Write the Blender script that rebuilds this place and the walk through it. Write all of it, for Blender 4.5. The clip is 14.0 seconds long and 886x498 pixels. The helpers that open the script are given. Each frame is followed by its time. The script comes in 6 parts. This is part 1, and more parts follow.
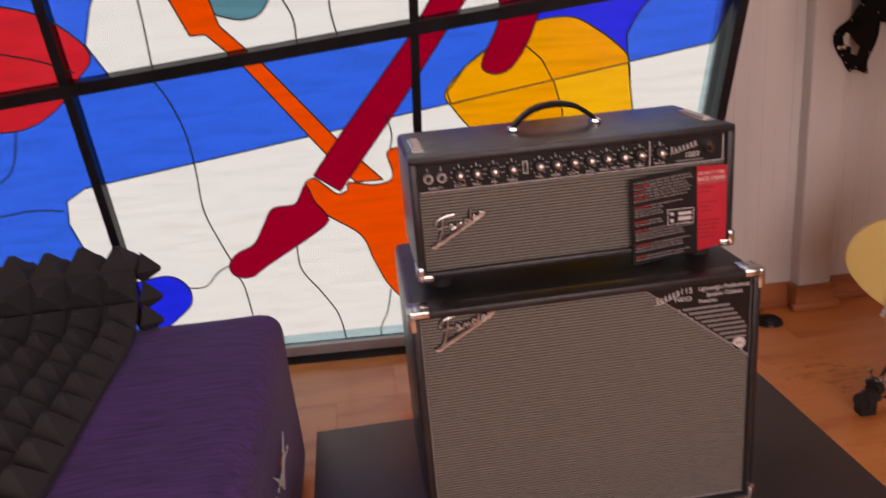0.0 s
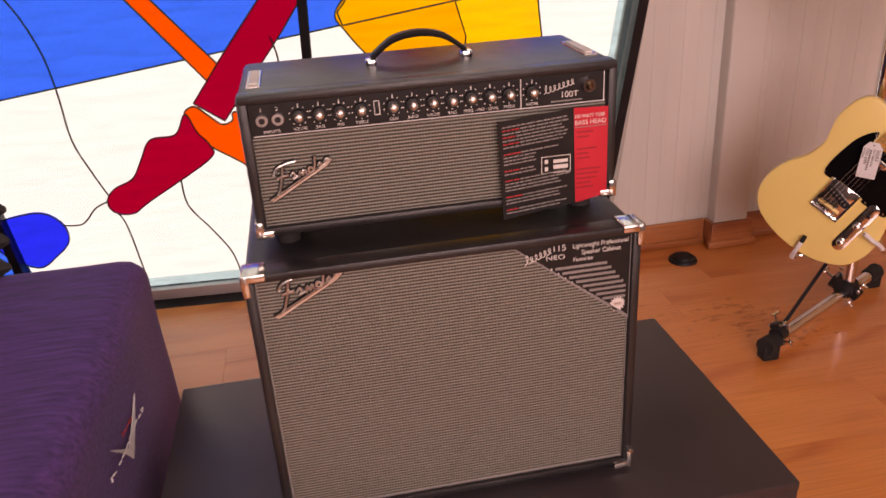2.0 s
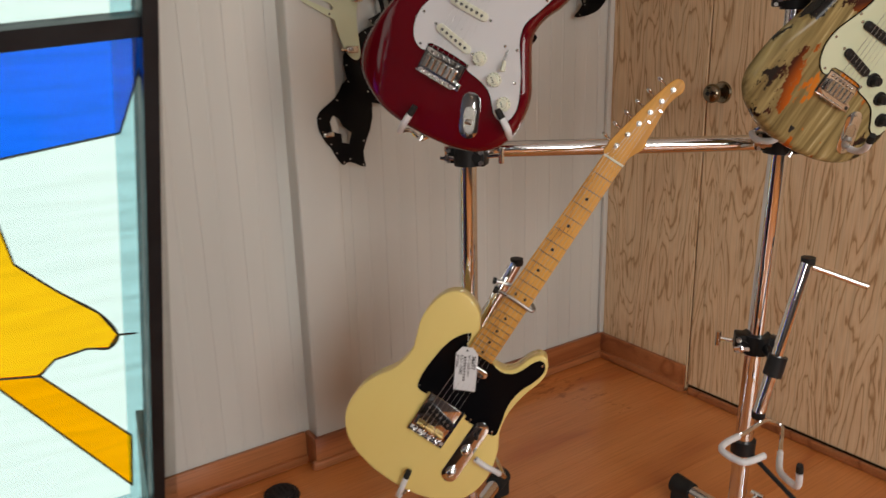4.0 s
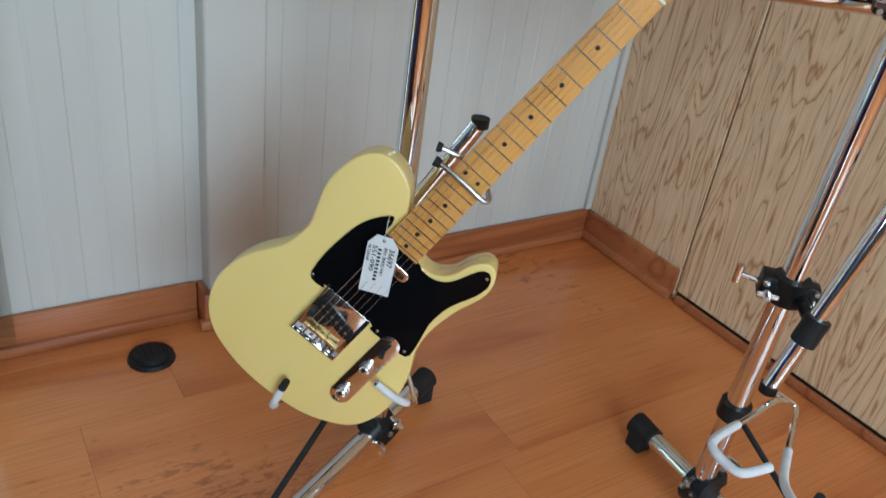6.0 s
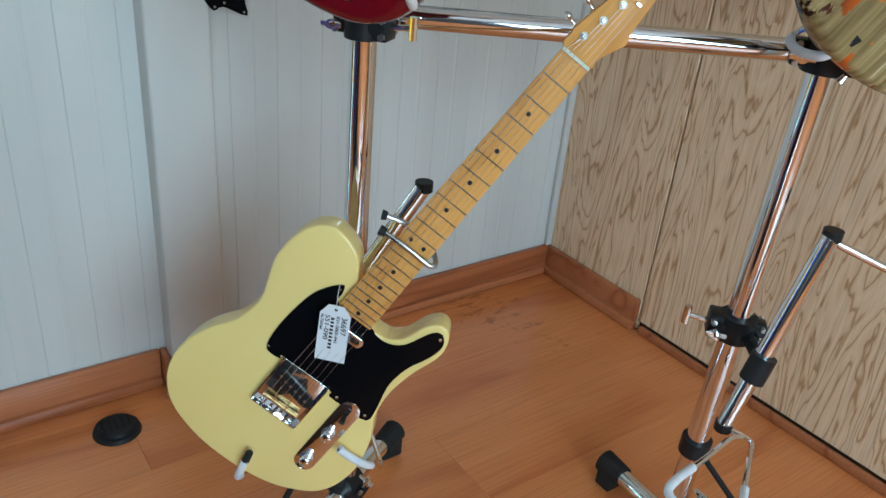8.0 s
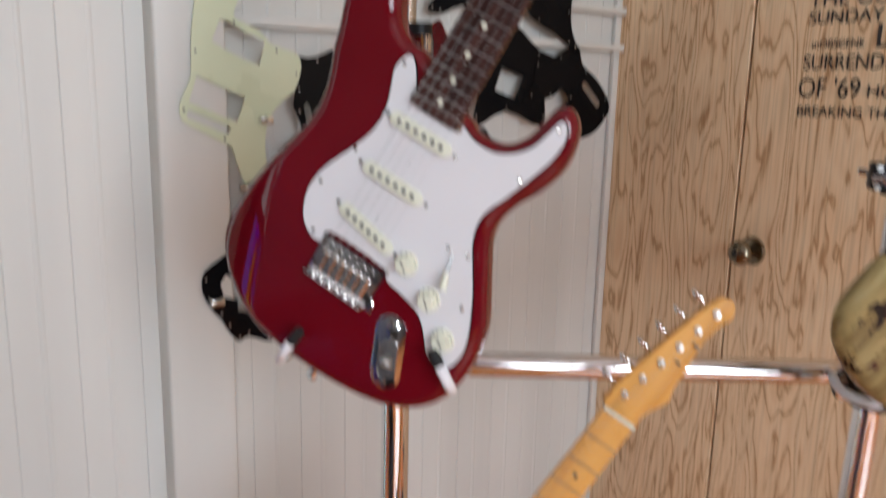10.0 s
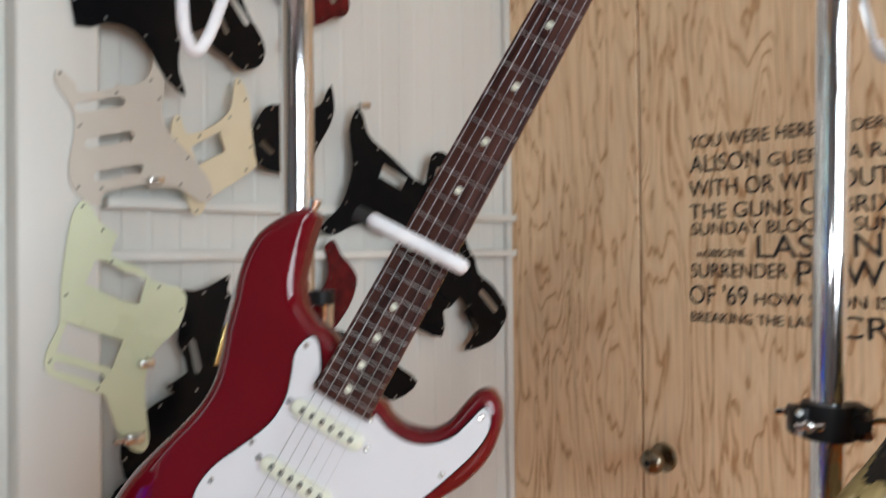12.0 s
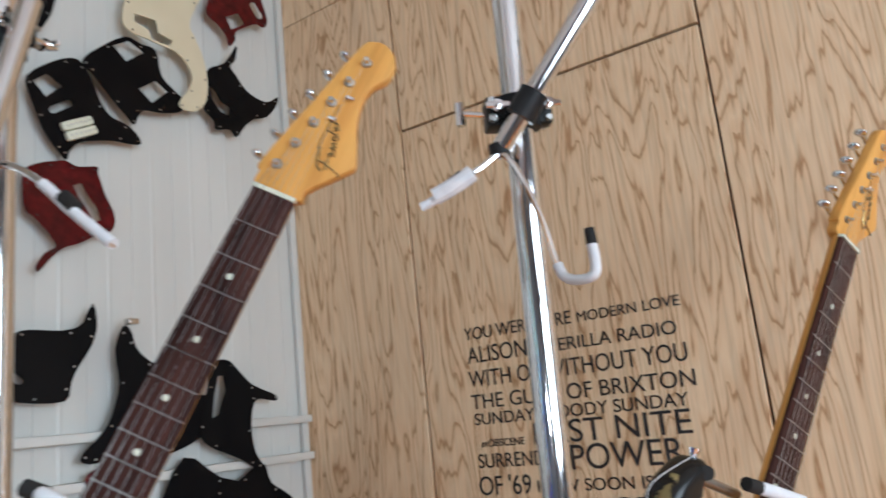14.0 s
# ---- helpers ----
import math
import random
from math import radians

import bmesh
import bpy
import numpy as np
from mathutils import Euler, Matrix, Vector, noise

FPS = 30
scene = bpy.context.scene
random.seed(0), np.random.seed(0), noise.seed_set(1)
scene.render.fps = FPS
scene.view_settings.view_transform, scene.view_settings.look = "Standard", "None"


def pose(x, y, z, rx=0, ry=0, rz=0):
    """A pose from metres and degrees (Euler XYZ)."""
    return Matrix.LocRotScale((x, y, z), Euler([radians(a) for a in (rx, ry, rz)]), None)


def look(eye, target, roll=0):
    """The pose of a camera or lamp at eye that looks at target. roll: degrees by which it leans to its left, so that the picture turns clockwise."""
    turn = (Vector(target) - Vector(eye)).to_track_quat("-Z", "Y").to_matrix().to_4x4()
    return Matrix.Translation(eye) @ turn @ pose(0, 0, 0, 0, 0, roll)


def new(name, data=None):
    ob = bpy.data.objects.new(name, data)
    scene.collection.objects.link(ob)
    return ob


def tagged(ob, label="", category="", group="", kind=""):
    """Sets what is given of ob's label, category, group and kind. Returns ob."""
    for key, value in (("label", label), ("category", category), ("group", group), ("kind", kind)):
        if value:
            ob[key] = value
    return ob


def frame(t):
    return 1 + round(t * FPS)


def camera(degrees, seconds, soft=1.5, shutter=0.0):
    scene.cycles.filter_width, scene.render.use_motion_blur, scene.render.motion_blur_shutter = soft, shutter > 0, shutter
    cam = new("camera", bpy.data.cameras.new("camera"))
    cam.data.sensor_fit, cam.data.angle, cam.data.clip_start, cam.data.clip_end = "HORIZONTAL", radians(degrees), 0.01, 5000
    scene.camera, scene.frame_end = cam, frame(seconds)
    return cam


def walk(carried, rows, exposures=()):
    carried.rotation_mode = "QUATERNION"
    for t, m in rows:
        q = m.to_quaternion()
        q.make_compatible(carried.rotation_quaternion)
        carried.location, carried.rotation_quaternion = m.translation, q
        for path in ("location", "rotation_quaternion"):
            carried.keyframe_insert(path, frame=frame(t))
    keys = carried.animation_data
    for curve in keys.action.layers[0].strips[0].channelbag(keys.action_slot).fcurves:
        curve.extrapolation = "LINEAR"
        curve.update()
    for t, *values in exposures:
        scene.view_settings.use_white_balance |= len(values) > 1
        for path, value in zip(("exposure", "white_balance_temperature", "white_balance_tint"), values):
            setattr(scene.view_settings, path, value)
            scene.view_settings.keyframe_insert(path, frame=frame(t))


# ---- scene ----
cam = camera(59.4, 14.0, shutter=0.5)
PATH = [
    (0, (0.219, 0.134, 1.152), (0.407, 2.02, 0.514), -5.1),
    (0.5, (0.263, 0.155, 1.144), (0.536, 1.987, 0.39), -4.9),
    (1, (0.292, 0.164, 1.14), (0.625, 1.959, 0.322), -4.6),
    (1.5, (0.34, 0.21, 1.136), (0.672, 1.997, 0.302), -3.9),
    (2, (0.388, 0.264, 1.136), (0.675, 2.058, 0.299), -3.7),
    (2.5, (0.439, 0.413, 1.146), (0.813, 2.205, 0.341), -3.9),
    (3, (0.536, 0.555, 1.154), (1.221, 2.288, 0.428), -4.7),
    (3.5, (0.736, 0.63, 1.126), (1.671, 2.292, 0.524), -3.9),
    (3.7, (0.8, 0.675, 1.125), (1.872, 2.269, 0.571), -2.8),
    (5.8, (1.238, 1.07, 1.034), (2.269, 2.502, 0.092), 8.2),
    (6, (1.243, 1.078, 1.026), (2.267, 2.487, 0.043), 8.5),
    (6.5, (1.257, 1.079, 1.032), (2.285, 2.46, 0.014), 8.0),
    (7, (1.264, 1.071, 1.042), (2.319, 2.45, 0.049), 6.9),
    (7.2, (1.27, 1.067, 1.056), (2.349, 2.446, 0.088), 6.4),
    (9.5, (1.275, 1.086, 1.137), (2.372, 2.582, 0.389), 3.1),
    (10, (1.286, 1.164, 1.236), (2.441, 2.746, 0.836), 1.4),
    (10.5, (1.274, 1.264, 1.273), (2.491, 2.835, 1.047), 1.8),
    (11, (1.273, 1.31, 1.268), (2.497, 2.875, 1.034), 2.5),
    (11.5, (1.295, 1.286, 1.292), (2.566, 2.819, 1.105), 1.4),
    (12, (1.32, 1.241, 1.341), (2.714, 2.676, 1.357), -0.6),
    (12.5, (1.331, 1.193, 1.38), (2.826, 2.496, 1.638), -2.5),
    (13, (1.332, 1.155, 1.402), (2.864, 2.375, 1.804), -3.8),
    (13.5, (1.338, 1.147, 1.403), (2.9, 2.316, 1.84), -4.8),
    (14, (1.408, 1.12, 1.4), (3.023, 2.223, 1.82), -6.0),
]
EXPOSURES = [
    (0.0, -0.70, 8200, 46), (1.0, -0.48, 8600, 52), (2.2, -0.18, 8900, 52), (3.0, -0.26, 8600, 48), (3.7, -0.34, 7500, 18),
    (5.8, 0.10, 5300, -5), (7.2, 0.10, 4850, -11), (9.3, 0.18, 4900, -11), (10.0, 0.28, 6000, 9), (11.5, 0.40, 6000, 5), (14.0, 0.33, 5450, 2),
]
walk(cam, [(t, look(eye, target, roll)) for t, eye, target, roll in PATH], EXPOSURES)
# ---- light ----
world = bpy.data.worlds.new("sky")
scene.world = world
world.use_nodes = True
wn = world.node_tree
sky = wn.nodes.new("ShaderNodeTexSky")
sky.sky_type, sky.sun_disc, sky.sun_elevation, sky.sun_rotation = "NISHITA", False, radians(50), radians(-30)
wn.links.new(sky.outputs[0], wn.nodes["Background"].inputs[0])
wn.nodes["Background"].inputs[1].default_value = 0.1


def area_lamp(name, place, target, sx, sy, watts, colour):
    data = bpy.data.lights.new(name, "AREA")
    data.shape, data.size, data.size_y, data.energy, data.color = "RECTANGLE", sx, sy, watts, colour
    ob = new(name, data)
    ob.matrix_world = look(place, target)
    return ob


# daylight in the side window, and an added unseen fill lamp at the rear
area_lamp("window_daylight_side", (-2.27, -0.54, 1.10), (1.5, 1.45, 1.15), 0.20, 0.24, 12, (1.0, 0.99, 0.97))
area_lamp("window_daylight_rear", (0.95, -1.77, 1.6), (1.3, 1.5, 0.5), 2.4, 1.6, 92, (0.97, 0.985, 1.0))


# ---- materials ----
def graph(name):
    m = bpy.data.materials.new(name)
    m.use_nodes = True
    t = m.node_tree
    return m, t, t.nodes["Principled BSDF"]


def node(t, kind, **values):
    n = t.nodes.new(kind)
    for key, v in values.items():
        n.inputs[key.replace("_", " ")].default_value = v
    return n


def coords(t, scale, kind="Object"):
    c = t.nodes.new("ShaderNodeTexCoord")
    m = node(t, "ShaderNodeMapping", Scale=scale)
    t.links.new(c.outputs[kind], m.inputs[0])
    return m.outputs[0]


def ramp(t, source, *stops):
    r = t.nodes.new("ShaderNodeValToRGB")
    while len(r.color_ramp.elements) < len(stops):
        r.color_ramp.elements.new(0.5)
    for e, (p, c) in zip(r.color_ramp.elements, stops):
        e.position, e.color = p, (*c, 1)
    t.links.new(source, r.inputs[0])
    return r.outputs[0]


def relief(t, bsdf, source, strength, distance):
    b = node(t, "ShaderNodeBump", Strength=strength, Distance=distance)
    t.links.new(source, b.inputs["Height"])
    t.links.new(b.outputs[0], bsdf.inputs["Normal"])


def surface(name, dark, light, scale=(6, 6, 6), rough=0.5, metal=0.0, bump=0.0, fine=180.0, coat=0.0, sheen=0.0, spread=0.12):
    """Two scales of variation: broad tone and fine grain."""
    m, t, b = graph(name)
    n1 = node(t, "ShaderNodeTexNoise", Scale=1.0, Detail=5.0)
    t.links.new(coords(t, scale), n1.inputs["Vector"])
    n2 = node(t, "ShaderNodeTexNoise", Scale=fine, Detail=2.0)
    t.links.new(coords(t, (1, 1, 1)), n2.inputs["Vector"])
    t.links.new(ramp(t, n1.outputs[0], (0.5 - spread * 2, dark), (0.5 + spread * 2, light)), b.inputs["Base Color"])
    r = node(t, "ShaderNodeMapRange", From_Min=0.3, From_Max=0.7, To_Min=max(0.02, rough * 0.85), To_Max=min(1, rough * 1.15))
    t.links.new(n1.outputs[0], r.inputs[0])
    t.links.new(r.outputs[0], b.inputs["Roughness"])
    b.inputs["Metallic"].default_value = metal
    b.inputs["Coat Weight"].default_value = coat
    b.inputs["Coat Roughness"].default_value = 0.04
    b.inputs["Sheen Weight"].default_value = sheen
    if bump:
        relief(t, b, n2.outputs[0], bump, 0.001)
    return m


def wood(name, pale, mid, dark, along, rings=9.0, stretch=0.06, wide=7.0, rough=0.45, coat=0.0, pore=0.35, vary=0.0, flaky=0.0, knots=None):
    """Figured timber: contour lines of a stretched noise field, fine pores along the grain."""
    m, t, b = graph(name)
    s = [wide, wide, wide]
    s[along] = wide * stretch * 2.2
    f = [240.0, 240.0, 240.0]
    f[along] = 5.0
    src = coords(t, s)
    if vary:
        info = t.nodes.new("ShaderNodeObjectInfo")
        sh = node(t, "ShaderNodeVectorMath")
        sc = node(t, "ShaderNodeMath")
        sc.operation = "MULTIPLY"
        sc.inputs[1].default_value = 40.0
        t.links.new(info.outputs["Random"], sc.inputs[0])
        t.links.new(src, sh.inputs[0])
        t.links.new(sc.outputs[0], sh.inputs[1])
        src = sh.outputs[0]
    n = node(t, "ShaderNodeTexNoise", Scale=1.0, Detail=1.5 + flaky * 2, Roughness=0.45, Distortion=0.25 + flaky * 0.5)
    t.links.new(src, n.inputs["Vector"])
    k = node(t, "ShaderNodeMath")
    k.operation = "MULTIPLY"
    k.inputs[1].default_value = rings
    t.links.new(n.outputs[0], k.inputs[0])
    fr = node(t, "ShaderNodeMath")
    fr.operation = "FRACT"
    t.links.new(k.outputs[0], fr.inputs[0])
    lines = fr.outputs[0]
    if flaky:
        # the dark late wood breaks up into short flakes
        fs = [s[0] * 5, s[1] * 5, s[2] * 5]
        fs[along] = s[along] * 2.4
        q = node(t, "ShaderNodeTexNoise", Scale=1.0, Detail=4.0, Roughness=0.6)
        t.links.new(coords(t, fs), q.inputs["Vector"])
        q2 = node(t, "ShaderNodeMath")
        q2.operation = "MULTIPLY_ADD"
        q2.inputs[1].default_value = -1.1 * flaky
        q2.inputs[2].default_value = 0.55 * flaky
        t.links.new(q.outputs[0], q2.inputs[0])
        q3 = node(t, "ShaderNodeMath")
        t.links.new(lines, q3.inputs[0])
        t.links.new(q2.outputs[0], q3.inputs[1])
        lines = q3.outputs[0]
    figure = ramp(t, lines, (0.0, mid), (0.40, pale), (0.72, mid), (0.88, dark), (1.0, mid))
    if knots:
        ks = [42.0, 42.0, 42.0]
        ks[along] = 20.0
        kn = node(t, "ShaderNodeTexNoise", Scale=1.0, Detail=3.0, Roughness=0.7)
        t.links.new(coords(t, ks), kn.inputs["Vector"])
        cl = node(t, "ShaderNodeTexNoise", Scale=2.2, Detail=0.0)
        t.links.new(coords(t, (1, 1, 1)), cl.inputs["Vector"])
        pr = node(t, "ShaderNodeMath")
        pr.operation = "MULTIPLY"
        t.links.new(kn.outputs[0], pr.inputs[0])
        t.links.new(cl.outputs[0], pr.inputs[1])
        mk = ramp(t, pr.outputs[0], (0.405, (0, 0, 0)), (0.49, (0.5, 0.5, 0.5)))
        km = t.nodes.new("ShaderNodeMix")
        km.data_type = "RGBA"
        t.links.new(mk, km.inputs[0])
        t.links.new(figure, km.inputs[6])
        km.inputs[7].default_value = (*knots, 1)
        figure = km.outputs[2]
    g = node(t, "ShaderNodeTexNoise", Scale=1.0, Detail=3.0)
    t.links.new(coords(t, f), g.inputs["Vector"])
    pores = ramp(t, g.outputs[0], (0.33, (1 - pore, 1 - pore, 1 - pore)), (0.55, (1, 1, 1)))
    mix = t.nodes.new("ShaderNodeMix")
    mix.data_type, mix.blend_type = "RGBA", "MULTIPLY"
    mix.inputs[0].default_value = 1.0
    t.links.new(figure, mix.inputs[6])
    t.links.new(pores, mix.inputs[7])
    t.links.new(mix.outputs[2], b.inputs["Base Color"])
    b.inputs["Roughness"].default_value = rough
    b.inputs["Coat Weight"].default_value = coat
    b.inputs["Coat Roughness"].default_value = 0.08
    relief(t, b, g.outputs[0], 0.12, 0.0006)
    return m


def stained(name, colour, grain=0.93):
    """Clear coloured glass with a rippled surface; each face takes half of the tint."""
    m, t, b = graph(name)
    t.nodes.remove(b)
    n = node(t, "ShaderNodeTexNoise", Scale=1.0, Detail=4.0, Distortion=0.6)
    t.links.new(coords(t, (5, 42, 1)), n.inputs["Vector"])
    half = tuple(c ** 0.5 for c in colour)
    tint = ramp(t, n.outputs[0], (0.3, tuple(c * grain for c in half)), (0.62, half))
    clear = t.nodes.new("ShaderNodeBsdfTransparent")
    t.links.new(tint, clear.inputs[0])
    gloss = node(t, "ShaderNodeBsdfGlossy", Roughness=0.12)
    bump = node(t, "ShaderNodeBump", Strength=0.25, Distance=0.002)
    t.links.new(n.outputs[0], bump.inputs["Height"])
    t.links.new(bump.outputs[0], gloss.inputs["Normal"])
    mix = node(t, "ShaderNodeMixShader", Fac=0.03)
    t.links.new(clear.outputs[0], mix.inputs[1])
    t.links.new(gloss.outputs[0], mix.inputs[2])
    t.links.new(mix.outputs[0], t.nodes["Material Output"].inputs[0])
    return m


def glow(name, colour, strength):
    m, t, b = graph(name)
    b.inputs["Base Color"].default_value = (0, 0, 0, 1)
    b.inputs["Emission Color"].default_value = (*colour, 1)
    b.inputs["Emission Strength"].default_value = strength
    return m


def grille_cloth():
    """Silver woven cloth: horizontal threads over a dark ground."""
    m, t, b = graph("silver_grille_cloth")
    sep = t.nodes.new("ShaderNodeSeparateXYZ")
    t.links.new(coords(t, (1, 1, 1)), sep.inputs[0])

    def stripe(axis, pitch):
        k = node(t, "ShaderNodeMath")
        k.operation = "MULTIPLY"
        k.inputs[1].default_value = 2 * math.pi / pitch
        t.links.new(sep.outputs[axis], k.inputs[0])
        s = node(t, "ShaderNodeMath")
        s.operation = "SINE"
        t.links.new(k.outputs[0], s.inputs[0])
        return s.outputs[0]

    rows, cols = stripe(2, 0.0050), stripe(0, 0.0043)
    w = node(t, "ShaderNodeMath")
    w.operation = "MULTIPLY_ADD"
    w.inputs[1].default_value = 0.2
    t.links.new(cols, w.inputs[0])
    t.links.new(rows, w.inputs[2])
    n = node(t, "ShaderNodeTexNoise", Scale=420.0, Detail=2.0)
    t.links.new(coords(t, (0.5, 0.5, 1)), n.inputs["Vector"])
    a = node(t, "ShaderNodeMath")
    a.operation = "ADD"
    t.links.new(w.outputs[0], a.inputs[0])
    t.links.new(n.outputs[0], a.inputs[1])
    t.links.new(ramp(t, a.outputs[0], (0.0, (0.044, 0.042, 0.034)), (0.55, (0.115, 0.110, 0.089)), (0.95, (0.26, 0.25, 0.209))), b.inputs["Base Color"])
    b.inputs["Roughness"].default_value = 0.75
    relief(t, b, w.outputs[0], 0.6, 0.001)
    return m


WALL = surface("painted_wall_board", (0.60, 0.60, 0.57), (0.68, 0.675, 0.64), (9, 9, 0.6), 0.45, bump=0.08)
WALL_PLAIN = surface("plain_plaster", (0.62, 0.60, 0.56), (0.68, 0.66, 0.62), (2, 2, 2), 0.8, bump=0.1)
# for walls out of view; dark so glossy black things mirror little light
UNSEEN_WALL = surface("dark_unseen_wall", (0.13, 0.125, 0.12), (0.18, 0.175, 0.165), (2, 2, 2), 0.8, bump=0.1)
CEILING_PAINT = surface("ceiling_paint", (0.72, 0.71, 0.69), (0.78, 0.77, 0.75), (2, 2, 2), 0.9, bump=0.1)
GROOVE = surface("groove_shadow_paint", (0.57, 0.565, 0.54), (0.62, 0.615, 0.59), (4, 4, 4), 0.7)
PLY = wood("fir_plywood", (0.82, 0.62, 0.40), (0.765, 0.545, 0.33), (0.46, 0.25, 0.115), 2, 13.0, 0.075, 11.0, 0.5, 0.0, 0.16, 1.0, flaky=0.9)
PLY_EDGE = surface("dark_joint", (0.05, 0.025, 0.012), (0.09, 0.045, 0.02), (5, 5, 5), 0.9)
LAMINATE = wood("red_brown_laminate", (0.68, 0.25, 0.075), (0.635, 0.22, 0.062), (0.53, 0.165, 0.045), 0, 3.0, 0.10, 5.0, 0.26, 0.25, 0.15, 1.0, knots=(0.22, 0.065, 0.02))
SKIRTING = wood("skirting_wood", (0.46, 0.17, 0.065), (0.42, 0.145, 0.052), (0.30, 0.09, 0.03), 0, 4.0, 0.05, 8.0, 0.35, 0.2, 0.2)
BLACK_PAINT = surface("black_plinth_laminate", (0.026, 0.021, 0.024), (0.040, 0.033, 0.037), (5, 5, 5), 0.42, bump=0.1, fine=600)
TOLEX = surface("black_tolex", (0.011, 0.011, 0.012), (0.02, 0.02, 0.021), (20, 20, 20), 0.33, bump=0.4, fine=900)
CLOTH = grille_cloth()
CHROME = surface("chrome", (0.74, 0.74, 0.75), (0.82, 0.82, 0.83), (5, 5, 5), 0.07, 1.0)
NICKEL = surface("worn_nickel", (0.55, 0.53, 0.5), (0.7, 0.68, 0.64), (30, 30, 30), 0.22, 1.0)
EMBLEM = surface("bright_emblem_metal", (0.62, 0.61, 0.58), (0.74, 0.73, 0.70), (30, 30, 30), 0.34, 1.0)
STEEL = surface("brushed_steel", (0.4, 0.4, 0.4), (0.55, 0.55, 0.54), (30, 30, 30), 0.3, 1.0)
FRETWIRE = surface("fret_wire", (0.17, 0.16, 0.145), (0.26, 0.245, 0.22), (30, 30, 30), 0.38, 1.0)
BRASS = surface("brass", (0.5, 0.36, 0.14), (0.65, 0.48, 0.2), (30, 30, 30), 0.3, 1.0)
BRONZE = surface("antique_knob_metal", (0.16, 0.13, 0.09), (0.3, 0.25, 0.18), (40, 40, 40), 0.2, 1.0)
PLASTIC = surface("black_plastic", (0.012, 0.012, 0.013), (0.02, 0.02, 0.021), (20, 20, 20), 0.4, bump=0.05)
RUBBER = surface("black_rubber", (0.015, 0.014, 0.014), (0.028, 0.027, 0.026), (30, 30, 30), 0.75, bump=0.2)
FOAM_WHITE = surface("white_foam_sleeve", (0.66, 0.66, 0.69), (0.8, 0.8, 0.82), (60, 60, 60), 0.85, bump=0.4, fine=700)
CHARCOAL = surface("charcoal_acoustic_foam", (0.022, 0.022, 0.023), (0.036, 0.036, 0.037), (12, 12, 12), 0.95, bump=0.6, fine=700)
VELVET = surface("purple_chenille", (0.026, 0.011, 0.075), (0.125, 0.052, 0.245), (12, 120, 120), 0.92, bump=0.9, fine=420, sheen=0.06)
THREAD_WHITE = surface("white_thread", (0.6, 0.6, 0.6), (0.75, 0.75, 0.75), (90, 90, 90), 0.8, bump=0.4, fine=900)
THREAD_RED = surface("red_thread", (0.3, 0.015, 0.02), (0.42, 0.03, 0.035), (90, 90, 90), 0.8, bump=0.4, fine=900)
BLONDE = surface("butterscotch_blonde_lacquer", (0.84, 0.64, 0.215), (0.88, 0.69, 0.25), (7, 2, 7), 0.30, coat=0.3)
CANDY = surface("dark_red_lacquer", (0.105, 0.002, 0.006), (0.13, 0.003, 0.008), (8, 8, 8), 0.35, coat=1.0)
WHITE_PLY = surface("white_pickguard_plastic", (0.66, 0.645, 0.66), (0.70, 0.685, 0.70), (8, 8, 8), 0.045)
BLACK_PLY = surface("black_pickguard_plastic", (0.003, 0.003, 0.004), (0.005, 0.005, 0.006), (8, 8, 8), 0.10)
MINT_PLY = surface("mint_pickguard_plastic", (0.60, 0.66, 0.46), (0.66, 0.71, 0.52), (8, 8, 8), 0.3)
CREAM_PLY = surface("cream_pickguard_plastic", (0.66, 0.58, 0.40), (0.72, 0.65, 0.47), (8, 8, 8), 0.35)
PARCHMENT = surface("parchment_pickguard_plastic", (0.52, 0.48, 0.42), (0.58, 0.54, 0.47), (8, 8, 8), 0.35)
TORTOISE = surface("tortoiseshell_plastic", (0.030, 0.002, 0.003), (0.115, 0.007, 0.009), (45, 45, 45), 0.14)
AGED_WHITE = surface("aged_white_plastic", (0.66, 0.66, 0.53), (0.73, 0.73, 0.6), (30, 30, 30), 0.3)
MAPLE = wood("lacquered_maple", (0.72, 0.37, 0.09), (0.67, 0.335, 0.078), (0.57, 0.27, 0.06), 1, 4.0, 0.05, 18.0, 0.42, 0.0, 0.12)
ROSEWOOD = wood("rosewood", (0.065, 0.026, 0.02), (0.05, 0.019, 0.015), (0.022, 0.009, 0.008), 1, 6.0, 0.05, 30.0, 0.5, 0.0, 0.45)
PAPER = surface("white_paper_tag", (0.72, 0.73, 0.75), (0.78, 0.79, 0.8), (20, 20, 20), 0.7)
CARD = surface("black_printed_card", (0.012, 0.011, 0.011), (0.018, 0.017, 0.017), (20, 20, 20), 0.35)
RED_CARD = surface("red_printed_card", (0.52, 0.012, 0.025), (0.6, 0.02, 0.035), (20, 20, 20), 0.4)
INK = surface("black_ink", (0.012, 0.012, 0.013), (0.02, 0.02, 0.021), (20, 20, 20), 0.6)
INK_WHITE = surface("white_print", (0.62, 0.61, 0.58), (0.7, 0.69, 0.66), (20, 20, 20), 0.6)
INK_PALE = surface("pale_small_print", (0.20, 0.19, 0.18), (0.27, 0.26, 0.25), (20, 20, 20), 0.6)
INK_RED = surface("red_print", (0.42, 0.02, 0.02), (0.5, 0.03, 0.03), (20, 20, 20), 0.6)
VINYL = surface("dark_vinyl_lettering", (0.022, 0.018, 0.018), (0.035, 0.03, 0.03), (40, 40, 40), 0.32)
LEAD = surface("lead_came", (0.012, 0.012, 0.013), (0.022, 0.022, 0.023), (30, 30, 30), 0.5, bump=0.2)
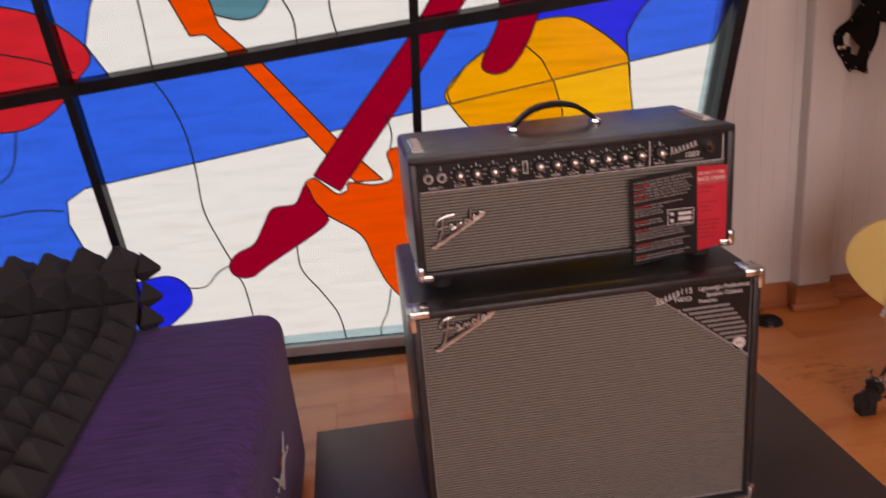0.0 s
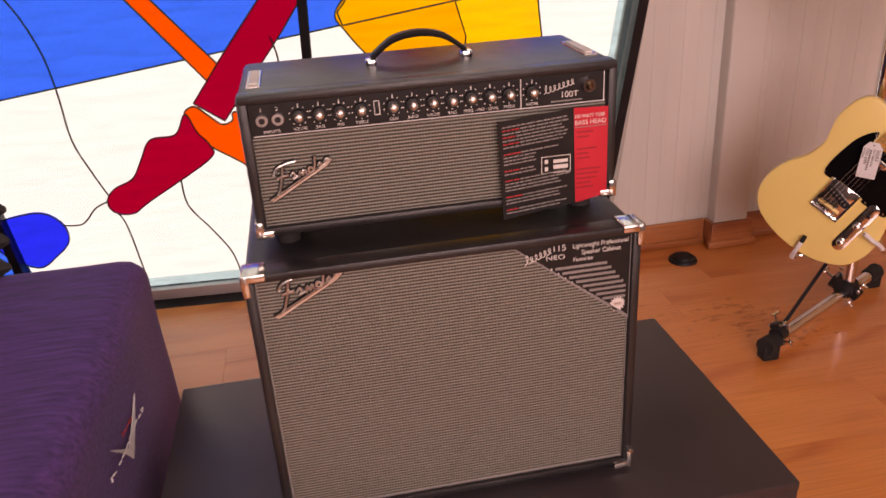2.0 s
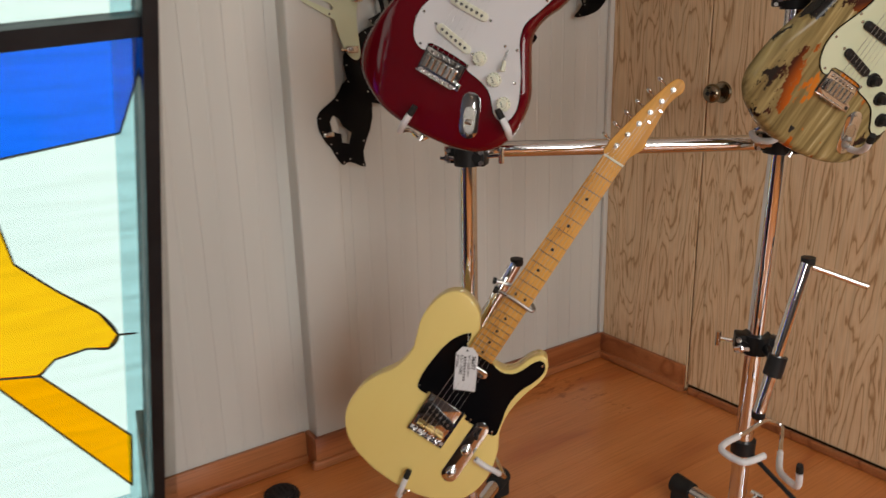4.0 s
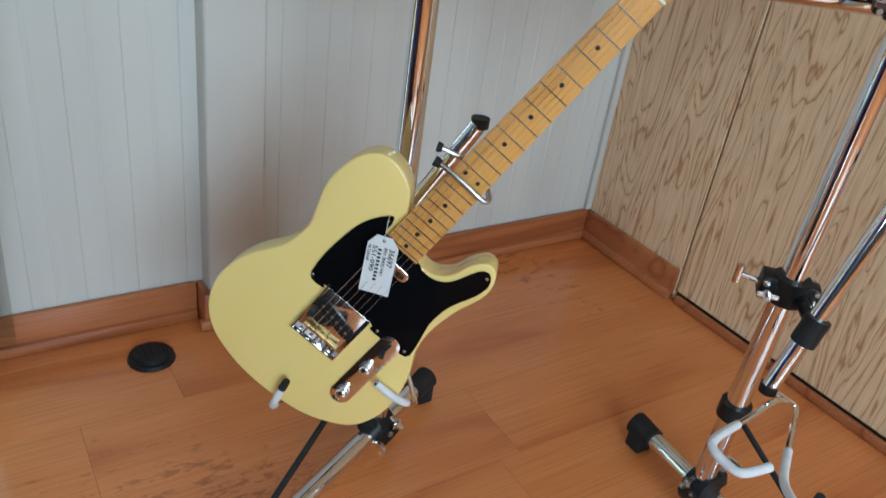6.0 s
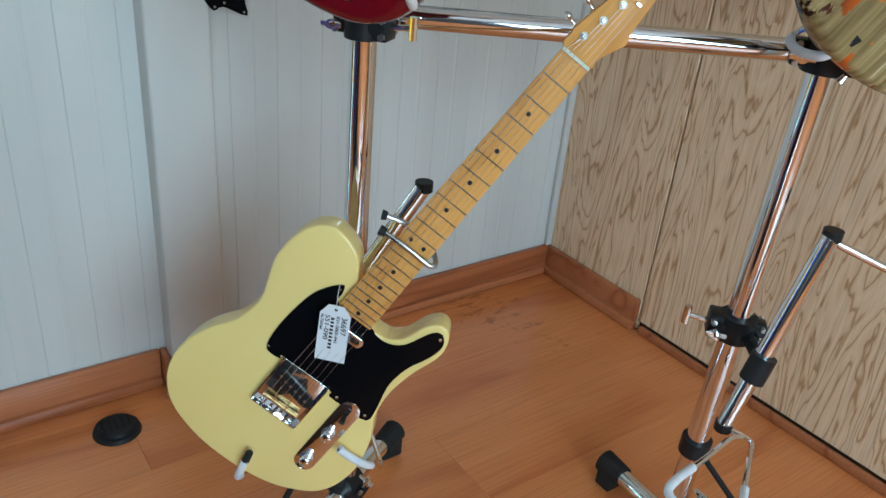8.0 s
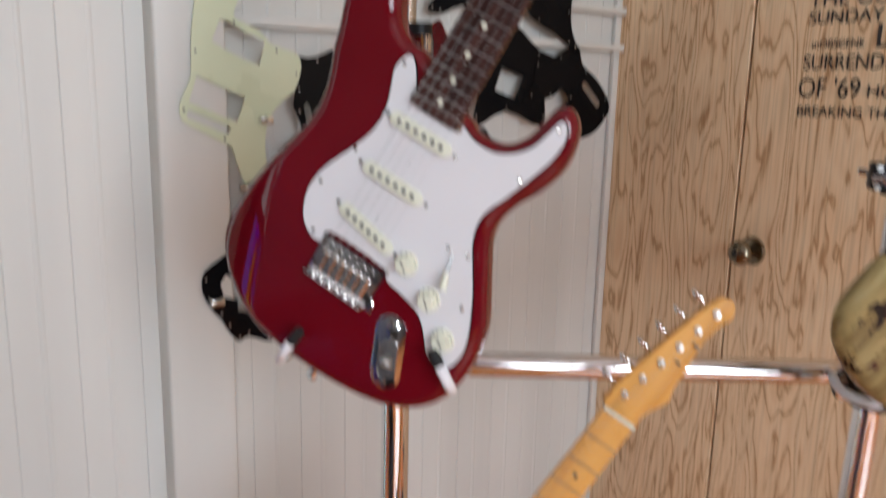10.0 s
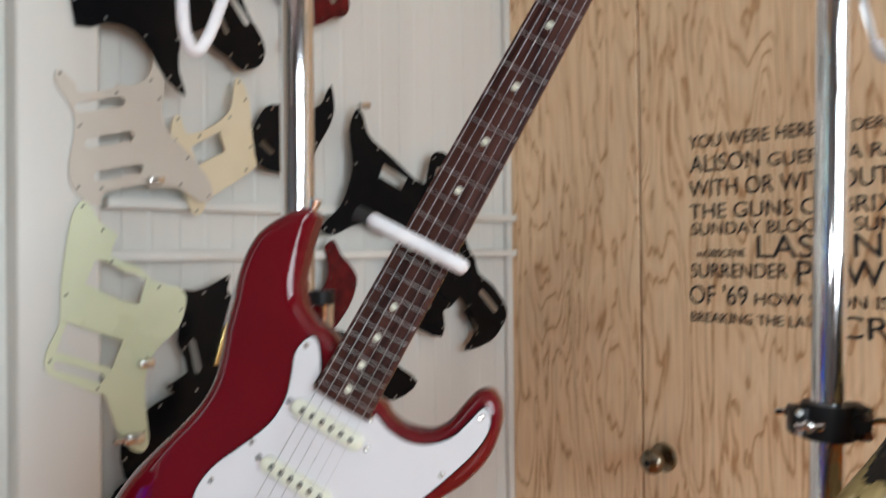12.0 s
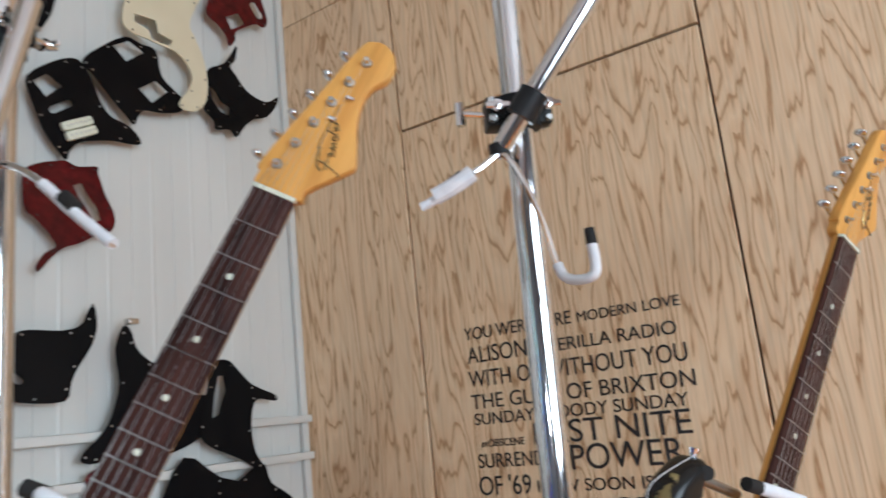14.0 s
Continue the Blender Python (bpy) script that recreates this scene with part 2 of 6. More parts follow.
FRAME_BLACK = surface("black_steel_frame", (0.010, 0.010, 0.012), (0.02, 0.02, 0.022), (15, 15, 15), 0.4, bump=0.1)
SILL_PAINT = surface("white_sill_paint", (0.6, 0.61, 0.6), (0.68, 0.69, 0.68), (6, 6, 6), 0.5)
CANDY.node_tree.nodes["Principled BSDF"].inputs["Specular IOR Level"].default_value = 0.0
for m in (BLACK_PLY, TORTOISE, FRAME_BLACK, PLASTIC, RUBBER, CARD, MAPLE):
    m.node_tree.nodes["Principled BSDF"].inputs["Specular IOR Level"].default_value = 0.22
for m in (BLACK_PLY, ROSEWOOD):
    m.node_tree.nodes["Principled BSDF"].inputs["Specular IOR Level"].default_value = 0.1
GLASS = {
    "white": stained("white_cathedral_glass", (0.76, 0.78, 0.77), 0.965),
    "blue": stained("blue_glass", (0.0, 0.125, 0.82)),
    "deep": stained("deep_blue_glass", (0.0, 0.02, 0.80)),
    "red": stained("red_glass", (0.68, 0.02, 0.03)),
    "maroon": stained("ruby_glass", (0.36, 0.0, 0.018)),
    "orange": stained("orange_glass", (0.9, 0.075, 0.003)),
    "amber": stained("amber_glass", (0.9, 0.33, 0.003)),
    "yellow": stained("yellow_glass", (0.95, 0.45, 0.010)),
    "pale": stained("pale_edge_glass", (0.50, 0.72, 0.78)),
    "gold": stained("golden_amber_glass", (0.93, 0.36, 0.004)),
    "teal": stained("teal_glass", (0.06, 0.24, 0.31)),
}
DAY = glow("overcast_daylight", (0.76, 1.0, 0.99), 1.72)


# ---- building helpers ----
def thing(name, label, category, group="", kind=""):
    return tagged(new(name), label, category, group, kind)


def mesh_of(bm, name, material, smooth_angle=0.6):
    me = bpy.data.meshes.new(name)
    bm.normal_update()
    bm.to_mesh(me)
    bm.free()
    me.materials.append(material)
    if smooth_angle:
        me.shade_smooth()
        me.set_sharp_from_angle(angle=smooth_angle)
    return me


def part(name, bm, material, parent, label=""):
    ob = new(name, mesh_of(bm, name, material))
    ob.parent = parent
    if label:
        ob["label"] = label
    return ob


def solid(name, bm, material, label, category, kind="", group=""):
    return tagged(new(name, mesh_of(bm, name, material)), label, category, group, kind)


def box(bm, x0, x1, y0, y1, z0, z1, r=0.0, seg=2):
    geo = bmesh.ops.create_cube(bm, size=1.0, matrix=Matrix.Translation(((x0 + x1) / 2, (y0 + y1) / 2, (z0 + z1) / 2)) @ Matrix.Diagonal((x1 - x0, y1 - y0, z1 - z0, 1)))
    if r:
        vs = set(geo["verts"])
        es = [e for e in bm.edges if e.verts[0] in vs and e.verts[1] in vs]
        bmesh.ops.bevel(bm, geom=es, offset=r, segments=seg, profile=0.5, affect="EDGES")
    return bm


def boxed(*a, r=0.0, seg=2):
    return box(bmesh.new(), *a, r=r, seg=seg)


def rod(bm, a, b, r, seg=16, r2=None):
    a, b = Vector(a), Vector(b)
    d = b - a
    m = Matrix.Translation((a + b) / 2) @ d.to_track_quat("Z", "Y").to_matrix().to_4x4()
    bmesh.ops.create_cone(bm, cap_ends=True, segments=seg, radius1=r, radius2=r if r2 is None else r2, depth=d.length, matrix=m)
    return bm


def rodded(a, b, r, seg=16, r2=None):
    return rod(bmesh.new(), a, b, r, seg, r2)


def spline(points, closed=True, per=6):
    """Catmull-Rom points through the given ones."""
    n, out = len(points), []
    P = [Vector(p) for p in points]
    for i in range(n if closed else n - 1):
        p0, p1, p2, p3 = (P[(i + k) % n] if closed else P[min(max(i + k, 0), n - 1)] for k in (-1, 0, 1, 2))
        for j in range(per):
            t = j / per
            out.append(0.5 * (2 * p1 + (p2 - p0) * t + (2 * p0 - 5 * p1 + 4 * p2 - p3) * t * t + (3 * p1 - p0 - 3 * p2 + p3) * t ** 3))
    if not closed:
        out.append(P[-1])
    return out


def tube(bm, points, r, seg=10, per=6, smooth=True):
    """A bent rod through points."""
    pts = spline(points, False, per) if smooth else [Vector(p) for p in points]
    rings, prev = [], None
    for i, p in enumerate(pts):
        d = (pts[min(i + 1, len(pts) - 1)] - pts[max(i - 1, 0)]).normalized()
        u = d.orthogonal().normalized() if prev is None else (prev - d * prev.dot(d)).normalized()
        prev = u
        v = d.cross(u)
        rings.append([bm.verts.new(p + (u * math.cos(2 * math.pi * k / seg) + v * math.sin(2 * math.pi * k / seg)) * r) for k in range(seg)])
    for a, b in zip(rings, rings[1:]):
        for k in range(seg):
            bm.faces.new((a[k], a[(k + 1) % seg], b[(k + 1) % seg], b[k]))
    bm.faces.new(list(reversed(rings[0])))
    bm.faces.new(rings[-1])
    return bm


def tubed(points, r, seg=10, per=6, smooth=True):
    return tube(bmesh.new(), points, r, seg, per, smooth)


def area2(loop):
    return sum(a[0] * b[1] - b[0] * a[1] for a, b in zip(loop, loop[1:] + loop[:1]))


def plate(loops, z0, z1, m=None, chamfer=0.0):
    """A flat plate with holes: the first loop is its outline. Lies in x, y between z0 and z1."""
    bm = bmesh.new()
    loops = [[(p[0], p[1]) for p in l] for l in loops]
    loops = [l if (area2(l) > 0) == (i == 0) else l[::-1] for i, l in enumerate(loops)]
    caps = []
    for z, flip in ((z1, False), (z0, True)):
        cap = []
        for l in loops:
            vs = [bm.verts.new((x, y, z)) for x, y in l]
            cap.append((vs, [bm.edges.new((a, b)) for a, b in zip(vs, vs[1:] + vs[:1])]))
        fs = bmesh.ops.triangle_fill(bm, use_beauty=True, use_dissolve=False, edges=[e for _, es in cap for e in es], normal=(0, 0, -1 if flip else 1))
        for f in fs["geom"]:
            if isinstance(f, bmesh.types.BMFace):
                f.normal_update()
                if (f.normal.z < 0) != flip:
                    f.normal_flip()
        caps.append([vs for vs, _ in cap])
    for top, low in zip(*caps):
        for i in range(len(top)):
            j = (i + 1) % len(top)
            bm.faces.new((top[j], top[i], low[i], low[j]))
    if m is not None:
        bm.transform(m)
    return bm


def ring_in(loop, d):
    """The loop moved inwards by d (loop runs counter-clockwise)."""
    n, out = len(loop), []
    for i, p in enumerate(loop):
        a, b = loop[i - 1], loop[(i + 1) % n]
        t = Vector((b[0] - a[0], b[1] - a[1])).normalized()
        out.append((p[0] - t.y * d, p[1] + t.x * d))
    return out


def slab(loop, z0, z1, r, steps=4):
    """A thick body with rounded rims."""
    loop = [(p[0], p[1]) for p in loop]
    if area2(loop) < 0:
        loop = loop[::-1]
    prof = [(r * (1 - math.sin(a)), r * (1 - math.cos(a))) for a in [math.pi / 2 * k / steps for k in range(steps + 1)]]
    rows = [(ins, z0 + h) for ins, h in prof] + [(ins, z1 - h) for ins, h in reversed(prof)]
    bm = bmesh.new()
    rings = [[bm.verts.new((x, y, z)) for x, y in ring_in(loop, ins)] for ins, z in rows]
    n = len(loop)
    for a, b in zip(rings, rings[1:]):
        for i in range(n):
            j = (i + 1) % n
            bm.faces.new((a[i], a[j], b[j], b[i]))
    for ring, up in ((rings[-1], 1), (rings[0], -1)):
        es = [bm.edges.get((ring[i], ring[(i + 1) % n])) for i in range(n)]
        fs = bmesh.ops.triangle_fill(bm, use_beauty=True, use_dissolve=False, edges=es, normal=(0, 0, up))
        for f in fs["geom"]:
            if isinstance(f, bmesh.types.BMFace):
                f.normal_update()
                if f.normal.z * up < 0:
                    f.normal_flip()
    return bm


def circle(x, y, r, n=20):
    return [(x + r * math.cos(2 * math.pi * k / n), y + r * math.sin(2 * math.pi * k / n)) for k in range(n)]


def rect(x0, x1, y0, y1, turn=0.0):
    cx, cy, c, s = (x0 + x1) / 2, (y0 + y1) / 2, math.cos(radians(turn)), math.sin(radians(turn))
    return [(cx + (x - cx) * c - (y - cy) * s, cy + (x - cx) * s + (y - cy) * c) for x, y in ((x0, y0), (x1, y0), (x1, y1), (x0, y1))]


def pill(ax, ay, bx, by, r, n=8):
    d = math.atan2(by - ay, bx - ax)
    return [(bx + r * math.cos(d + a), by + r * math.sin(d + a)) for a in [-math.pi / 2 + math.pi * k / n for k in range(n + 1)]] + \
           [(ax + r * math.cos(d + a), ay + r * math.sin(d + a)) for a in [math.pi / 2 + math.pi * k / n for k in range(n + 1)]]


def mm(loop, k=0.001):
    return [(p[0] * k, p[1] * k) for p in loop]


def lettering(text, size, material, parent, m, width=None, name="lettering", thick=0.0006, label=""):
    """Solid letters in the built-in font, as one mesh, lying in x, y at the pose m."""
    cu = bpy.data.curves.new("letters", "FONT")
    cu.body, cu.size, cu.extrude = text, size, thick / 2
    tmp = bpy.data.objects.new("letters", cu)
    scene.collection.objects.link(tmp)
    me = bpy.data.meshes.new_from_object(tmp.evaluated_get(bpy.context.evaluated_depsgraph_get()))
    bpy.data.objects.remove(tmp)
    bpy.data.curves.remove(cu)
    if width and len(me.vertices):
        xs = [v.co.x for v in me.vertices]
        me.transform(Matrix.Diagonal((width / max(1e-6, max(xs) - min(xs)), 1, 1, 1)) @ Matrix.Translation((-min(xs), 0, 0)))
    me.materials.clear()
    me.materials.append(material)
    ob = new(name, me)
    ob.parent = parent
    ob.matrix_local = m
    if label:
        ob["label"] = label
    return ob


def axes(o, X, Y, N, k=1.0):
    X, Y, N = (Vector(v).normalized() for v in (X, Y, N))
    m = Matrix((X, Y, N)).transposed().to_4x4()
    m.translation = o
    return m @ Matrix.Diagonal((k, k, k, 1))


# ---- the room ----
WX, WY, TOP, LEFT, REAR = 2.757, 2.49, 2.9, -2.3, -1.8
floor = solid("floor", boxed(LEFT, WX + 0.2, REAR, 3.0, -0.12, -0.004), PLY_EDGE, "red-brown wood laminate floor with a satin sheen", "floor", "structure")
# out of view; its white was raised to bounce light on to the floor
solid("ceiling", boxed(LEFT, WX, REAR, 2.95, TOP, TOP + 0.12), CEILING_PAINT, "unseen ceiling, kept white to bounce light down", "ceiling", "structure")

wall_north = solid("wall_north", boxed(1.225, WX + 0.2, WY + 0.0015, WY + 0.16, 0, TOP), GROOVE, "off-white vertical board panelling", "wall", "structure")
tagged(new("wall_core_behind_glass", mesh_of(boxed(-2.5, 1.225, 3.25, 3.35, -0.1, 3.0), "wall_core_behind_glass", WALL_PLAIN)), "plain plaster wall of the light well", "wall", kind="structure")
solid("wall_east", boxed(WX + 0.016, WX + 0.2, REAR, WY + 0.16, 0, TOP), PLY_EDGE, "wall clad in pale fir plywood sheets", "wall", "structure")


def wall_with_opening(name, x0, x1, y0, y1, a0, a1, z0, z1, along):
    bm = bmesh.new()
    lo, hi = (y0, y1) if along == "y" else (x0, x1)
    for p, q, s, t in ((lo, a0, 0, TOP), (a1, hi, 0, TOP), (a0, a1, 0, z0), (a0, a1, z1, TOP)):
        if along == "y":
            box(bm, x0, x1, p, q, s, t)
        else:
            box(bm, p, q, y0, y1, s, t)
    return solid(name, bm, UNSEEN_WALL, "unseen dark grey wall with an opening for a lamp", "wall", "structure")


wall_with_opening("wall_west", LEFT - 0.15, LEFT, REAR, 3.3, -0.65, -0.43, 0.97, 1.23, "y")
# assumed opening round the rear fill; wall set near for steeper light falloff
wall_with_opening("wall_south", LEFT, WX + 0.2, REAR - 0.15, REAR, -0.25, 2.15, 0.8, 2.4, "x")

# pilaster, corner strip, skirting
pil = solid("pilaster", boxed(1.650, 1.767, WY - 0.050, WY + 0.013, 0.0, TOP, r=0.006, seg=3), WALL, "off-white boxed pilaster on the panelled wall", "pilaster", "structure")
solid("corner_trim", boxed(WX - 0.02, WX - 0.001, WY - 0.014, WY - 0.001, 0.088, TOP, r=0.002), WALL, "narrow white corner strip", "trim", "structure")


def skirting(name, x0, x1, y0, y1, dx, dy):
    """A board with a thicker foot; dx, dy point into the room."""
    bm = bmesh.new()
    t1, t2 = 0.013, 0.024
    for t, z, r in ((t1, 0.088, 0.004), (t2, 0.026, 0.008)):
        box(bm, min(x0, x0 + dx * t), max(x1, x1 + dx * t), min(y0, y0 + dy * t), max(y1, y1 + dy * t), 0.0, z, r=r)
    return solid(name, bm, SKIRTING, "orange-brown stepped wooden skirting board", "baseboard", "structure")


skirting("baseboard_1", 1.235, 1.634, WY - 0.002, WY - 0.001, 0, -1)
skirting("baseboard_2", 1.783, WX - 0.002, WY - 0.002, WY - 0.001, 0, -1)
skirting("baseboard_3", WX - 0.002, WX - 0.001, 2.128, WY - 0.003, -1, 0)
bm = boxed(1.635, 1.782, WY - 0.066, WY - 0.051, 0, 0.088, r=0.004)
box(bm, 1.623, 1.794, WY - 0.076, WY - 0.053, 0, 0.026, r=0.008)
for xa, xb in ((1.635, 1.649), (1.768, 1.782)):
    box(bm, xa, xb, WY - 0.0509, WY - 0.003, 0, 0.088, r=0.004)
solid("baseboard_4", bm, SKIRTING, "skirting wrapped round the foot of the pilaster", "baseboard", "structure")
solid("trim", boxed(WX - 0.016, WX - 0.002, REAR, 2.112, 0, 0.024, r=0.006), SKIRTING, "thin brown quarter moulding along the plywood wall", "trim", "structure")

# ---- stained-glass window, leaning into the room ----
from mathutils import geometry
GU = Vector((1, -0.08, 0)).normalized()
GL = radians(16)
GV = Vector((GU.y * math.sin(GL), -GU.x * math.sin(GL), math.cos(GL)))
GM = axes((0, 2.585, 0), GU, GV, GU.cross(GV))
window = thing("window_1", "large stained-glass window of coloured guitars in black steel bars", "window", kind="structure")
window.matrix_world = GM

SHAPES = [
    ("white", [(-2.0, -0.03), (1.29, -0.03), (1.34, 2.0), (-2.0, 2.0)], 0),
    ("blue", [(-0.60, 0.71), (1.24, 0.985), (1.31, 1.18), (-0.60, 1.008)], 0),
    ("deep", [(0.70, 0.90), (1.01, 0.945), (1.0, 1.03), (1.03, 1.09), (1.09, 1.16), (0.70, 1.125)], 0),
    ("blue", [(-2.0, -0.03), (-0.50, -0.03), (-0.51, 0.2), (-0.56, 0.36), (-0.62, 0.47), (-0.64, 0.6), (-0.62, 0.68), (-0.55, 0.72), (-0.40, 0.80), (-0.38, 1.03), (-0.42, 1.13), (-0.38, 1.22), (-0.30, 1.36), (-0.5, 1.6), (-2.0, 1.7)], 0),
    ("red", [(-0.72, 1.27), (-0.59, 1.245), (-0.50, 1.21), (-0.43, 1.14), (-0.42, 1.09), (-0.47, 1.04), (-0.53, 0.98), (-0.61, 0.93), (-0.70, 0.91), (-0.85, 0.93), (-0.98, 1.02), (-0.98, 1.15), (-0.88, 1.24)], 1),
    ("teal", [(-0.11, 1.27), (-0.08, 1.19), (-0.05, 1.17), (0.0, 1.16), (0.05, 1.18), (0.09, 1.26), (0.05, 1.36), (-0.06, 1.36)], 1),
    ("amber", [(0.63, 1.03), (0.70, 1.07), (0.76, 1.09), (0.85, 1.09), (0.92, 1.05), (0.98, 1.0), (1.01, 0.96), (1.02, 0.88), (1.04, 0.75), (1.10, 0.68), (1.17, 0.61), (1.20, 0.55), (1.18, 0.52), (1.14, 0.53), (1.08, 0.52), (1.05, 0.49), (1.0, 0.48), (0.92, 0.52), (0.80, 0.61), (0.70, 0.69), (0.62, 0.755), (0.57, 0.79), (0.52, 0.86), (0.50, 0.91), (0.56, 0.98)], 1),
    ("gold", [(0.63, 1.03), (0.56, 0.98), (0.505, 0.91), (0.515, 0.875), (0.80, 0.918), (0.77, 0.98), (0.73, 1.02), (0.69, 1.055)], 0),
    ("yellow", [(0.803, 0.918), (1.01, 0.948), (1.02, 0.88), (1.04, 0.75), (1.10, 0.68), (1.17, 0.61), (1.20, 0.55), (1.18, 0.52), (1.14, 0.53), (1.08, 0.52), (1.05, 0.49), (1.0, 0.48), (0.92, 0.52), (0.81, 0.61), (0.82, 0.72), (0.83, 0.82)], 0),
    ("amber", [(0.96, 0.505), (1.195, 0.12), (1.205, 0.27), (1.05, 0.487)], 0),
    ("maroon", [(0.60, 1.30), (0.65, 1.18), (0.655, 1.10), (0.61, 1.0), (0.61, 0.965), (0.65, 0.95), (0.69, 0.97), (0.73, 1.03), (0.77, 1.13), (0.84, 1.30), (0.72, 1.36)], 1),
    ("orange", [(-0.20, 1.34), (-0.18, 1.23), (-0.15, 1.13), (-0.11, 1.13), (-0.04, 1.05), (0.15, 0.75), (0.22, 0.655), (0.30, 0.655), (0.19, 0.79), (0.02, 1.04), (-0.07, 1.15), (-0.08, 1.22), (-0.10, 1.34)], 0),
    ("maroon", [(0.57, 1.30), (0.41, 1.07), (0.21, 0.83), (0.10, 0.69), (0.17, 0.63), (0.36, 0.87), (0.52, 1.09), (0.67, 1.30)], 0),
    ("orange", [(0.10, 0.68), (0.07, 0.665), (0.08, 0.63), (0.11, 0.56), (0.21, 0.47), (0.24, 0.37), (0.28, 0.26), (0.35, 0.18), (0.5, 0.13), (0.62, 0.22), (0.60, 0.5), (0.52, 0.68), (0.42, 0.77), (0.38, 0.745), (0.35, 0.755), (0.32, 0.74), (0.33, 0.68), (0.32, 0.65), (0.27, 0.64), (0.20, 0.655), (0.19, 0.63), (0.16, 0.62), (0.13, 0.65)], 1),
    ("maroon", [(0.07, 0.66), (0.03, 0.60), (-0.04, 0.59), (-0.08, 0.53), (-0.12, 0.47), (-0.18, 0.44), (-0.21, 0.40), (-0.20, 0.36), (-0.15, 0.35), (-0.09, 0.39), (0.10, 0.51), (0.115, 0.555), (0.09, 0.60)], 1),
    ("deep", [(-0.45, 0.38), (-0.39, 0.375), (-0.355, 0.33), (-0.36, 0.27), (-0.41, 0.22), (-0.48, 0.18), (-0.56, 0.25), (-0.54, 0.35)], 1),
]


def stained_panes():
    """Lay the shapes over one another, cut them into panes that meet edge to edge, and line the joints with came."""
    verts, faces = [], []
    for _, loop, soft in SHAPES:
        pts = [(p.x, p.y) for p in spline([(*p, 0) for p in loop], True, 5)] if soft else loop
        if area2(list(pts)) < 0:
            pts = pts[::-1]
        faces.append(list(range(len(verts), len(verts) + len(pts))))
        verts += [Vector(p) for p in pts]
    ov, oe, of, _, _, src = geometry.delaunay_2d_cdt(verts, [], faces, 0, 1e-5)
    owner = [max(s) if s else -1 for s in src]
    colour = [SHAPES[o][0] if o >= 0 else None for o in owner]
    by_edge = {}
    for i, f in enumerate(of):
        for a, b in zip(f, list(f[1:]) + [f[0]]):
            by_edge.setdefault((min(a, b), max(a, b)), []).append(i)
    group = list(range(len(of)))

    def root(i):
        while group[i] != i:
            group[i] = group[group[i]]
            i = group[i]
        return i

    joints = []
    for e, fs in by_edge.items():
        if len(fs) == 2 and colour[fs[0]] == colour[fs[1]]:
            group[root(fs[0])] = root(fs[1])
        elif len(fs) == 2:
            joints.append(e)
    panes = {}
    for i in range(len(of)):
        if colour[i]:
            panes.setdefault(root(i), []).append(i)
    for key, tris in panes.items():
        bm = bmesh.new()
        made = {}
        for i in tris:
            for k in of[i]:
                if k not in made:
                    made[k] = bm.verts.new((ov[k].x, ov[k].y, 0))
            bm.faces.new([made[k] for k in of[i]])
        bmesh.ops.recalc_face_normals(bm, faces=bm.faces[:])
        ext = bmesh.ops.extrude_face_region(bm, geom=bm.faces[:])
        bmesh.ops.translate(bm, verts=[g for g in ext["geom"] if isinstance(g, bmesh.types.BMVert)], vec=(0, 0, -0.005))
        part("pane", bm, GLASS[colour[tris[0]]], window, colour[tris[0]].replace("deep", "deep blue") + " glass pane")
    bm = bmesh.new()
    for a, b in joints:
        rod(bm, (ov[a].x, ov[a].y, 0.001), (ov[b].x, ov[b].y, 0.001), 0.0022, 6)
    part("lead_came", bm, LEAD, window, "thin black lead came between the panes")


stained_panes()
for line in ([(-0.28, 1.03), (-0.25, 0.96), (-0.23, 0.86), (-0.23, 0.75), (-0.24, 0.61), (-0.22, 0.50), (-0.20, 0.42)], [(-0.195, 0.36), (-0.18, 0.30), (-0.18, 0.06)],
             [(0.01, 0.45), (0.01, 0.36), (0.06, 0.26), (0.10, 0.16), (0.11, 0.03)], [(0.28, 0.25), (0.26, 0.16), (0.23, 0.09), (0.23, 0.03)],
             [(-0.355, 0.33), (-0.30, 0.33), (-0.25, 0.38), (-0.21, 0.40)], [(0.33, 0.86), (0.34, 0.80), (0.33, 0.75)],
             [(-0.27, 1.04), (-0.26, 1.15), (-0.25, 1.32)], [(0.12, 1.09), (0.12, 1.16), (0.08, 1.25)], [(0.23, 1.09), (0.22, 1.18), (0.24, 1.3)],
             [(-1.3, 0.62), (-0.83, 0.65), (-0.73, 0.66), (-0.64, 0.65)], [(1.20, 0.55), (1.235, 0.545)], [(-0.9, 0.72), (-0.75, 0.78), (-0.68, 0.91)],
             [(-0.8, 1.27), (-0.72, 1.16), (-0.55, 1.10), (-0.47, 1.06)]):
    part("lead_line", tubed([(x, y, 0.002) for x, y in line], 0.0024, 6, 6), LEAD, window, "thin curved lead line across the glass")


def glass_bar(name, loop, n0, n1, material, label):
    return part(name, plate([loop], n0, n1), material, window, label)


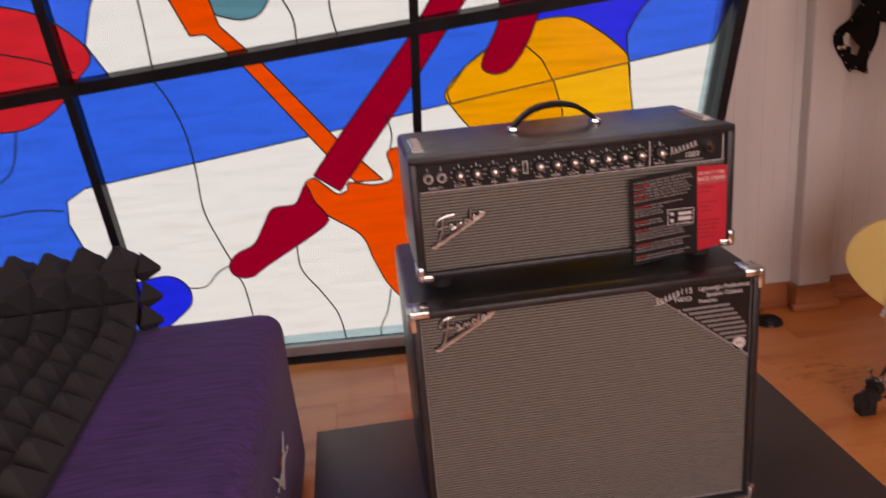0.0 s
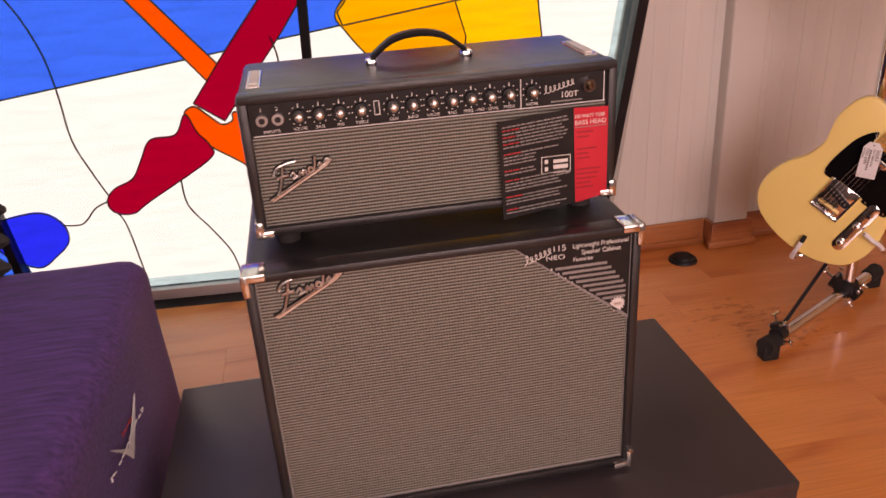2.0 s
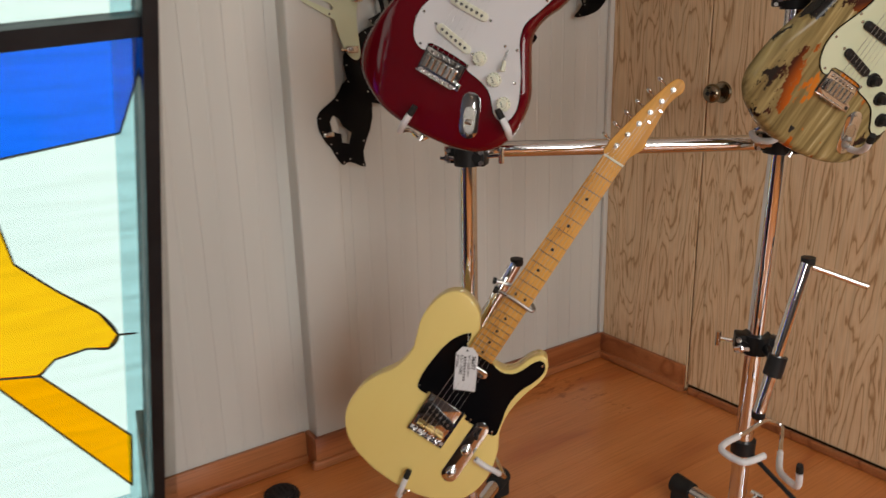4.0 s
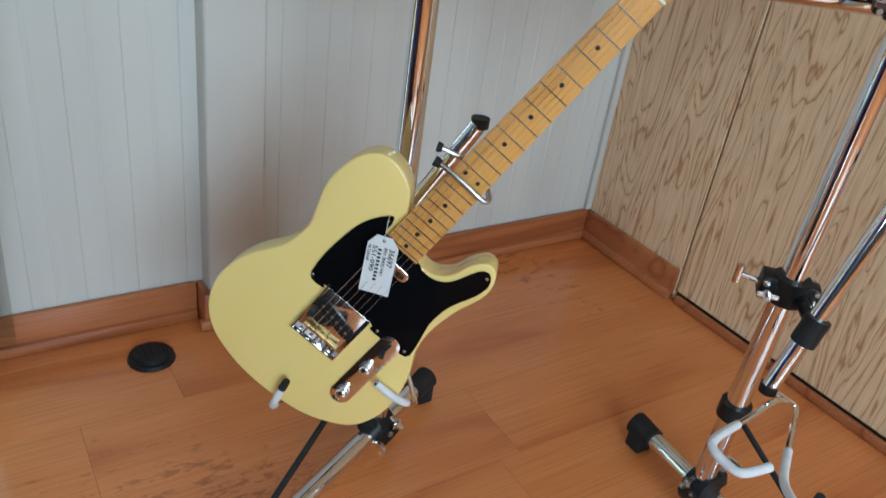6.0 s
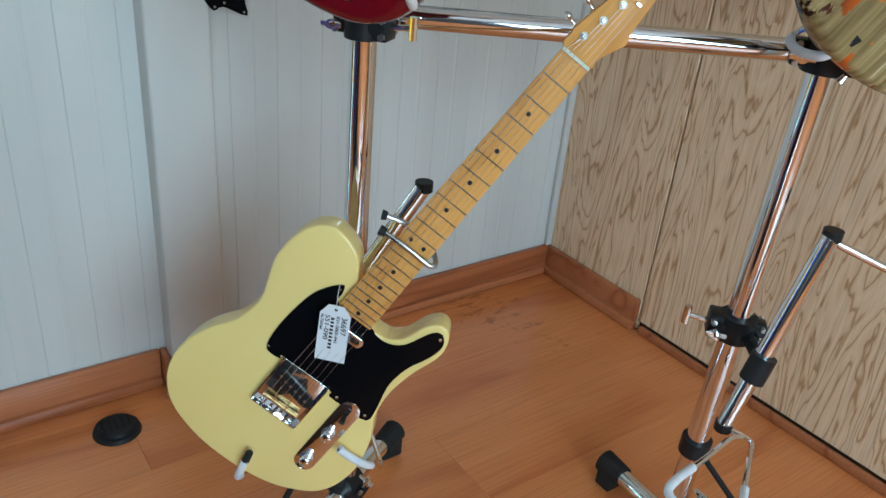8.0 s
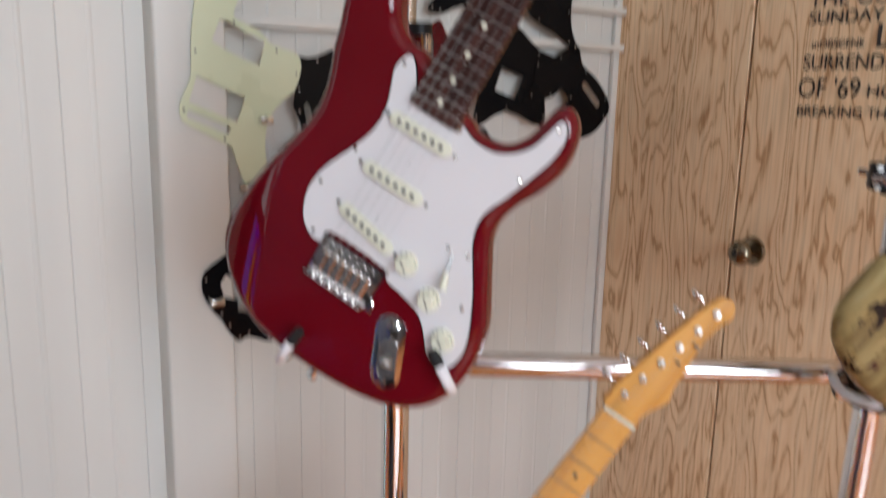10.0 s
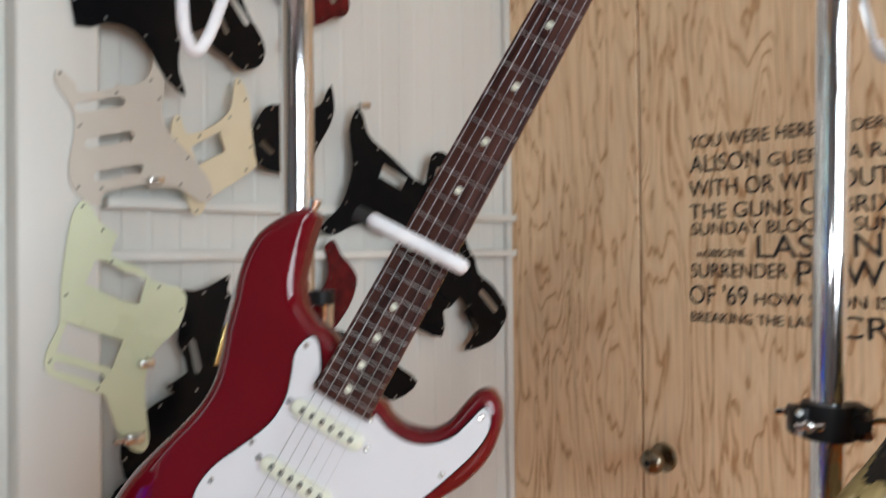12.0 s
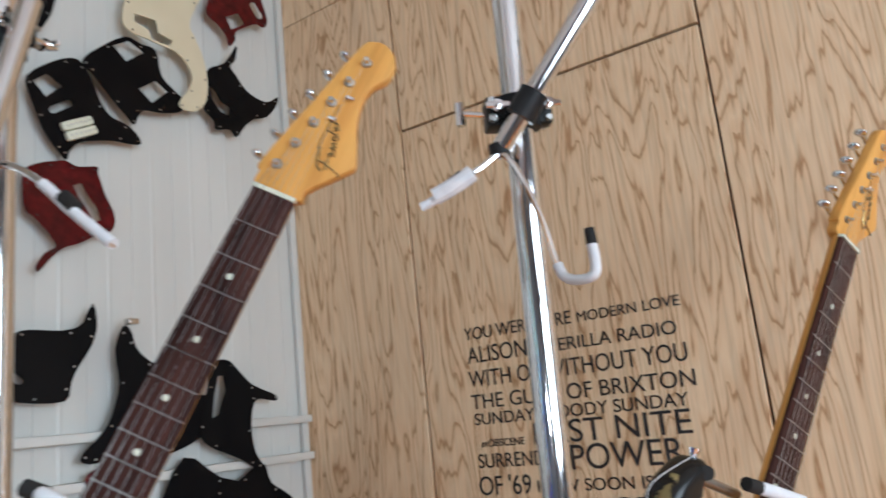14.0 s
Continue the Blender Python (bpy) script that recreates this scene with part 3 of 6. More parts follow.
glass_bar("glazing_bar", [(-2.0, 0.866), (1.29, 1.162), (1.29, 1.196), (-2.0, 0.900)], -0.02, 0.022, FRAME_BLACK, "black steel horizontal glazing bar")
glass_bar("glazing_bar", [(-0.555, -0.03), (-0.529, -0.03), (-0.453, 2.0), (-0.479, 2.0)], -0.02, 0.018, FRAME_BLACK, "black steel upright glazing bar")
glass_bar("glazing_bar", [(0.355, -0.03), (0.379, -0.03), (0.495, 2.0), (0.471, 2.0)], -0.02, 0.018, FRAME_BLACK, "black steel upright glazing bar")
glass_bar("glazing_bar", [(-1.5, -0.03), (-1.474, -0.03), (-1.40, 2.0), (-1.426, 2.0)], -0.02, 0.018, FRAME_BLACK, "black steel upright glazing bar")
glass_bar("window_frame", [(1.224, -0.055), (1.250, -0.055), (1.352, 2.03), (1.326, 2.03)], -0.05, 0.04, FRAME_BLACK, "black steel window frame stile")
glass_bar("window_frame", [(-2.05, 2.0), (1.35, 2.0), (1.352, 2.03), (-2.05, 2.03)], -0.05, 0.04, FRAME_BLACK, "black steel window frame head")
glass_bar("window_frame", [(-2.05, -0.010), (1.224, -0.010), (1.224, 0.018), (-2.05, 0.018)], -0.05, 0.062, FRAME_BLACK, "black steel bottom rail on the floor")
glass_bar("window_sill", [(-2.05, 0.018), (1.224, 0.018), (1.224, 0.058), (-2.05, 0.058)], 0.003, 0.02, SILL_PAINT, "pale painted sill behind the bottom rail")
glass_bar("edge_pane", [(1.186, 0.06), (1.226, 0.06), (1.300, 1.60), (1.262, 1.60)], 0.003, 0.008, GLASS["pale"], "pale aqua glass strip beside the frame")
glass_bar("edge_pane", [(-2.0, 0.058), (1.186, 0.058), (1.188, 0.098), (-2.0, 0.098)], 0.003, 0.008, GLASS["pale"], "pale aqua glass strip above the sill")
soffit = solid("wall_slope", plate([[(-2.4, 2.03), (1.42, 2.03), (1.42, 3.1), (-2.4, 3.1)]], -0.06, 0.0), WALL_PLAIN, "plain sloping plaster above the stained glass", "wall", "structure")
soffit.matrix_world = GM
bm = bmesh.new()
rim = [GM @ Vector(p) for p in ((1.252, -0.055, -0.05), (1.354, 2.03, -0.05), (1.41, 3.1, -0.05))]
rows = [[bm.verts.new((p.x - t, y, p.z)) for t in (0.0, 0.02) for y in (p.y, max(p.y + 0.01, WY + 0.012))] for p in rim]
for a, b in zip(rows, rows[1:]):
    for k, q in ((0, 1), (1, 3), (3, 2), (2, 0)):
        bm.faces.new((a[k], a[q], b[q], b[k]))
for r in (rows[0], rows[-1]):
    bm.faces.new((r[0], r[1], r[3], r[2]))
bmesh.ops.recalc_face_normals(bm, faces=bm.faces[:])
solid("wall_cheek", bm, WALL, "white boxed cheek between window and wall", "wall", "structure")
back = tagged(new("backdrop", mesh_of(plate([[(-2.04, -0.03), (1.235, -0.03), (1.335, 2.0), (-2.04, 2.0)]], -0.09, -0.08), "backdrop", DAY)), "bright overcast daylight outside the window", "backdrop", kind="structure")
back.matrix_world = GM

# ---- floor cap, ottoman, acoustic foam ----
cap = thing("floor_socket_cap", "round black plastic floor socket cap with ribs", "floor cap")
cap.location = (1.511, 2.372, 0)
bm = bmesh.new()
rod(bm, (0, 0, 0), (0, 0, 0.008), 0.046, 36, 0.043)
part("flange", bm, PLASTIC, cap)
part("lid", rodded((0, 0, 0.008), (0, 0, 0.016), 0.035, 32, 0.033), PLASTIC, cap)
for k in range(5):
    part("rib", boxed(-0.024 + 0.012 * k - 0.002, -0.024 + 0.012 * k + 0.002, -0.018, 0.018, 0.016, 0.019, r=0.001, seg=1), RUBBER, cap)

otto = thing("ottoman", "dark purple chenille ottoman with an embroidered star emblem", "ottoman")


def cushion(x0, x1, y0, y1, z0, z1):
    bm = boxed(x0, x1, y0, y1, z0, z1)
    bmesh.ops.subdivide_edges(bm, edges=bm.edges[:], cuts=34, use_grid_fill=True)
    c = Vector(((x0 + x1) / 2, (y0 + y1) / 2, (z0 + z1) / 2))
    h = Vector(((x1 - x0) / 2, (y1 - y0) / 2, (z1 - z0) / 2))
    for v in bm.verts:
        d = v.co - c
        q = Vector([max(-h[i] + 0.055, min(h[i] - 0.055, d[i])) for i in range(3)])
        e = d - q
        if e.length > 1e-6:
            v.co = c + q + e.normalized() * 0.055
        w = noise.noise(v.co * 4.0) * 0.006
        v.co += Vector((w, w * 0.5, w if v.co.z > 0.1 else 0))
    return bm


part("upholstery", cushion(-1.05, -0.005, 0.92, 1.93, 0.012, 0.452), VELVET, otto)
part("base", boxed(-1.03, -0.03, 0.95, 1.90, 0.0, 0.02), PLASTIC, otto)
# emblem on the side: a slim white star with stitched script bars
em = Matrix(((0, 0, 1, 0.002), (1, 0, 0, 1.47), (0, 1, 0, 0.28), (0, 0, 0, 1)))
part("emblem", plate([[(-0.1276, 0.0779), (-0.0374, 0.0111), (0.0166, 0.0312), (0.0676, 0.0537), (0.0312, 0.021), (-0.0302, -0.0168), (-0.0543, 0.0114)]], 0, 0.002, em), THREAD_WHITE, otto, "white embroidered star")
for a, b in [((-0.1566, 0.0387), (-0.1551, 0.0464)), ((-0.1486, 0.0439), (-0.1291, 0.0362)), ((-0.1067, 0.0324), (-0.093, 0.0297)), ((-0.0845, 0.0293), (-0.0668, 0.0258)), ((-0.057, 0.0246), (-0.0354, 0.0228)), ((-0.0274, 0.0232), (-0.0066, 0.0205)), ((0.0013, 0.019), (0.0205, 0.0179)), ((0.0222, 0.0188), (0.0386, 0.0158)), ((0.052, 0.0107), (0.0684, 0.0071)), ((0.076, 0.0114), (0.0901, 0.0062)), ((0.0894, 0.0058), (0.0798, 0.0036))]:
    part("stitching", tubed([em @ Vector((*a, 0.002)), em @ Vector((*b, 0.002))], 0.0016, 6, 2), THREAD_WHITE, otto, "white stitched script")
for a, b in [((-0.0548, 0.0595), (-0.0521, 0.0466)), ((-0.0514, 0.053), (-0.0344, 0.0488)), ((-0.0353, 0.0454), (-0.0193, 0.0462)), ((-0.0209, 0.0453), (-0.0023, 0.0445)), ((-0.0055, 0.0426), (0.0119, 0.0408)), ((0.0103, 0.0399), (-0.0024, 0.0384))]:
    part("stitching", tubed([em @ Vector((*a, 0.002)), em @ Vector((*b, 0.002))], 0.0012, 6, 2), THREAD_RED, otto, "red stitched script")

foam = thing("acoustic_foam_sheet", "charcoal pyramid acoustic foam sheet bent over the ottoman", "acoustic foam")


def foam_sheet(x0, nx, size, height, thick):
    """A bent sheet of foam pyramids: the profile runs from behind the fold down on to the seat."""
    prof = spline([(2.02, 0.54), (1.975, 0.606), (1.915, 0.606), (1.885, 0.55), (1.86, 0.50), (1.80, 0.476), (1.65, 0.471), (1.3, 0.469), (0.96, 0.467)], False, 12)
    prof = [Vector((p[0], p[1])) for p in [(q[0], q[1]) for q in prof]]
    marks, left = [prof[0]], size
    for a, b in zip(prof, prof[1:]):
        while (b - a).length >= left:
            a = a + (b - a).normalized() * left
            marks.append(a)
            left = size
        left -= (b - a).length
    base = bmesh.new()
    for p, q in zip(marks, marks[1:]):
        d = (q - p).normalized()
        n = Vector((d.y, -d.x))
        if n.y < 0 and abs(d.x) > abs(d.y):
            n = -n
        c = (p + q) / 2
        for i in range(nx):
            xa, xb = x0 - i * size, x0 - (i + 1) * size
            bm = bmesh.new()
            f = [bm.verts.new((x, w.x, w.y)) for x, w in ((xa, p), (xb, p), (xb, q), (xa, q))]
            h = height * (0.9 + 0.2 * random.random())
            t = [bm.verts.new(((xa + xb) / 2 + sx * 0.006, (c + n * h + d * sd * 0.006).x, (c + n * h + d * sd * 0.006).y)) for sx, sd in ((1, -1), (-1, -1), (-1, 1), (1, 1))]
            for k in range(4):
                bm.faces.new((f[k], f[(k + 1) % 4], t[(k + 1) % 4], t[k]))
            bm.faces.new(t)
            bmesh.ops.recalc_face_normals(bm, faces=bm.faces[:])
            part("pyramid", bm, CHARCOAL, foam)
        e = [base.verts.new((x, w.x - n.x * o, w.y - n.y * o)) for x in (x0, x0 - nx * size) for w, o in ((p, 0.0), (q, 0.0), (q, thick), (p, thick))]
        for k in range(4):
            base.faces.new((e[k], e[(k + 1) % 4], e[4 + (k + 1) % 4], e[4 + k]))
        base.faces.new(e[:4])
        base.faces.new(e[4:])
    bmesh.ops.remove_doubles(base, verts=base.verts[:], dist=0.004)
    return base


random.seed(3)
base = foam_sheet(-0.325, 9, 0.078, 0.046, 0.012)
part("backing", base, CHARCOAL, foam)
for y, z in ((1.962, 0.578), (1.932, 0.518), (1.90, 0.470)):
    c = Vector((-0.325, y, z))
    part("pyramid", rodded(c, c + Vector((0.044, 0.0, -0.006)), 0.040, 4, 0.006), CHARCOAL, foam)

# ---- plinth and amplifier ----
plinth = thing("display_plinth", "low matt black display plinth on the floor", "plinth")
part("top", boxed(0.055, 1.085, 1.13, 1.68, 0.219, 0.238, r=0.003), BLACK_PAINT, plinth)
part("side_panel", boxed(0.056, 1.084, 1.131, 1.679, 0.0, 0.2188, r=0.002), BLACK_PAINT, plinth)


def corner_cap(parent, x, z, sx, sz, y, r=0.034):
    """A pressed metal corner: two legs on the face and a rounded knuckle."""
    bm = boxed(min(x, x - sx * r), max(x, x - sx * r), y - 0.003, y + 0.04, min(z, z - sz * 0.012), max(z, z - sz * 0.012), r=0.003)
    box(bm, min(x, x - sx * 0.012), max(x, x - sx * 0.012), y - 0.0032, y + 0.04, min(z, z - sz * r), max(z, z - sz * r), r=0.003)
    return part("corner_cap", bm, NICKEL, parent, "worn nickel corner cap")


def cursive(x0, z0, x1, z1, h, loops, n=0.002):
    """Points of a looping pen line from one end to the other."""
    out = []
    for i in range(loops * 8 + 1):
        t, a = i / (loops * 8), 2 * math.pi * i / 8
        k = 1.5 if i < 8 else 1.0
        out.append((x0 + (x1 - x0) * t + 0.32 * h * math.sin(a), z0 + (z1 - z0) * t + k * h * (0.5 - 0.5 * math.cos(a)), n))
    return out


SCRIPT = [[(0, 30), (8, 44), (26, 52), (48, 56)], [(20, 50), (17, 25), (8, -6), (2, -14)], [(6, 22), (20, 26), (30, 28)], [(34, 24), (40, 32), (44, 24), (38, 18), (50, 24)],
          [(52, 20), (55, 34), (60, 24), (64, 36), (68, 26)], [(82, 36), (74, 40), (74, 30), (84, 34), (88, 62)], [(92, 40), (97, 48), (100, 42), (95, 36), (106, 44)], [(107, 42), (110, 54), (118, 54)]]


def script_emblem(parent, m, k):
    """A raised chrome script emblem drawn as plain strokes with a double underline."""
    back, bm = bmesh.new(), bmesh.new()
    for s in SCRIPT:
        tube(back, [m @ Vector((x * k, y * k, 0.0012)) for x, y in s], 4.6 * k, 6, 4)
        tube(bm, [m @ Vector((x * k, y * k, 0.0045)) for x, y in s], 2.7 * k, 6, 4)
    emblem = part("emblem_backing", back, CARD, parent, "black rim of the emblem")
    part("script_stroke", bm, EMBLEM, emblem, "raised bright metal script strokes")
    bar = [(-14, -22), (-6, -27), (112, 40), (124, 52), (116, 54), (104, 44)]
    part("underline_backing", plate([mm(ring_in(bar, -3.0), k)], 0.0005, 0.003, m), CARD, emblem)
    part("underline", plate([mm(bar, k), mm([(-5, -20.5), (102, 39), (108, 45), (-8, -20)], k)], 0.003, 0.006, m), EMBLEM, emblem)


cab = thing("bass_speaker_cabinet", "black tolex bass speaker cabinet with silver grille cloth on the plinth", "speaker cabinet")
CX0, CX1, CY, CZ0, CZ1 = 0.268, 0.835, 1.232, 0.250, 0.684
bm = bmesh.new()
for a in ((CX0, CX1, CY + 0.012, CY + 0.36, CZ0, CZ1),):
    box(bm, *a, r=0.014, seg=3)
part("body", bm, TOLEX, cab)
bm = bmesh.new()
for a in ((CX0, CX1, CZ1 - 0.014, CZ1), (CX0, CX1, CZ0, CZ0 + 0.014), (CX0, CX0 + 0.014, CZ0 + 0.012, CZ1 - 0.012), (CX1 - 0.014, CX1, CZ0 + 0.012, CZ1 - 0.012)):
    box(bm, a[0], a[1], CY - 0.006, CY + 0.03, a[2], a[3], r=0.004)
part("front_frame", bm, TOLEX, cab)
part("grille", boxed(CX0 + 0.014, CX1 - 0.014, CY + 0.004, CY + 0.013, CZ0 + 0.014, CZ1 - 0.014), CLOTH, cab, "silver woven grille cloth")
part("grille_piping", tubed([(CX0 + 0.015, CY + 0.003, CZ0 + 0.015), (CX1 - 0.015, CY + 0.003, CZ0 + 0.015), (CX1 - 0.015, CY + 0.003, CZ1 - 0.015), (CX0 + 0.015, CY + 0.003, CZ1 - 0.015), (CX0 + 0.015, CY + 0.003, CZ0 + 0.016)], 0.0016, 6, 1, False), INK_PALE, cab, "thin white piping")
for x, z, sx, sz in ((CX0, CZ1, -1, 1), (CX1, CZ1, 1, 1), (CX0, CZ0, -1, -1), (CX1, CZ0, 1, -1)):
    corner_cap(cab, x + sx * 0.003, z + sz * 0.003, sx, sz, CY - 0.008)
for x in (CX0 + 0.05, CX1 - 0.05):
    for y in (CY + 0.05, CY + 0.31):
        part("foot", rodded((x, y, 0.238), (x, y, 0.252), 0.018, 18, 0.014), RUBBER, cab, "rubber foot")
face = Matrix(((1, 0, 0, 0), (0, 0, -1, CY + 0.003), (0, 1, 0, 0), (0, 0, 0, 1)))
script_emblem(cab, face @ Matrix.Translation((0.312, 0.632, 0)), 0.00072)
# printed corner sign on the cabinet
sign = thing("cabinet_feature_sign", "black triangular feature sign with white print on the cabinet grille", "sign")
part("card", plate([[(0.640, 0.672), (0.821, 0.672), (0.821, 0.532)]], 0.001, 0.002, face), CARD, sign)
part("border", plate([[(0.634, 0.676), (0.824, 0.676), (0.824, 0.526)], [(0.643, 0.671), (0.820, 0.671), (0.820, 0.535)]], 0.002, 0.003, face), INK_PALE, sign)
for text, x, z, s, w in (("115", 0.703, 0.657, 0.013, 0.018), ("NEO", 0.692, 0.644, 0.010, 0.028), ("Lightweight Professional", 0.732, 0.658, 0.010, 0.084), ("Speaker Cabinet", 0.745, 0.647, 0.010, 0.060), ("Features:", 0.733, 0.637, 0.009, 0.03)):
    lettering(text, s, INK_WHITE, sign, face @ Matrix.Translation((x, z, 0.003)), w)
part("script_bar", tubed([face @ Vector(p) for p in cursive(0.660, 0.641, 0.700, 0.655, 0.009, 6, 0.003)], 0.0007, 6, 2), INK_WHITE, sign)
for k in range(8):
    z = 0.628 - 0.0085 * k
    x = 0.700 + 0.0105 * k
    part("text_bar", plate([rect(x + 0.006, min(0.815, x + 0.085 - 0.004 * k), z - 0.002, z + 0.002)], 0.002, 0.0026, face), INK_PALE, sign)
    part("bullet", plate([circle(x, z, 0.0016, 8)], 0.002, 0.0026, face), INK_WHITE, sign)
part("burst", plate([[(0.803 + (0.013 if k % 2 else 0.009) * math.cos(k * math.pi / 14), 0.556 + (0.013 if k % 2 else 0.009) * math.sin(k * math.pi / 14)) for k in range(28)]], 0.002, 0.003, face), INK_WHITE, sign, "white starburst")
part("burst_text", plate([rect(0.797, 0.809, 0.555, 0.559)], 0.003, 0.0034, face), STEEL, sign)

head = thing("bass_amplifier_head", "black tolex bass amplifier head with knobs and strap handle", "amplifier")
HX0, HX1, HY, HZ0, HZ1 = 0.292, 0.818, 1.300, 0.708, 0.908
box_bm = boxed(HX0, HX1, HY + 0.012, HY + 0.235, HZ0, HZ1, r=0.010, seg=3)
part("body", box_bm, TOLEX, head)
bm = bmesh.new()
for a in ((HX0, HX1, HZ1 - 0.013, HZ1), (HX0, HX1, HZ0, HZ0 + 0.013), (HX0, HX0 + 0.014, HZ0 + 0.01, HZ1 - 0.01), (HX1 - 0.014, HX1, HZ0 + 0.01, HZ1 - 0.01)):
    box(bm, a[0], a[1], HY - 0.004, HY + 0.03, a[2], a[3], r=0.004)
part("front_frame", bm, TOLEX, head)
hf = Matrix(((1, 0, 0, 0), (0, 0, -1, HY + 0.004), (0, 1, 0, 0), (0, 0, 0, 1)))
panel = part("control_panel", boxed(HX0 + 0.014, HX1 - 0.014, HY + 0.004, HY + 0.013, 0.850, HZ1 - 0.013), CARD, head, "black control panel with white print")
part("grille", boxed(HX0 + 0.014, HX1 - 0.014, HY + 0.006, HY + 0.014, HZ0 + 0.013, 0.848), CLOTH, head, "silver woven grille cloth")
part("panel_line", plate([rect(0.308, 0.802, 0.8505, 0.8518)], 0.0005, 0.0012, hf), INK_WHITE, head)
part("panel_line", plate([rect(0.6775, 0.6788, 0.852, 0.893)], 0.0005, 0.0012, hf), INK_WHITE, head)
part("panel_line", plate([rect(0.7995, 0.8008, 0.852, 0.893)], 0.0005, 0.0012, hf), INK_WHITE, head)
KNOBS = (0.371, 0.398, 0.4255, 0.4546, 0.498, 0.525, 0.553, 0.580, 0.607, 0.634, 0.661, 0.694)
for i, x in enumerate(KNOBS):
    z = 0.874
    kn = part("knob", rodded((x, HY + 0.004, z), (x, HY - 0.002, z), 0.0098, 24, 0.009), PLASTIC, head)
    bm = rodded((x, HY - 0.002, z), (x, HY - 0.010, z), 0.0064, 18, 0.0060)
    bmesh.ops.create_uvsphere(bm, u_segments=16, v_segments=8, radius=1.0, matrix=Matrix.Translation((x, HY - 0.010, z)) @ Matrix.Diagonal((0.0060, 0.0035, 0.0060, 1)))
    part("knob_cap", bm, EMBLEM, kn, "bright metal knob centre")
    part("pointer", boxed(x - 0.0007, x + 0.0007, HY + 0.001, HY + 0.0032, z + 0.0115, z + 0.0165), INK_WHITE, kn)
    for k in range(9):
        a = math.pi / 2 + 0.55 + (2 * math.pi - 1.1) * k / 8
        part("scale_mark", plate([circle(x + 0.0128 * math.cos(a), z + 0.0128 * math.sin(a), 0.0010, 6)], 0.0002, 0.0009, hf), INK_WHITE, kn)
for text, x, w in (("VOLUME", 0.362, 0.018), ("BASS", 0.392, 0.012), ("MID", 0.421, 0.009), ("TREBLE", 0.446, 0.017), ("GAIN", 0.492, 0.012), ("BLEND", 0.518, 0.014), ("VOLUME", 0.544, 0.018), ("BASS", 0.574, 0.012), ("FREQ - MID - LEVEL", 0.596, 0.050), ("TREBLE", 0.653, 0.016), ("MASTER", 0.686, 0.017), ("INPUTS", 0.322, 0.022)):
    lettering(text, 0.0058, INK_WHITE, head, hf @ Matrix.Translation((x, 0.8545, 0.001)), w)
for x, n in ((0.322, "1"), (0.343, "2")):
    j = part("input_jack", rodded((x, HY + 0.004, 0.873), (x, HY - 0.003, 0.873), 0.0078, 20), STEEL, head)
    part("jack_hole", rodded((x, HY - 0.003, 0.873), (x, HY - 0.0036, 0.873), 0.0042, 16), PLASTIC, j)
    lettering(n, 0.008, INK_WHITE, head, hf @ Matrix.Translation((x - 0.002, 0.884, 0.001)))
part("switch_surround", plate([rect(0.472, 0.480, 0.864, 0.884), rect(0.4732, 0.4788, 0.8652, 0.8828)], 0.0002, 0.001, hf), INK_WHITE, head)
part("switch", boxed(0.474, 0.478, HY - 0.001, HY + 0.004, 0.867, 0.881, r=0.001), PLASTIC, head)
part("pilot_bezel", rodded((0.776, HY + 0.004, 0.876), (0.776, HY - 0.005, 0.876), 0.0095, 24), CHROME, head)
part("pilot_jewel", rodded((0.776, HY - 0.005, 0.876), (0.776, HY - 0.009, 0.876), 0.0065, 8, 0.003), BRONZE, head)
part("model_script", tubed([hf @ Vector(p) for p in cursive(0.711, 0.868, 0.756, 0.879, 0.008, 7)], 0.0006, 6, 2), INK_WHITE, head)
lettering("100T", 0.012, INK_WHITE, head, hf @ Matrix.Translation((0.738, 0.861, 0.001)), 0.024)
part("text_bar", plate([rect(0.722, 0.768, 0.8552, 0.8572)], 0.0005, 0.001, hf), INK_PALE, head)
script_emblem(head, hf @ Matrix.Translation((0.326, 0.776, 0)), 0.00066)
for x, z, sx, sz in ((HX0, HZ0, -1, -1), (HX1, HZ0, 1, -1)):
    corner_cap(head, x + sx * 0.002, z + sz * 0.002, sx, sz, HY - 0.006, 0.026)
for x in (HX0 + 0.04, HX1 - 0.04):
    for y in (HY + 0.04, HY + 0.2):
        part("foot", rodded((x, y, CZ1), (x, y, HZ0 + 0.002), 0.018, 18), RUBBER, head, "rubber foot")
for x in (HX0 + 0.022, HX1 - 0.022):
    e = part("strap_plate", boxed(x - 0.010, x + 0.010, HY + 0.045, HY + 0.155, HZ1 - 0.001, HZ1 + 0.002, r=0.001, seg=1), NICKEL, head, "nickel plate with a pale insert")
    part("strap_insert", boxed(x - 0.006, x + 0.006, HY + 0.055, HY + 0.145, HZ1 + 0.002, HZ1 + 0.0045, r=0.001, seg=1), INK_WHITE, e)
hx, hy = 0.556, HY + 0.128
handle = part("handle", bmesh.new(), PLASTIC, head, "black moulded strap handle")
bm = bmesh.new()
pts = spline([(-0.072, 0, 0.008), (-0.062, 0, 0.017), (-0.036, 0, 0.034), (0, 0, 0.040), (0.036, 0, 0.034), (0.062, 0, 0.017), (0.072, 0, 0.008)], False, 5)
rows = [[bm.verts.new((hx + p.x, hy + dy, HZ1 + p.z + dz)) for dy, dz in ((-0.011, -0.004), (0.011, -0.004), (0.013, 0.001), (0.008, 0.005), (-0.008, 0.005), (-0.013, 0.001))] for p in pts]
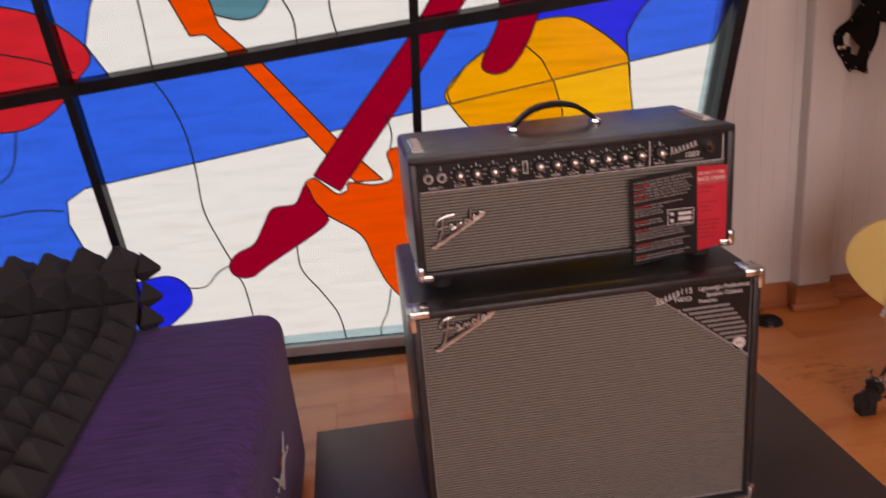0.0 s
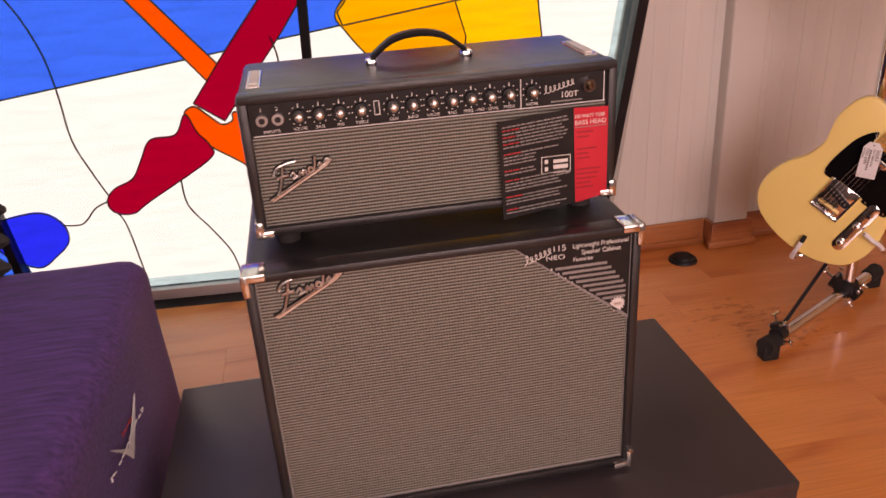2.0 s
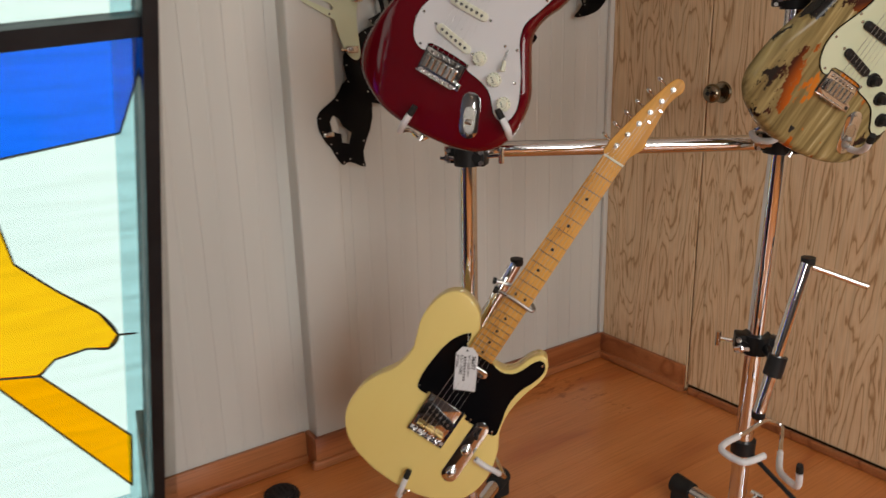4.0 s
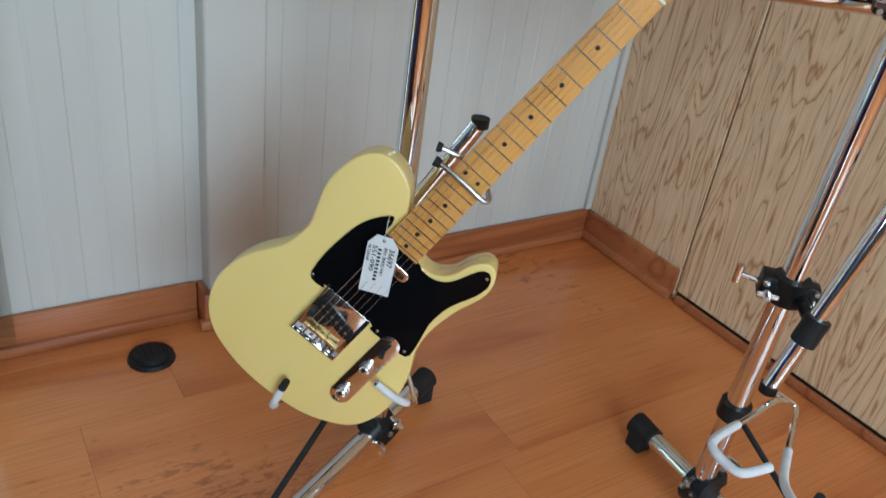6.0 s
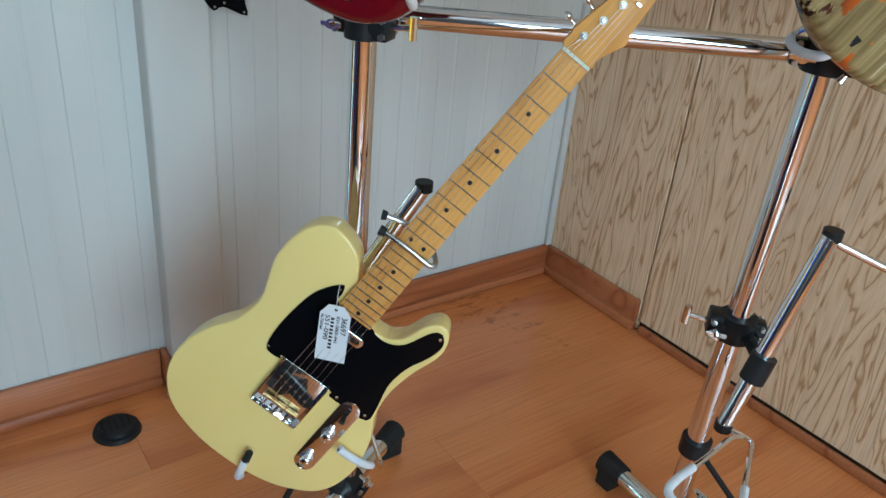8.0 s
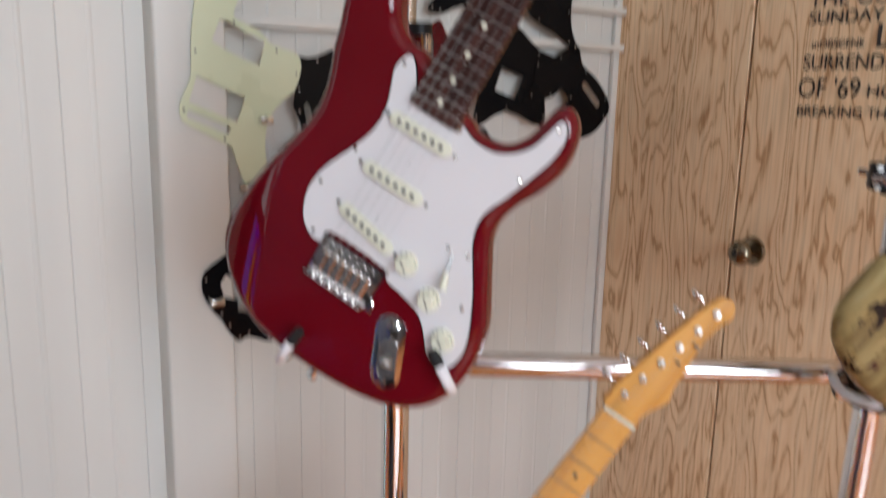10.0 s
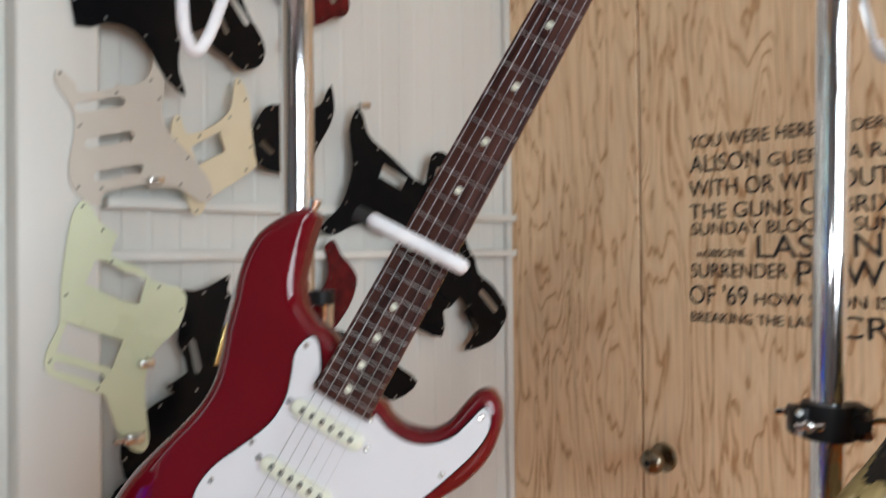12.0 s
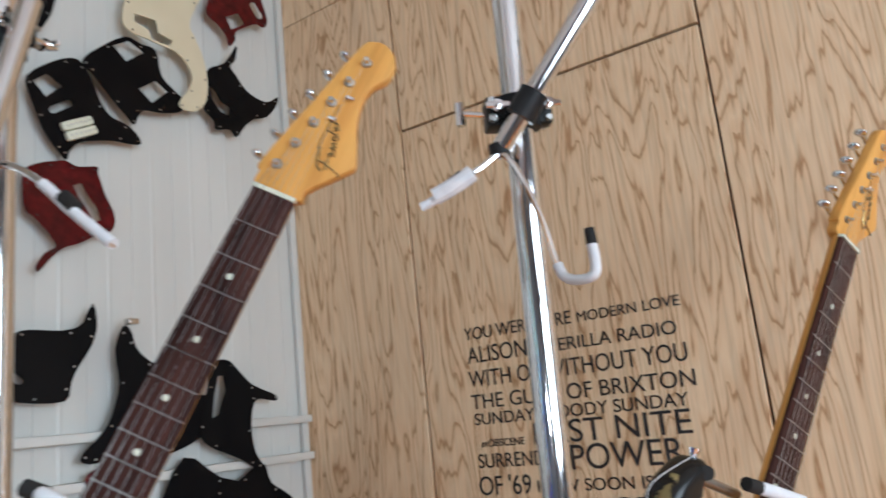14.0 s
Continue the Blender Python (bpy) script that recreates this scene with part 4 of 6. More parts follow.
for a, b in zip(rows, rows[1:]):
    for k in range(6):
        bm.faces.new((a[k], a[(k + 1) % 6], b[(k + 1) % 6], b[k]))
bm.faces.new(rows[0][::-1])
bm.faces.new(rows[-1])
bmesh.ops.recalc_face_normals(bm, faces=bm.faces[:])
bm.to_mesh(handle.data)
bm.free()
for s in (-1, 1):
    part("handle_cap", boxed(hx + s * 0.072 - 0.009, hx + s * 0.072 + 0.009, hy - 0.013, hy + 0.013, HZ1 - 0.001, HZ1 + 0.010, r=0.004), CHROME, head, "chrome handle end cap")

# hang card on the head
tag = thing("amplifier_info_card", "black and red printed info card hanging on the amplifier head", "info card")
cf = hf @ Matrix.Translation((0, 0, 0.010))
part("black_page", plate([[(0.641, 0.838), (0.752, 0.847), (0.756, 0.704), (0.646, 0.690)]], 0.0, 0.0015, cf), CARD, tag)
part("red_page", plate([[(0.752, 0.847), (0.803, 0.845), (0.804, 0.712), (0.756, 0.704)]], 0.0005, 0.002, cf), RED_CARD, tag, "red panel with white heading")
lettering("100 WATT TUBE", 0.007, INK_WHITE, tag, cf @ Matrix.Translation((0.754, 0.832, 0.0024)), 0.044)
lettering("BASS HEAD", 0.0095, INK_WHITE, tag, cf @ Matrix.Translation((0.754, 0.822, 0.0024)), 0.046)
part("text_bar", plate([rect(0.754, 0.801, 0.818, 0.819)], 0.002, 0.0024, cf), INK_PALE, tag)
for k, (w, z) in enumerate(((0.024, 0.811), (0.018, 0.804), (0.03, 0.786), (0.018, 0.779), (0.02, 0.772), (0.036, 0.755), (0.034, 0.748), (0.03, 0.741), (0.022, 0.734), (0.026, 0.727))):
    part("text_bar", plate([rect(0.757, 0.757 + w, z - 0.0012, z + 0.0012)], 0.002, 0.0022, cf), surface("dark_red_print", (0.3, 0.006, 0.012), (0.34, 0.01, 0.016)) if k == 0 else bpy.data.materials["dark_red_print"], tag)
random.seed(4)
for k in range(27):
    z, x = 0.8305 - 0.0050 * k, 0.647 + 0.00016 * k
    if k in (7, 12, 15, 20, 24):
        continue
    last = 0.696 if 9 <= k <= 14 else 0.748 - random.random() * 0.016
    hot = k in (1, 3, 5, 8, 13, 16, 21, 25)
    while x < last - 0.003:
        w = min(last - x, 0.004 + random.random() * 0.008)
        lean = 0.0822 * (x - 0.647) - 0.0014
        part("text_bar", plate([[(x, z + lean - 0.0009), (x + w, z + lean + 0.08 * w - 0.0009), (x + w, z + lean + 0.08 * w + 0.0009), (x, z + lean + 0.0009)]], 0.0015, 0.0019, cf), INK_RED if hot and x < 0.666 else INK_PALE, tag)
        x += w + 0.0014
part("diagram", plate([rect(0.704, 0.748, 0.754, 0.780), rect(0.705, 0.747, 0.755, 0.779)], 0.0015, 0.0019, cf), INK_WHITE, tag)
for k, (x0, x1, z0, z1) in enumerate(((0.709, 0.714, 0.769, 0.775), (0.709, 0.714, 0.758, 0.764), (0.722, 0.744, 0.769, 0.774), (0.722, 0.744, 0.760, 0.766))):
    part("diagram_mark", plate([rect(x0, x1, z0, z1)], 0.0015, 0.0019, cf), INK_WHITE, tag)

# ---- guitars ----
STRAT_BODY = [(-110, 317), (-126, 315), (-147, 285), (-152, 260), (-148, 232), (-140, 208), (-134, 185), (-125, 161), (-119, 137), (-120, 110), (-128, 79), (-140, 46), (-151, 11), (-157, -30), (-153, -62), (-136, -88), (-108, -104), (-76, -116), (-40, -123), (0, -124), (45, -121), (88, -113), (125, -98), (152, -72), (163, -40), (163, -5), (155, 28), (140, 55), (124, 82), (111, 106), (108, 126), (114, 150), (127, 176), (134, 203), (132, 228), (124, 248), (110, 258), (98, 252), (93, 237), (88, 215), (76, 199), (58, 192), (40, 193), (28, 199), (0, 204), (-26, 222), (-46, 231), (-62, 232), (-80, 241), (-92, 256), (-100, 278), (-105, 298)]
STRAT_GUARD = [(-54, 220), (-60, 203), (-53, 182), (-47, 160), (-49, 134), (-61, 105), (-74, 78), (-79, 56), (-77, 38), (-68, 19), (-52, 8), (-39, 9), (-34, 24), (34, 24), (43, 15), (68, 11), (91, 4), (108, -12), (118, -24), (132, -30), (146, -24), (150, -5), (146, 14), (136, 36), (126, 55), (110, 80), (97, 102), (93, 127), (103, 153), (113, 180), (121, 206), (123, 226), (118, 240), (110, 243), (105, 226), (99, 208), (86, 193), (68, 184), (46, 184), (30, 190), (27, 182), (-27, 182), (-31, 196), (-44, 216)]
TELE_BODY = [(-30, 236), (-50, 262), (-80, 275), (-106, 273), (-125, 256), (-136, 226), (-138, 186), (-127, 148), (-119, 116), (-128, 69), (-152, 29), (-166, -10), (-168, -50), (-154, -90), (-121, -122), (-64, -142), (3, -147), (63, -139), (105, -121), (135, -98), (151, -63), (154, -16), (141, 35), (122, 71), (114, 115), (119, 165), (131, 211), (128, 238), (116, 254), (100, 254), (86, 237), (75, 205), (57, 188), (35, 186), (28, 190), (0, 200)]
TELE_GUARD = [(-40, 216), (-57, 196), (-69, 165), (-75, 105), (-71, 66), (-60, 58), (-43, 60), (-41, 66), (41, 66), (48, 57), (80, 57), (115, 60), (114, 87), (104, 129), (107, 169), (121, 206), (124, 232), (113, 246), (99, 238), (82, 199), (62, 184), (41, 183), (28, 188), (-29, 188), (-34, 205)]


def fret_y(n):
    return 648 * 2 ** (-n / 12)


def guitar_neck(g, board, head_loop, end, dots, tuner_line, pitch):
    """Neck, fingerboard, frets, dots, nut, headstock and six tuners; local millimetres become metres."""
    k = 0.001
    bm = bmesh.new()
    rows = []
    for y in (end, 300, 420, 540, 640, 650):
        w = 21 + (648 - y) / 460 * 7
        depth = 20 if y > 280 else 22
        rows.append([bm.verts.new((x * w * k, y * k, (8 - 5 - d * (depth - 5)) * k)) for x, d in ((-1, 0), (-0.92, 0.45), (-0.62, 0.85), (0, 1), (0.62, 0.85), (0.92, 0.45), (1, 0))])
    for a, b in zip(rows, rows[1:]):
        for i in range(6):
            bm.faces.new((a[i], b[i], b[i + 1], a[i + 1]))
        bm.faces.new((a[6], b[6], b[0], a[0]))
    bm.faces.new(rows[0])
    bm.faces.new(rows[-1][::-1])
    bmesh.ops.recalc_face_normals(bm, faces=bm.faces[:])
    neck = part("neck", bm, MAPLE, g, "lacquered maple neck")
    wl, wn = 21 + (648 - end) / 460 * 7, 21
    part("fingerboard", slab(mm([(-wl, end), (wl, end), (wn, 646), (-wn, 646)]), 0.003, 0.0082, 0.0006, 2), board, neck)
    for n in range(1, 22):
        y = fret_y(n)
        if y < end + 2:
            break
        w = (21 + (648 - y) / 460 * 7 - 0.4) * k
        fw = 0.8 if board is MAPLE else 0.55
        part("fret", boxed(-w, w, (y - fw) * k, (y + fw) * k, 0.0081, 0.0092, r=0.0003, seg=1), FRETWIRE if board is MAPLE else STEEL, neck)
    for n in (3, 5, 7, 9, 12, 15, 17, 19, 21):
        y = (fret_y(n) + fret_y(n - 1)) / 2
        if y < end + 3:
            continue
        for x in ((-11, 11) if n == 12 else (0,)):
            part("position_dot", rodded((x * k, y * k, 0.0080), (x * k, y * k, 0.0087), 0.0031, 14), dots, neck)
    part("nut", boxed(-0.0212, 0.0212, 0.646, 0.6505, 0.003, 0.0108, r=0.0006, seg=1), AGED_WHITE, neck, "white nut")
    hs = part("headstock", slab([(p[0] * k, p[1] * k) for p in spline([(*p, 0) for p in head_loop], True, 5)], -0.011, 0.003, 0.0015, 2), MAPLE, g, "natural maple headstock")
    posts = []
    (x0, y0), (x1, y1) = tuner_line
    for i in range(6):
        x, y = x0 + (x1 - x0) * i / 5, y0 + (y1 - y0) * i / 5
        posts.append((x, y))
        t = part("tuner", rodded((x * k, y * k, 0.003), (x * k, y * k, 0.012), 0.0031, 14, 0.0024), NICKEL, hs, "chrome tuning machine")
        part("bushing", rodded((x * k, y * k, 0.003), (x * k, y * k, 0.005), 0.0052, 16, 0.0044), STEEL, t)
        nx, ny = -pitch[0], -pitch[1]
        part("shaft", rodded(((x + nx * 8) * k, (y + ny * 8) * k, -0.015), ((x + nx * 24) * k, (y + ny * 24) * k, -0.015), 0.0022, 10), CHROME, t)
        bm = bmesh.new()
        bmesh.ops.create_uvsphere(bm, u_segments=14, v_segments=8, radius=1.0, matrix=Matrix.Translation(((x + nx * 29) * k, (y + ny * 29) * k, -0.015)) @ Matrix.Rotation(math.atan2(ny, nx), 4, "Z") @ Matrix.Diagonal((0.0065, 0.0042, 0.0085, 1)))
        part("button", bm, CHROME, t)
    for j, x in enumerate((158, 62)):
        px, py = posts[4 - j]
        part("string_tree", boxed((px + 4) * k, (px + 12) * k, (py - 18) * k, (py - 14) * k, 0.003, 0.007, r=0.0006, seg=1), CHROME, hs)
    for i in range(6):
        xs, xn = -26 + 10.4 * i, -17.5 + 7 * i
        px, py = posts[i]
        part("string", tubed([(xs * k, 0, 0.0135), (xn * k, 0.648, 0.0112), (px * k, py * k, 0.0085)], (0.00045, 0.0004, 0.00034, 0.00026, 0.00022, 0.0002)[i], 5, 1, False), STEEL, g)
    return hs


def screw(parent, x, y, z=0.0018):
    part("screw", rodded((x * 0.001, y * 0.001, z), (x * 0.001, y * 0.001, z + 0.0012), 0.0027, 12, 0.0018), NICKEL, parent)


STRAT_HEAD = [(-21, 650), (-25, 664), (-28, 676), (-10, 752), (6, 818), (16, 831), (32, 831), (45, 818), (46, 800), (36, 785), (33, 768), (38, 744), (48, 722), (55, 704), (48, 692), (36, 678), (24, 662), (21, 650)]
TELE_HEAD = [(-21, 650), (-24, 668), (-24, 680), (-6, 770), (8, 822), (18, 834), (30, 832), (36, 818), (30, 800), (27, 775), (30, 740), (32, 712), (36, 698), (32, 686), (26, 674), (22, 660), (21, 650)]


def strat(label, pose_m, body_mat, guard_mat, board, plastic, name="electric_guitar"):
    g = thing(name, label, "electric guitar")
    g.matrix_world = pose_m
    bm = slab([(p.x * 0.001, p.y * 0.001) for p in spline([(*p, 0) for p in STRAT_BODY], True, 6)], -0.046, -0.002, 0.014, 7)
    # forearm contour: the face falls away towards the bass-side lower edge
    out = Vector((-0.952, -0.306, 0))
    for d in (0.0, 0.012, 0.026, 0.042):
        bmesh.ops.bisect_plane(bm, geom=bm.verts[:] + bm.edges[:] + bm.faces[:], plane_co=Vector((-0.122, 0.075, 0)) + out * d, plane_no=out)
    for v in bm.verts:
        d = (v.co - Vector((-0.122, 0.075, 0))).dot(out)
        if d > 0 and v.co.z > -0.03:
            v.co.z -= 0.022 * (d / 0.066) ** 1.5 * min(1.0, (v.co.z + 0.03) / 0.015)
    part("body", bm, body_mat, g)
    gl = [(p.x * 0.001, p.y * 0.001) for p in spline([(*p, 0) for p in STRAT_GUARD], True, 3)]
    if area2(gl) < 0:
        gl = gl[::-1]
    guard = part("pickguard", plate([gl], -0.0008, 0.0016), guard_mat, g, "glossy plastic pickguard")
    part("pickguard_edge", plate([ring_in(gl, -0.0012)], -0.0018, 0.0002), BLACK_PLY, guard)
    for x, y in ((-54, 211), (-55, 112), (-71, 63), (-52, 14), (112, 235), (106, 175), (102, 84), (125, 36), (29, 184), (81, 80), (40, 22)):
        screw(guard, x, y)
    for y, tilt in ((161, 0), (104, 0), (49, -9)):
        m = Matrix.Translation((-0.002, y * 0.001, 0)) @ Matrix.Rotation(radians(tilt), 4, "Z")
        p = part("pickup", slab(mm(pill(-29, 0, 29, 0, 7.6)), 0.0016, 0.0068, 0.0015, 2), plastic, g, "aged white single-coil pickup")
        p.matrix_local = m
        for i in range(6):
            part("pole_piece", rodded(((-25 + 10.0 * i) * 0.001, 0, 0.0062), ((-25 + 10.0 * i) * 0.001, 0, 0.0072), 0.0026, 12), INK, p)
        for s in (-1, 1):
            part("pickup_screw", rodded((s * 0.0410, 0, 0.0016), (s * 0.0410, 0, 0.0030), 0.0026, 12), NICKEL, p)
    for (x, y), word in (((53, 42), "VOLUME"), ((92, 24), "TONE"), ((126, -3), "TONE")):
        kn = part("control_knob", rodded((x * 0.001, y * 0.001, 0.0016), (x * 0.001, y * 0.001, 0.006), 0.0125, 28, 0.0118), plastic, g, "aged white control knob")
        part("knob_top", rodded((x * 0.001, y * 0.001, 0.006), (x * 0.001, y * 0.001, 0.016), 0.0088, 24, 0.0078), plastic, kn)
        for a in range(10):
            q = radians(-35 + 60 + 30 * a)
            part("knob_number", plate([circle(x * 0.001 + 0.0108 * math.cos(q), y * 0.001 + 0.0108 * math.sin(q), 0.0008, 6)], 0.0058, 0.0064), INK, kn)
        lettering(word, 0.0036, INK, kn, Matrix.Translation((x * 0.001, y * 0.001, 0.0162)) @ Matrix.Rotation(radians(-35), 4, "Z") @ Matrix.Translation((-0.0055, -0.0013, 0)), 0.011)
    sw = part("selector_switch", tubed([(0.088, 0.078, 0.001), (0.095, 0.058, 0.010)], 0.0012, 8, 2), STEEL, g)
    part("switch_tip", rodded((0.094, 0.060, 0.009), (0.100, 0.044, 0.013), 0.003, 14, 0.0042), plastic, sw)
    # flat black sheet under the bridge paints its shadow outline
    part("bridge_shadow_gap", plate([mm([(-39, 19), (39, 19), (39, -24), (-39, -24)])], -0.0015, -0.0004), PLASTIC, g, "black sheet drawn as the shade round the bridge")
    br = part("bridge", slab(mm([(-37, 17), (37, 17), (37, -10), (46, -13), (46, -25), (-37, -25)]), -0.0003, 0.002, 0.0008, 2), CHROME, g, "chrome tremolo bridge")
    part("arm_socket", rodded((0.041, -0.019, 0.002), (0.041, -0.019, 0.0026), 0.0035, 14), INK, br)
    part("bridge_lip", boxed(-0.037, 0.037, -0.0265, -0.0245, -0.002, 0.012, r=0.0006, seg=1), CHROME, br)
    for i in range(6):
        x = (-26 + 10.4 * i) * 0.001
        part("saddle", boxed(x - 0.0048, x + 0.0048, -0.016, 0.006, 0.003, 0.010, r=0.0015, seg=1), NICKEL, br)
        part("bridge_screw", rodded((x, 0.0125, 0.002), (x, 0.0125, 0.004), 0.0028, 10), NICKEL, br)
        part("saddle_screw", rodded((x, -0.022, 0.006), (x, -0.028, 0.006), 0.0015, 8), NICKEL, br)
    jp = part("jack_plate", slab(mm(pill(75, -28, 93, -70, 17)), -0.002, 0.0008, 0.0008, 2), CHROME, g, "chrome recessed jack plate")
    part("jack_recess", plate([mm(pill(82, -44, 92, -67, 9.5))], 0.0008, 0.0012), NICKEL, jp, "hollow of the jack plate")
    part("recess_rim", plate([mm(pill(82, -44, 92, -67, 10.5)), mm(pill(82, -44, 92, -67, 9.2))], 0.0008, 0.0018), NICKEL, jp)
    part("jack_socket", rodded((0.088, -0.058, 0.0012), (0.089, -0.062, 0.004), 0.0065, 18), STEEL, jp)
    for x, y in ((72, -20), (97, -79)):
        screw(jp, x, y, 0.0006)
    for x, y in ((-118, 318), (20, -126)):
        b = part("strap_button", rodded((x * 0.001, y * 0.001, -0.022), ((x * 1.02) * 0.001, (y + (10 if y > 0 else -10)) * 0.001, -0.022), 0.004, 14, 0.0065), CHROME, g)
    hs = guitar_neck(g, board, STRAT_HEAD, 183, AGED_WHITE, ((-12, 676), (20, 806)), (0.97, -0.24))
    # gold script on the headstock, as plain strokes
    ink, gold = bmesh.new(), bmesh.new()
    for q in SCRIPT:
        pts = [Vector((0.040 - 0.00040 * v, 0.686 + 0.00046 * u, 0.0031)) for u, v in q]
        tube(ink, pts, 0.0011, 5, 3)
        tube(gold, [p + Vector((0, 0, 0.0008)) for p in pts], 0.0006, 5, 3)
    part("headstock_script", ink, INK, hs, "dark outline of the script mark")
    part("headstock_script", gold, BRASS, hs, "gold script strokes")
    part("headstock_print", plate([rect(0.0145, 0.0157, 0.705, 0.755, 0)], 0.003, 0.0033), INK, hs)
    return g


ST = axes((1.671, 1.8612, 1.0516), (0.5006, -0.715, -0.4879), (0.3454, -0.3519, 0.87), (-0.7938, -0.6041, 0.0708))
strat("dark candy red electric guitar with white pickguard hung on the rack", ST, CANDY, WHITE_PLY, ROSEWOOD, AGED_WHITE)


def relic_burst():
    """Worn sunburst: amber centre, dark rim, bare flaked timber in patches."""
    m, t, b = graph("worn_sunburst_lacquer")
    sep = t.nodes.new("ShaderNodeSeparateXYZ")
    t.links.new(coords(t, (1, 1, 1)), sep.inputs[0])
    v = node(t, "ShaderNodeVectorMath")
    v.operation = "LENGTH"
    t.links.new(coords(t, (6.6, 4.6, 0)), v.inputs[0])
    edge = ramp(t, v.outputs["Value"], (0.30, (0.62, 0.19, 0.02)), (0.55, (0.46, 0.10, 0.012)), (0.72, (0.06, 0.015, 0.008)), (0.84, (0.012, 0.010, 0.009)))
    n = node(t, "ShaderNodeTexNoise", Scale=1.0, Detail=7.0, Roughness=0.65)
    t.links.new(coords(t, (16, 9, 16)), n.inputs["Vector"])
    w = node(t, "ShaderNodeTexNoise", Scale=1.0, Detail=3.0)
    t.links.new(coords(t, (90, 6, 60)), w.inputs["Vector"])
    bare = ramp(t, w.outputs[0], (0.3, (0.13, 0.09, 0.035)), (0.62, (0.34, 0.26, 0.11)), (0.75, (0.62, 0.52, 0.30)))
    low = node(t, "ShaderNodeMath")
    low.operation = "MULTIPLY_ADD"
    low.inputs[1].default_value = -0.35
    t.links.new(sep.outputs[1], low.inputs[0])
    t.links.new(n.outputs[0], low.inputs[2])
    mask = ramp(t, low.outputs[0], (0.455, (0, 0, 0)), (0.475, (1, 1, 1)))
    mix = t.nodes.new("ShaderNodeMix")
    mix.data_type = "RGBA"
    t.links.new(mask, mix.inputs[0])
    t.links.new(edge, mix.inputs[6])
    t.links.new(bare, mix.inputs[7])
    t.links.new(mix.outputs[2], b.inputs["Base Color"])
    b.inputs["Roughness"].default_value = 0.24
    b.inputs["Specular IOR Level"].default_value = 0.3
    return m


BURST = relic_burst()
G3 = axes((2.2193, 1.4651, 0.998), (0.8626, -0.2066, -0.4617), (0.3807, -0.3358, 0.8616), (-0.3331, -0.919, -0.211))
relic = strat("heavily worn sunburst electric guitar with mint pickguard on the rack", G3, BURST, MINT_PLY, ROSEWOOD, PLASTIC)

TM = axes((1.6489, 1.8997, 0.3508), (0.5932, -0.5956, -0.5417), (0.4707, -0.2892, 0.8335), (-0.6531, -0.7495, 0.1088), 0.97)
tele = thing("electric_guitar", "butterscotch blonde single-cutaway electric guitar with black pickguard on stand", "electric guitar")
tele.matrix_world = TM
part("body", slab([(p.x * 0.001, p.y * 0.001) for p in spline([(*p, 0) for p in TELE_BODY], True, 5)], -0.046, -0.001, 0.0035, 3), BLONDE, tele)
guard = part("pickguard", plate([mm([(p.x, p.y) for p in spline([(*p, 0) for p in TELE_GUARD], True, 3)])], -0.0006, 0.0012), BLACK_PLY, tele, "glossy black pickguard")
for x, y in ((-68, 65), (-40, 206), (115, 238), (58, 62), (108, 65)):
    screw(guard, x, y, 0.0012)
part("neck_pickup", slab(mm(pill(-27, 158, 27, 158, 9)), 0.0012, 0.006, 0.002, 3), CHROME, tele, "chrome-covered neck pickup")
bp = part("bridge_plate", slab(mm([(-39.5, 66), (39.5, 66), (39.5, -21), (-39.5, -21)]), -0.001, 0.0014, 0.0006, 2), CHROME, tele, "chrome ashtray-style bridge plate")
for s in (-1, 1):
    part("bridge_lip", boxed(s * 0.0395 - 0.0008, s * 0.0395 + 0.0008, -0.021, 0.066, 0.0, 0.009), CHROME, bp)
part("bridge_lip", boxed(-0.0395, 0.0395, -0.0216, -0.020, 0.0, 0.009), CHROME, bp)
m = Matrix.Translation((0, 0.034, 0)) @ Matrix.Rotation(radians(-13), 4, "Z")
pk = part("bridge_pickup", slab(mm(pill(-28, 0, 28, 0, 10)), 0.0014, 0.0065, 0.001, 2), PLASTIC, bp)
pk.matrix_local = m
for i in range(6):
    part("pole_piece", rodded(((-26 + 10.4 * i) * 0.001, 0, 0.006), ((-26 + 10.4 * i) * 0.001, 0, 0.0075), 0.0025, 10), STEEL, pk)
for i in range(3):
    x = (-20.8 + 20.8 * i) * 0.001
    part("saddle", rodded((x - 0.0095, -0.001, 0.007), (x + 0.0095, -0.001, 0.007), 0.004, 12), BRASS, bp, "brass barrel saddle")
    part("saddle_screw", rodded((x, -0.020, 0.006), (x, -0.002, 0.006), 0.0015, 8), NICKEL, bp)
for i in range(4):
    part("plate_screw", rodded(((-27 + 18 * i) * 0.001, -0.0155, 0.0014), ((-27 + 18 * i) * 0.001, -0.0155, 0.003), 0.003, 10), NICKEL, bp)
cp = part("control_plate", slab(mm(pill(86, 55, 86, -62, 17)), -0.001, 0.0014, 0.0006, 2), CHROME, tele, "chrome control plate")
for y in (3, -55):
    kn = part("control_knob", rodded((0.085, y * 0.001, 0.0014), (0.085, y * 0.001, 0.013), 0.0095, 24), CHROME, cp, "knurled chrome dome knob")
    bm = bmesh.new()
    bmesh.ops.create_uvsphere(bm, u_segments=18, v_segments=8, radius=1, matrix=Matrix.Translation((0.085, y * 0.001, 0.013)) @ Matrix.Diagonal((0.009, 0.009, 0.004, 1)))
    part("knob_dome", bm, CHROME, kn)
    part("knob_base", rodded((0.085, y * 0.001, 0.0014), (0.085, y * 0.001, 0.0042), 0.0104, 24), STEEL, kn)
sw = part("selector_switch", boxed(0.0835, 0.0885, 0.036, 0.060, 0.0014, 0.003), PLASTIC, cp)
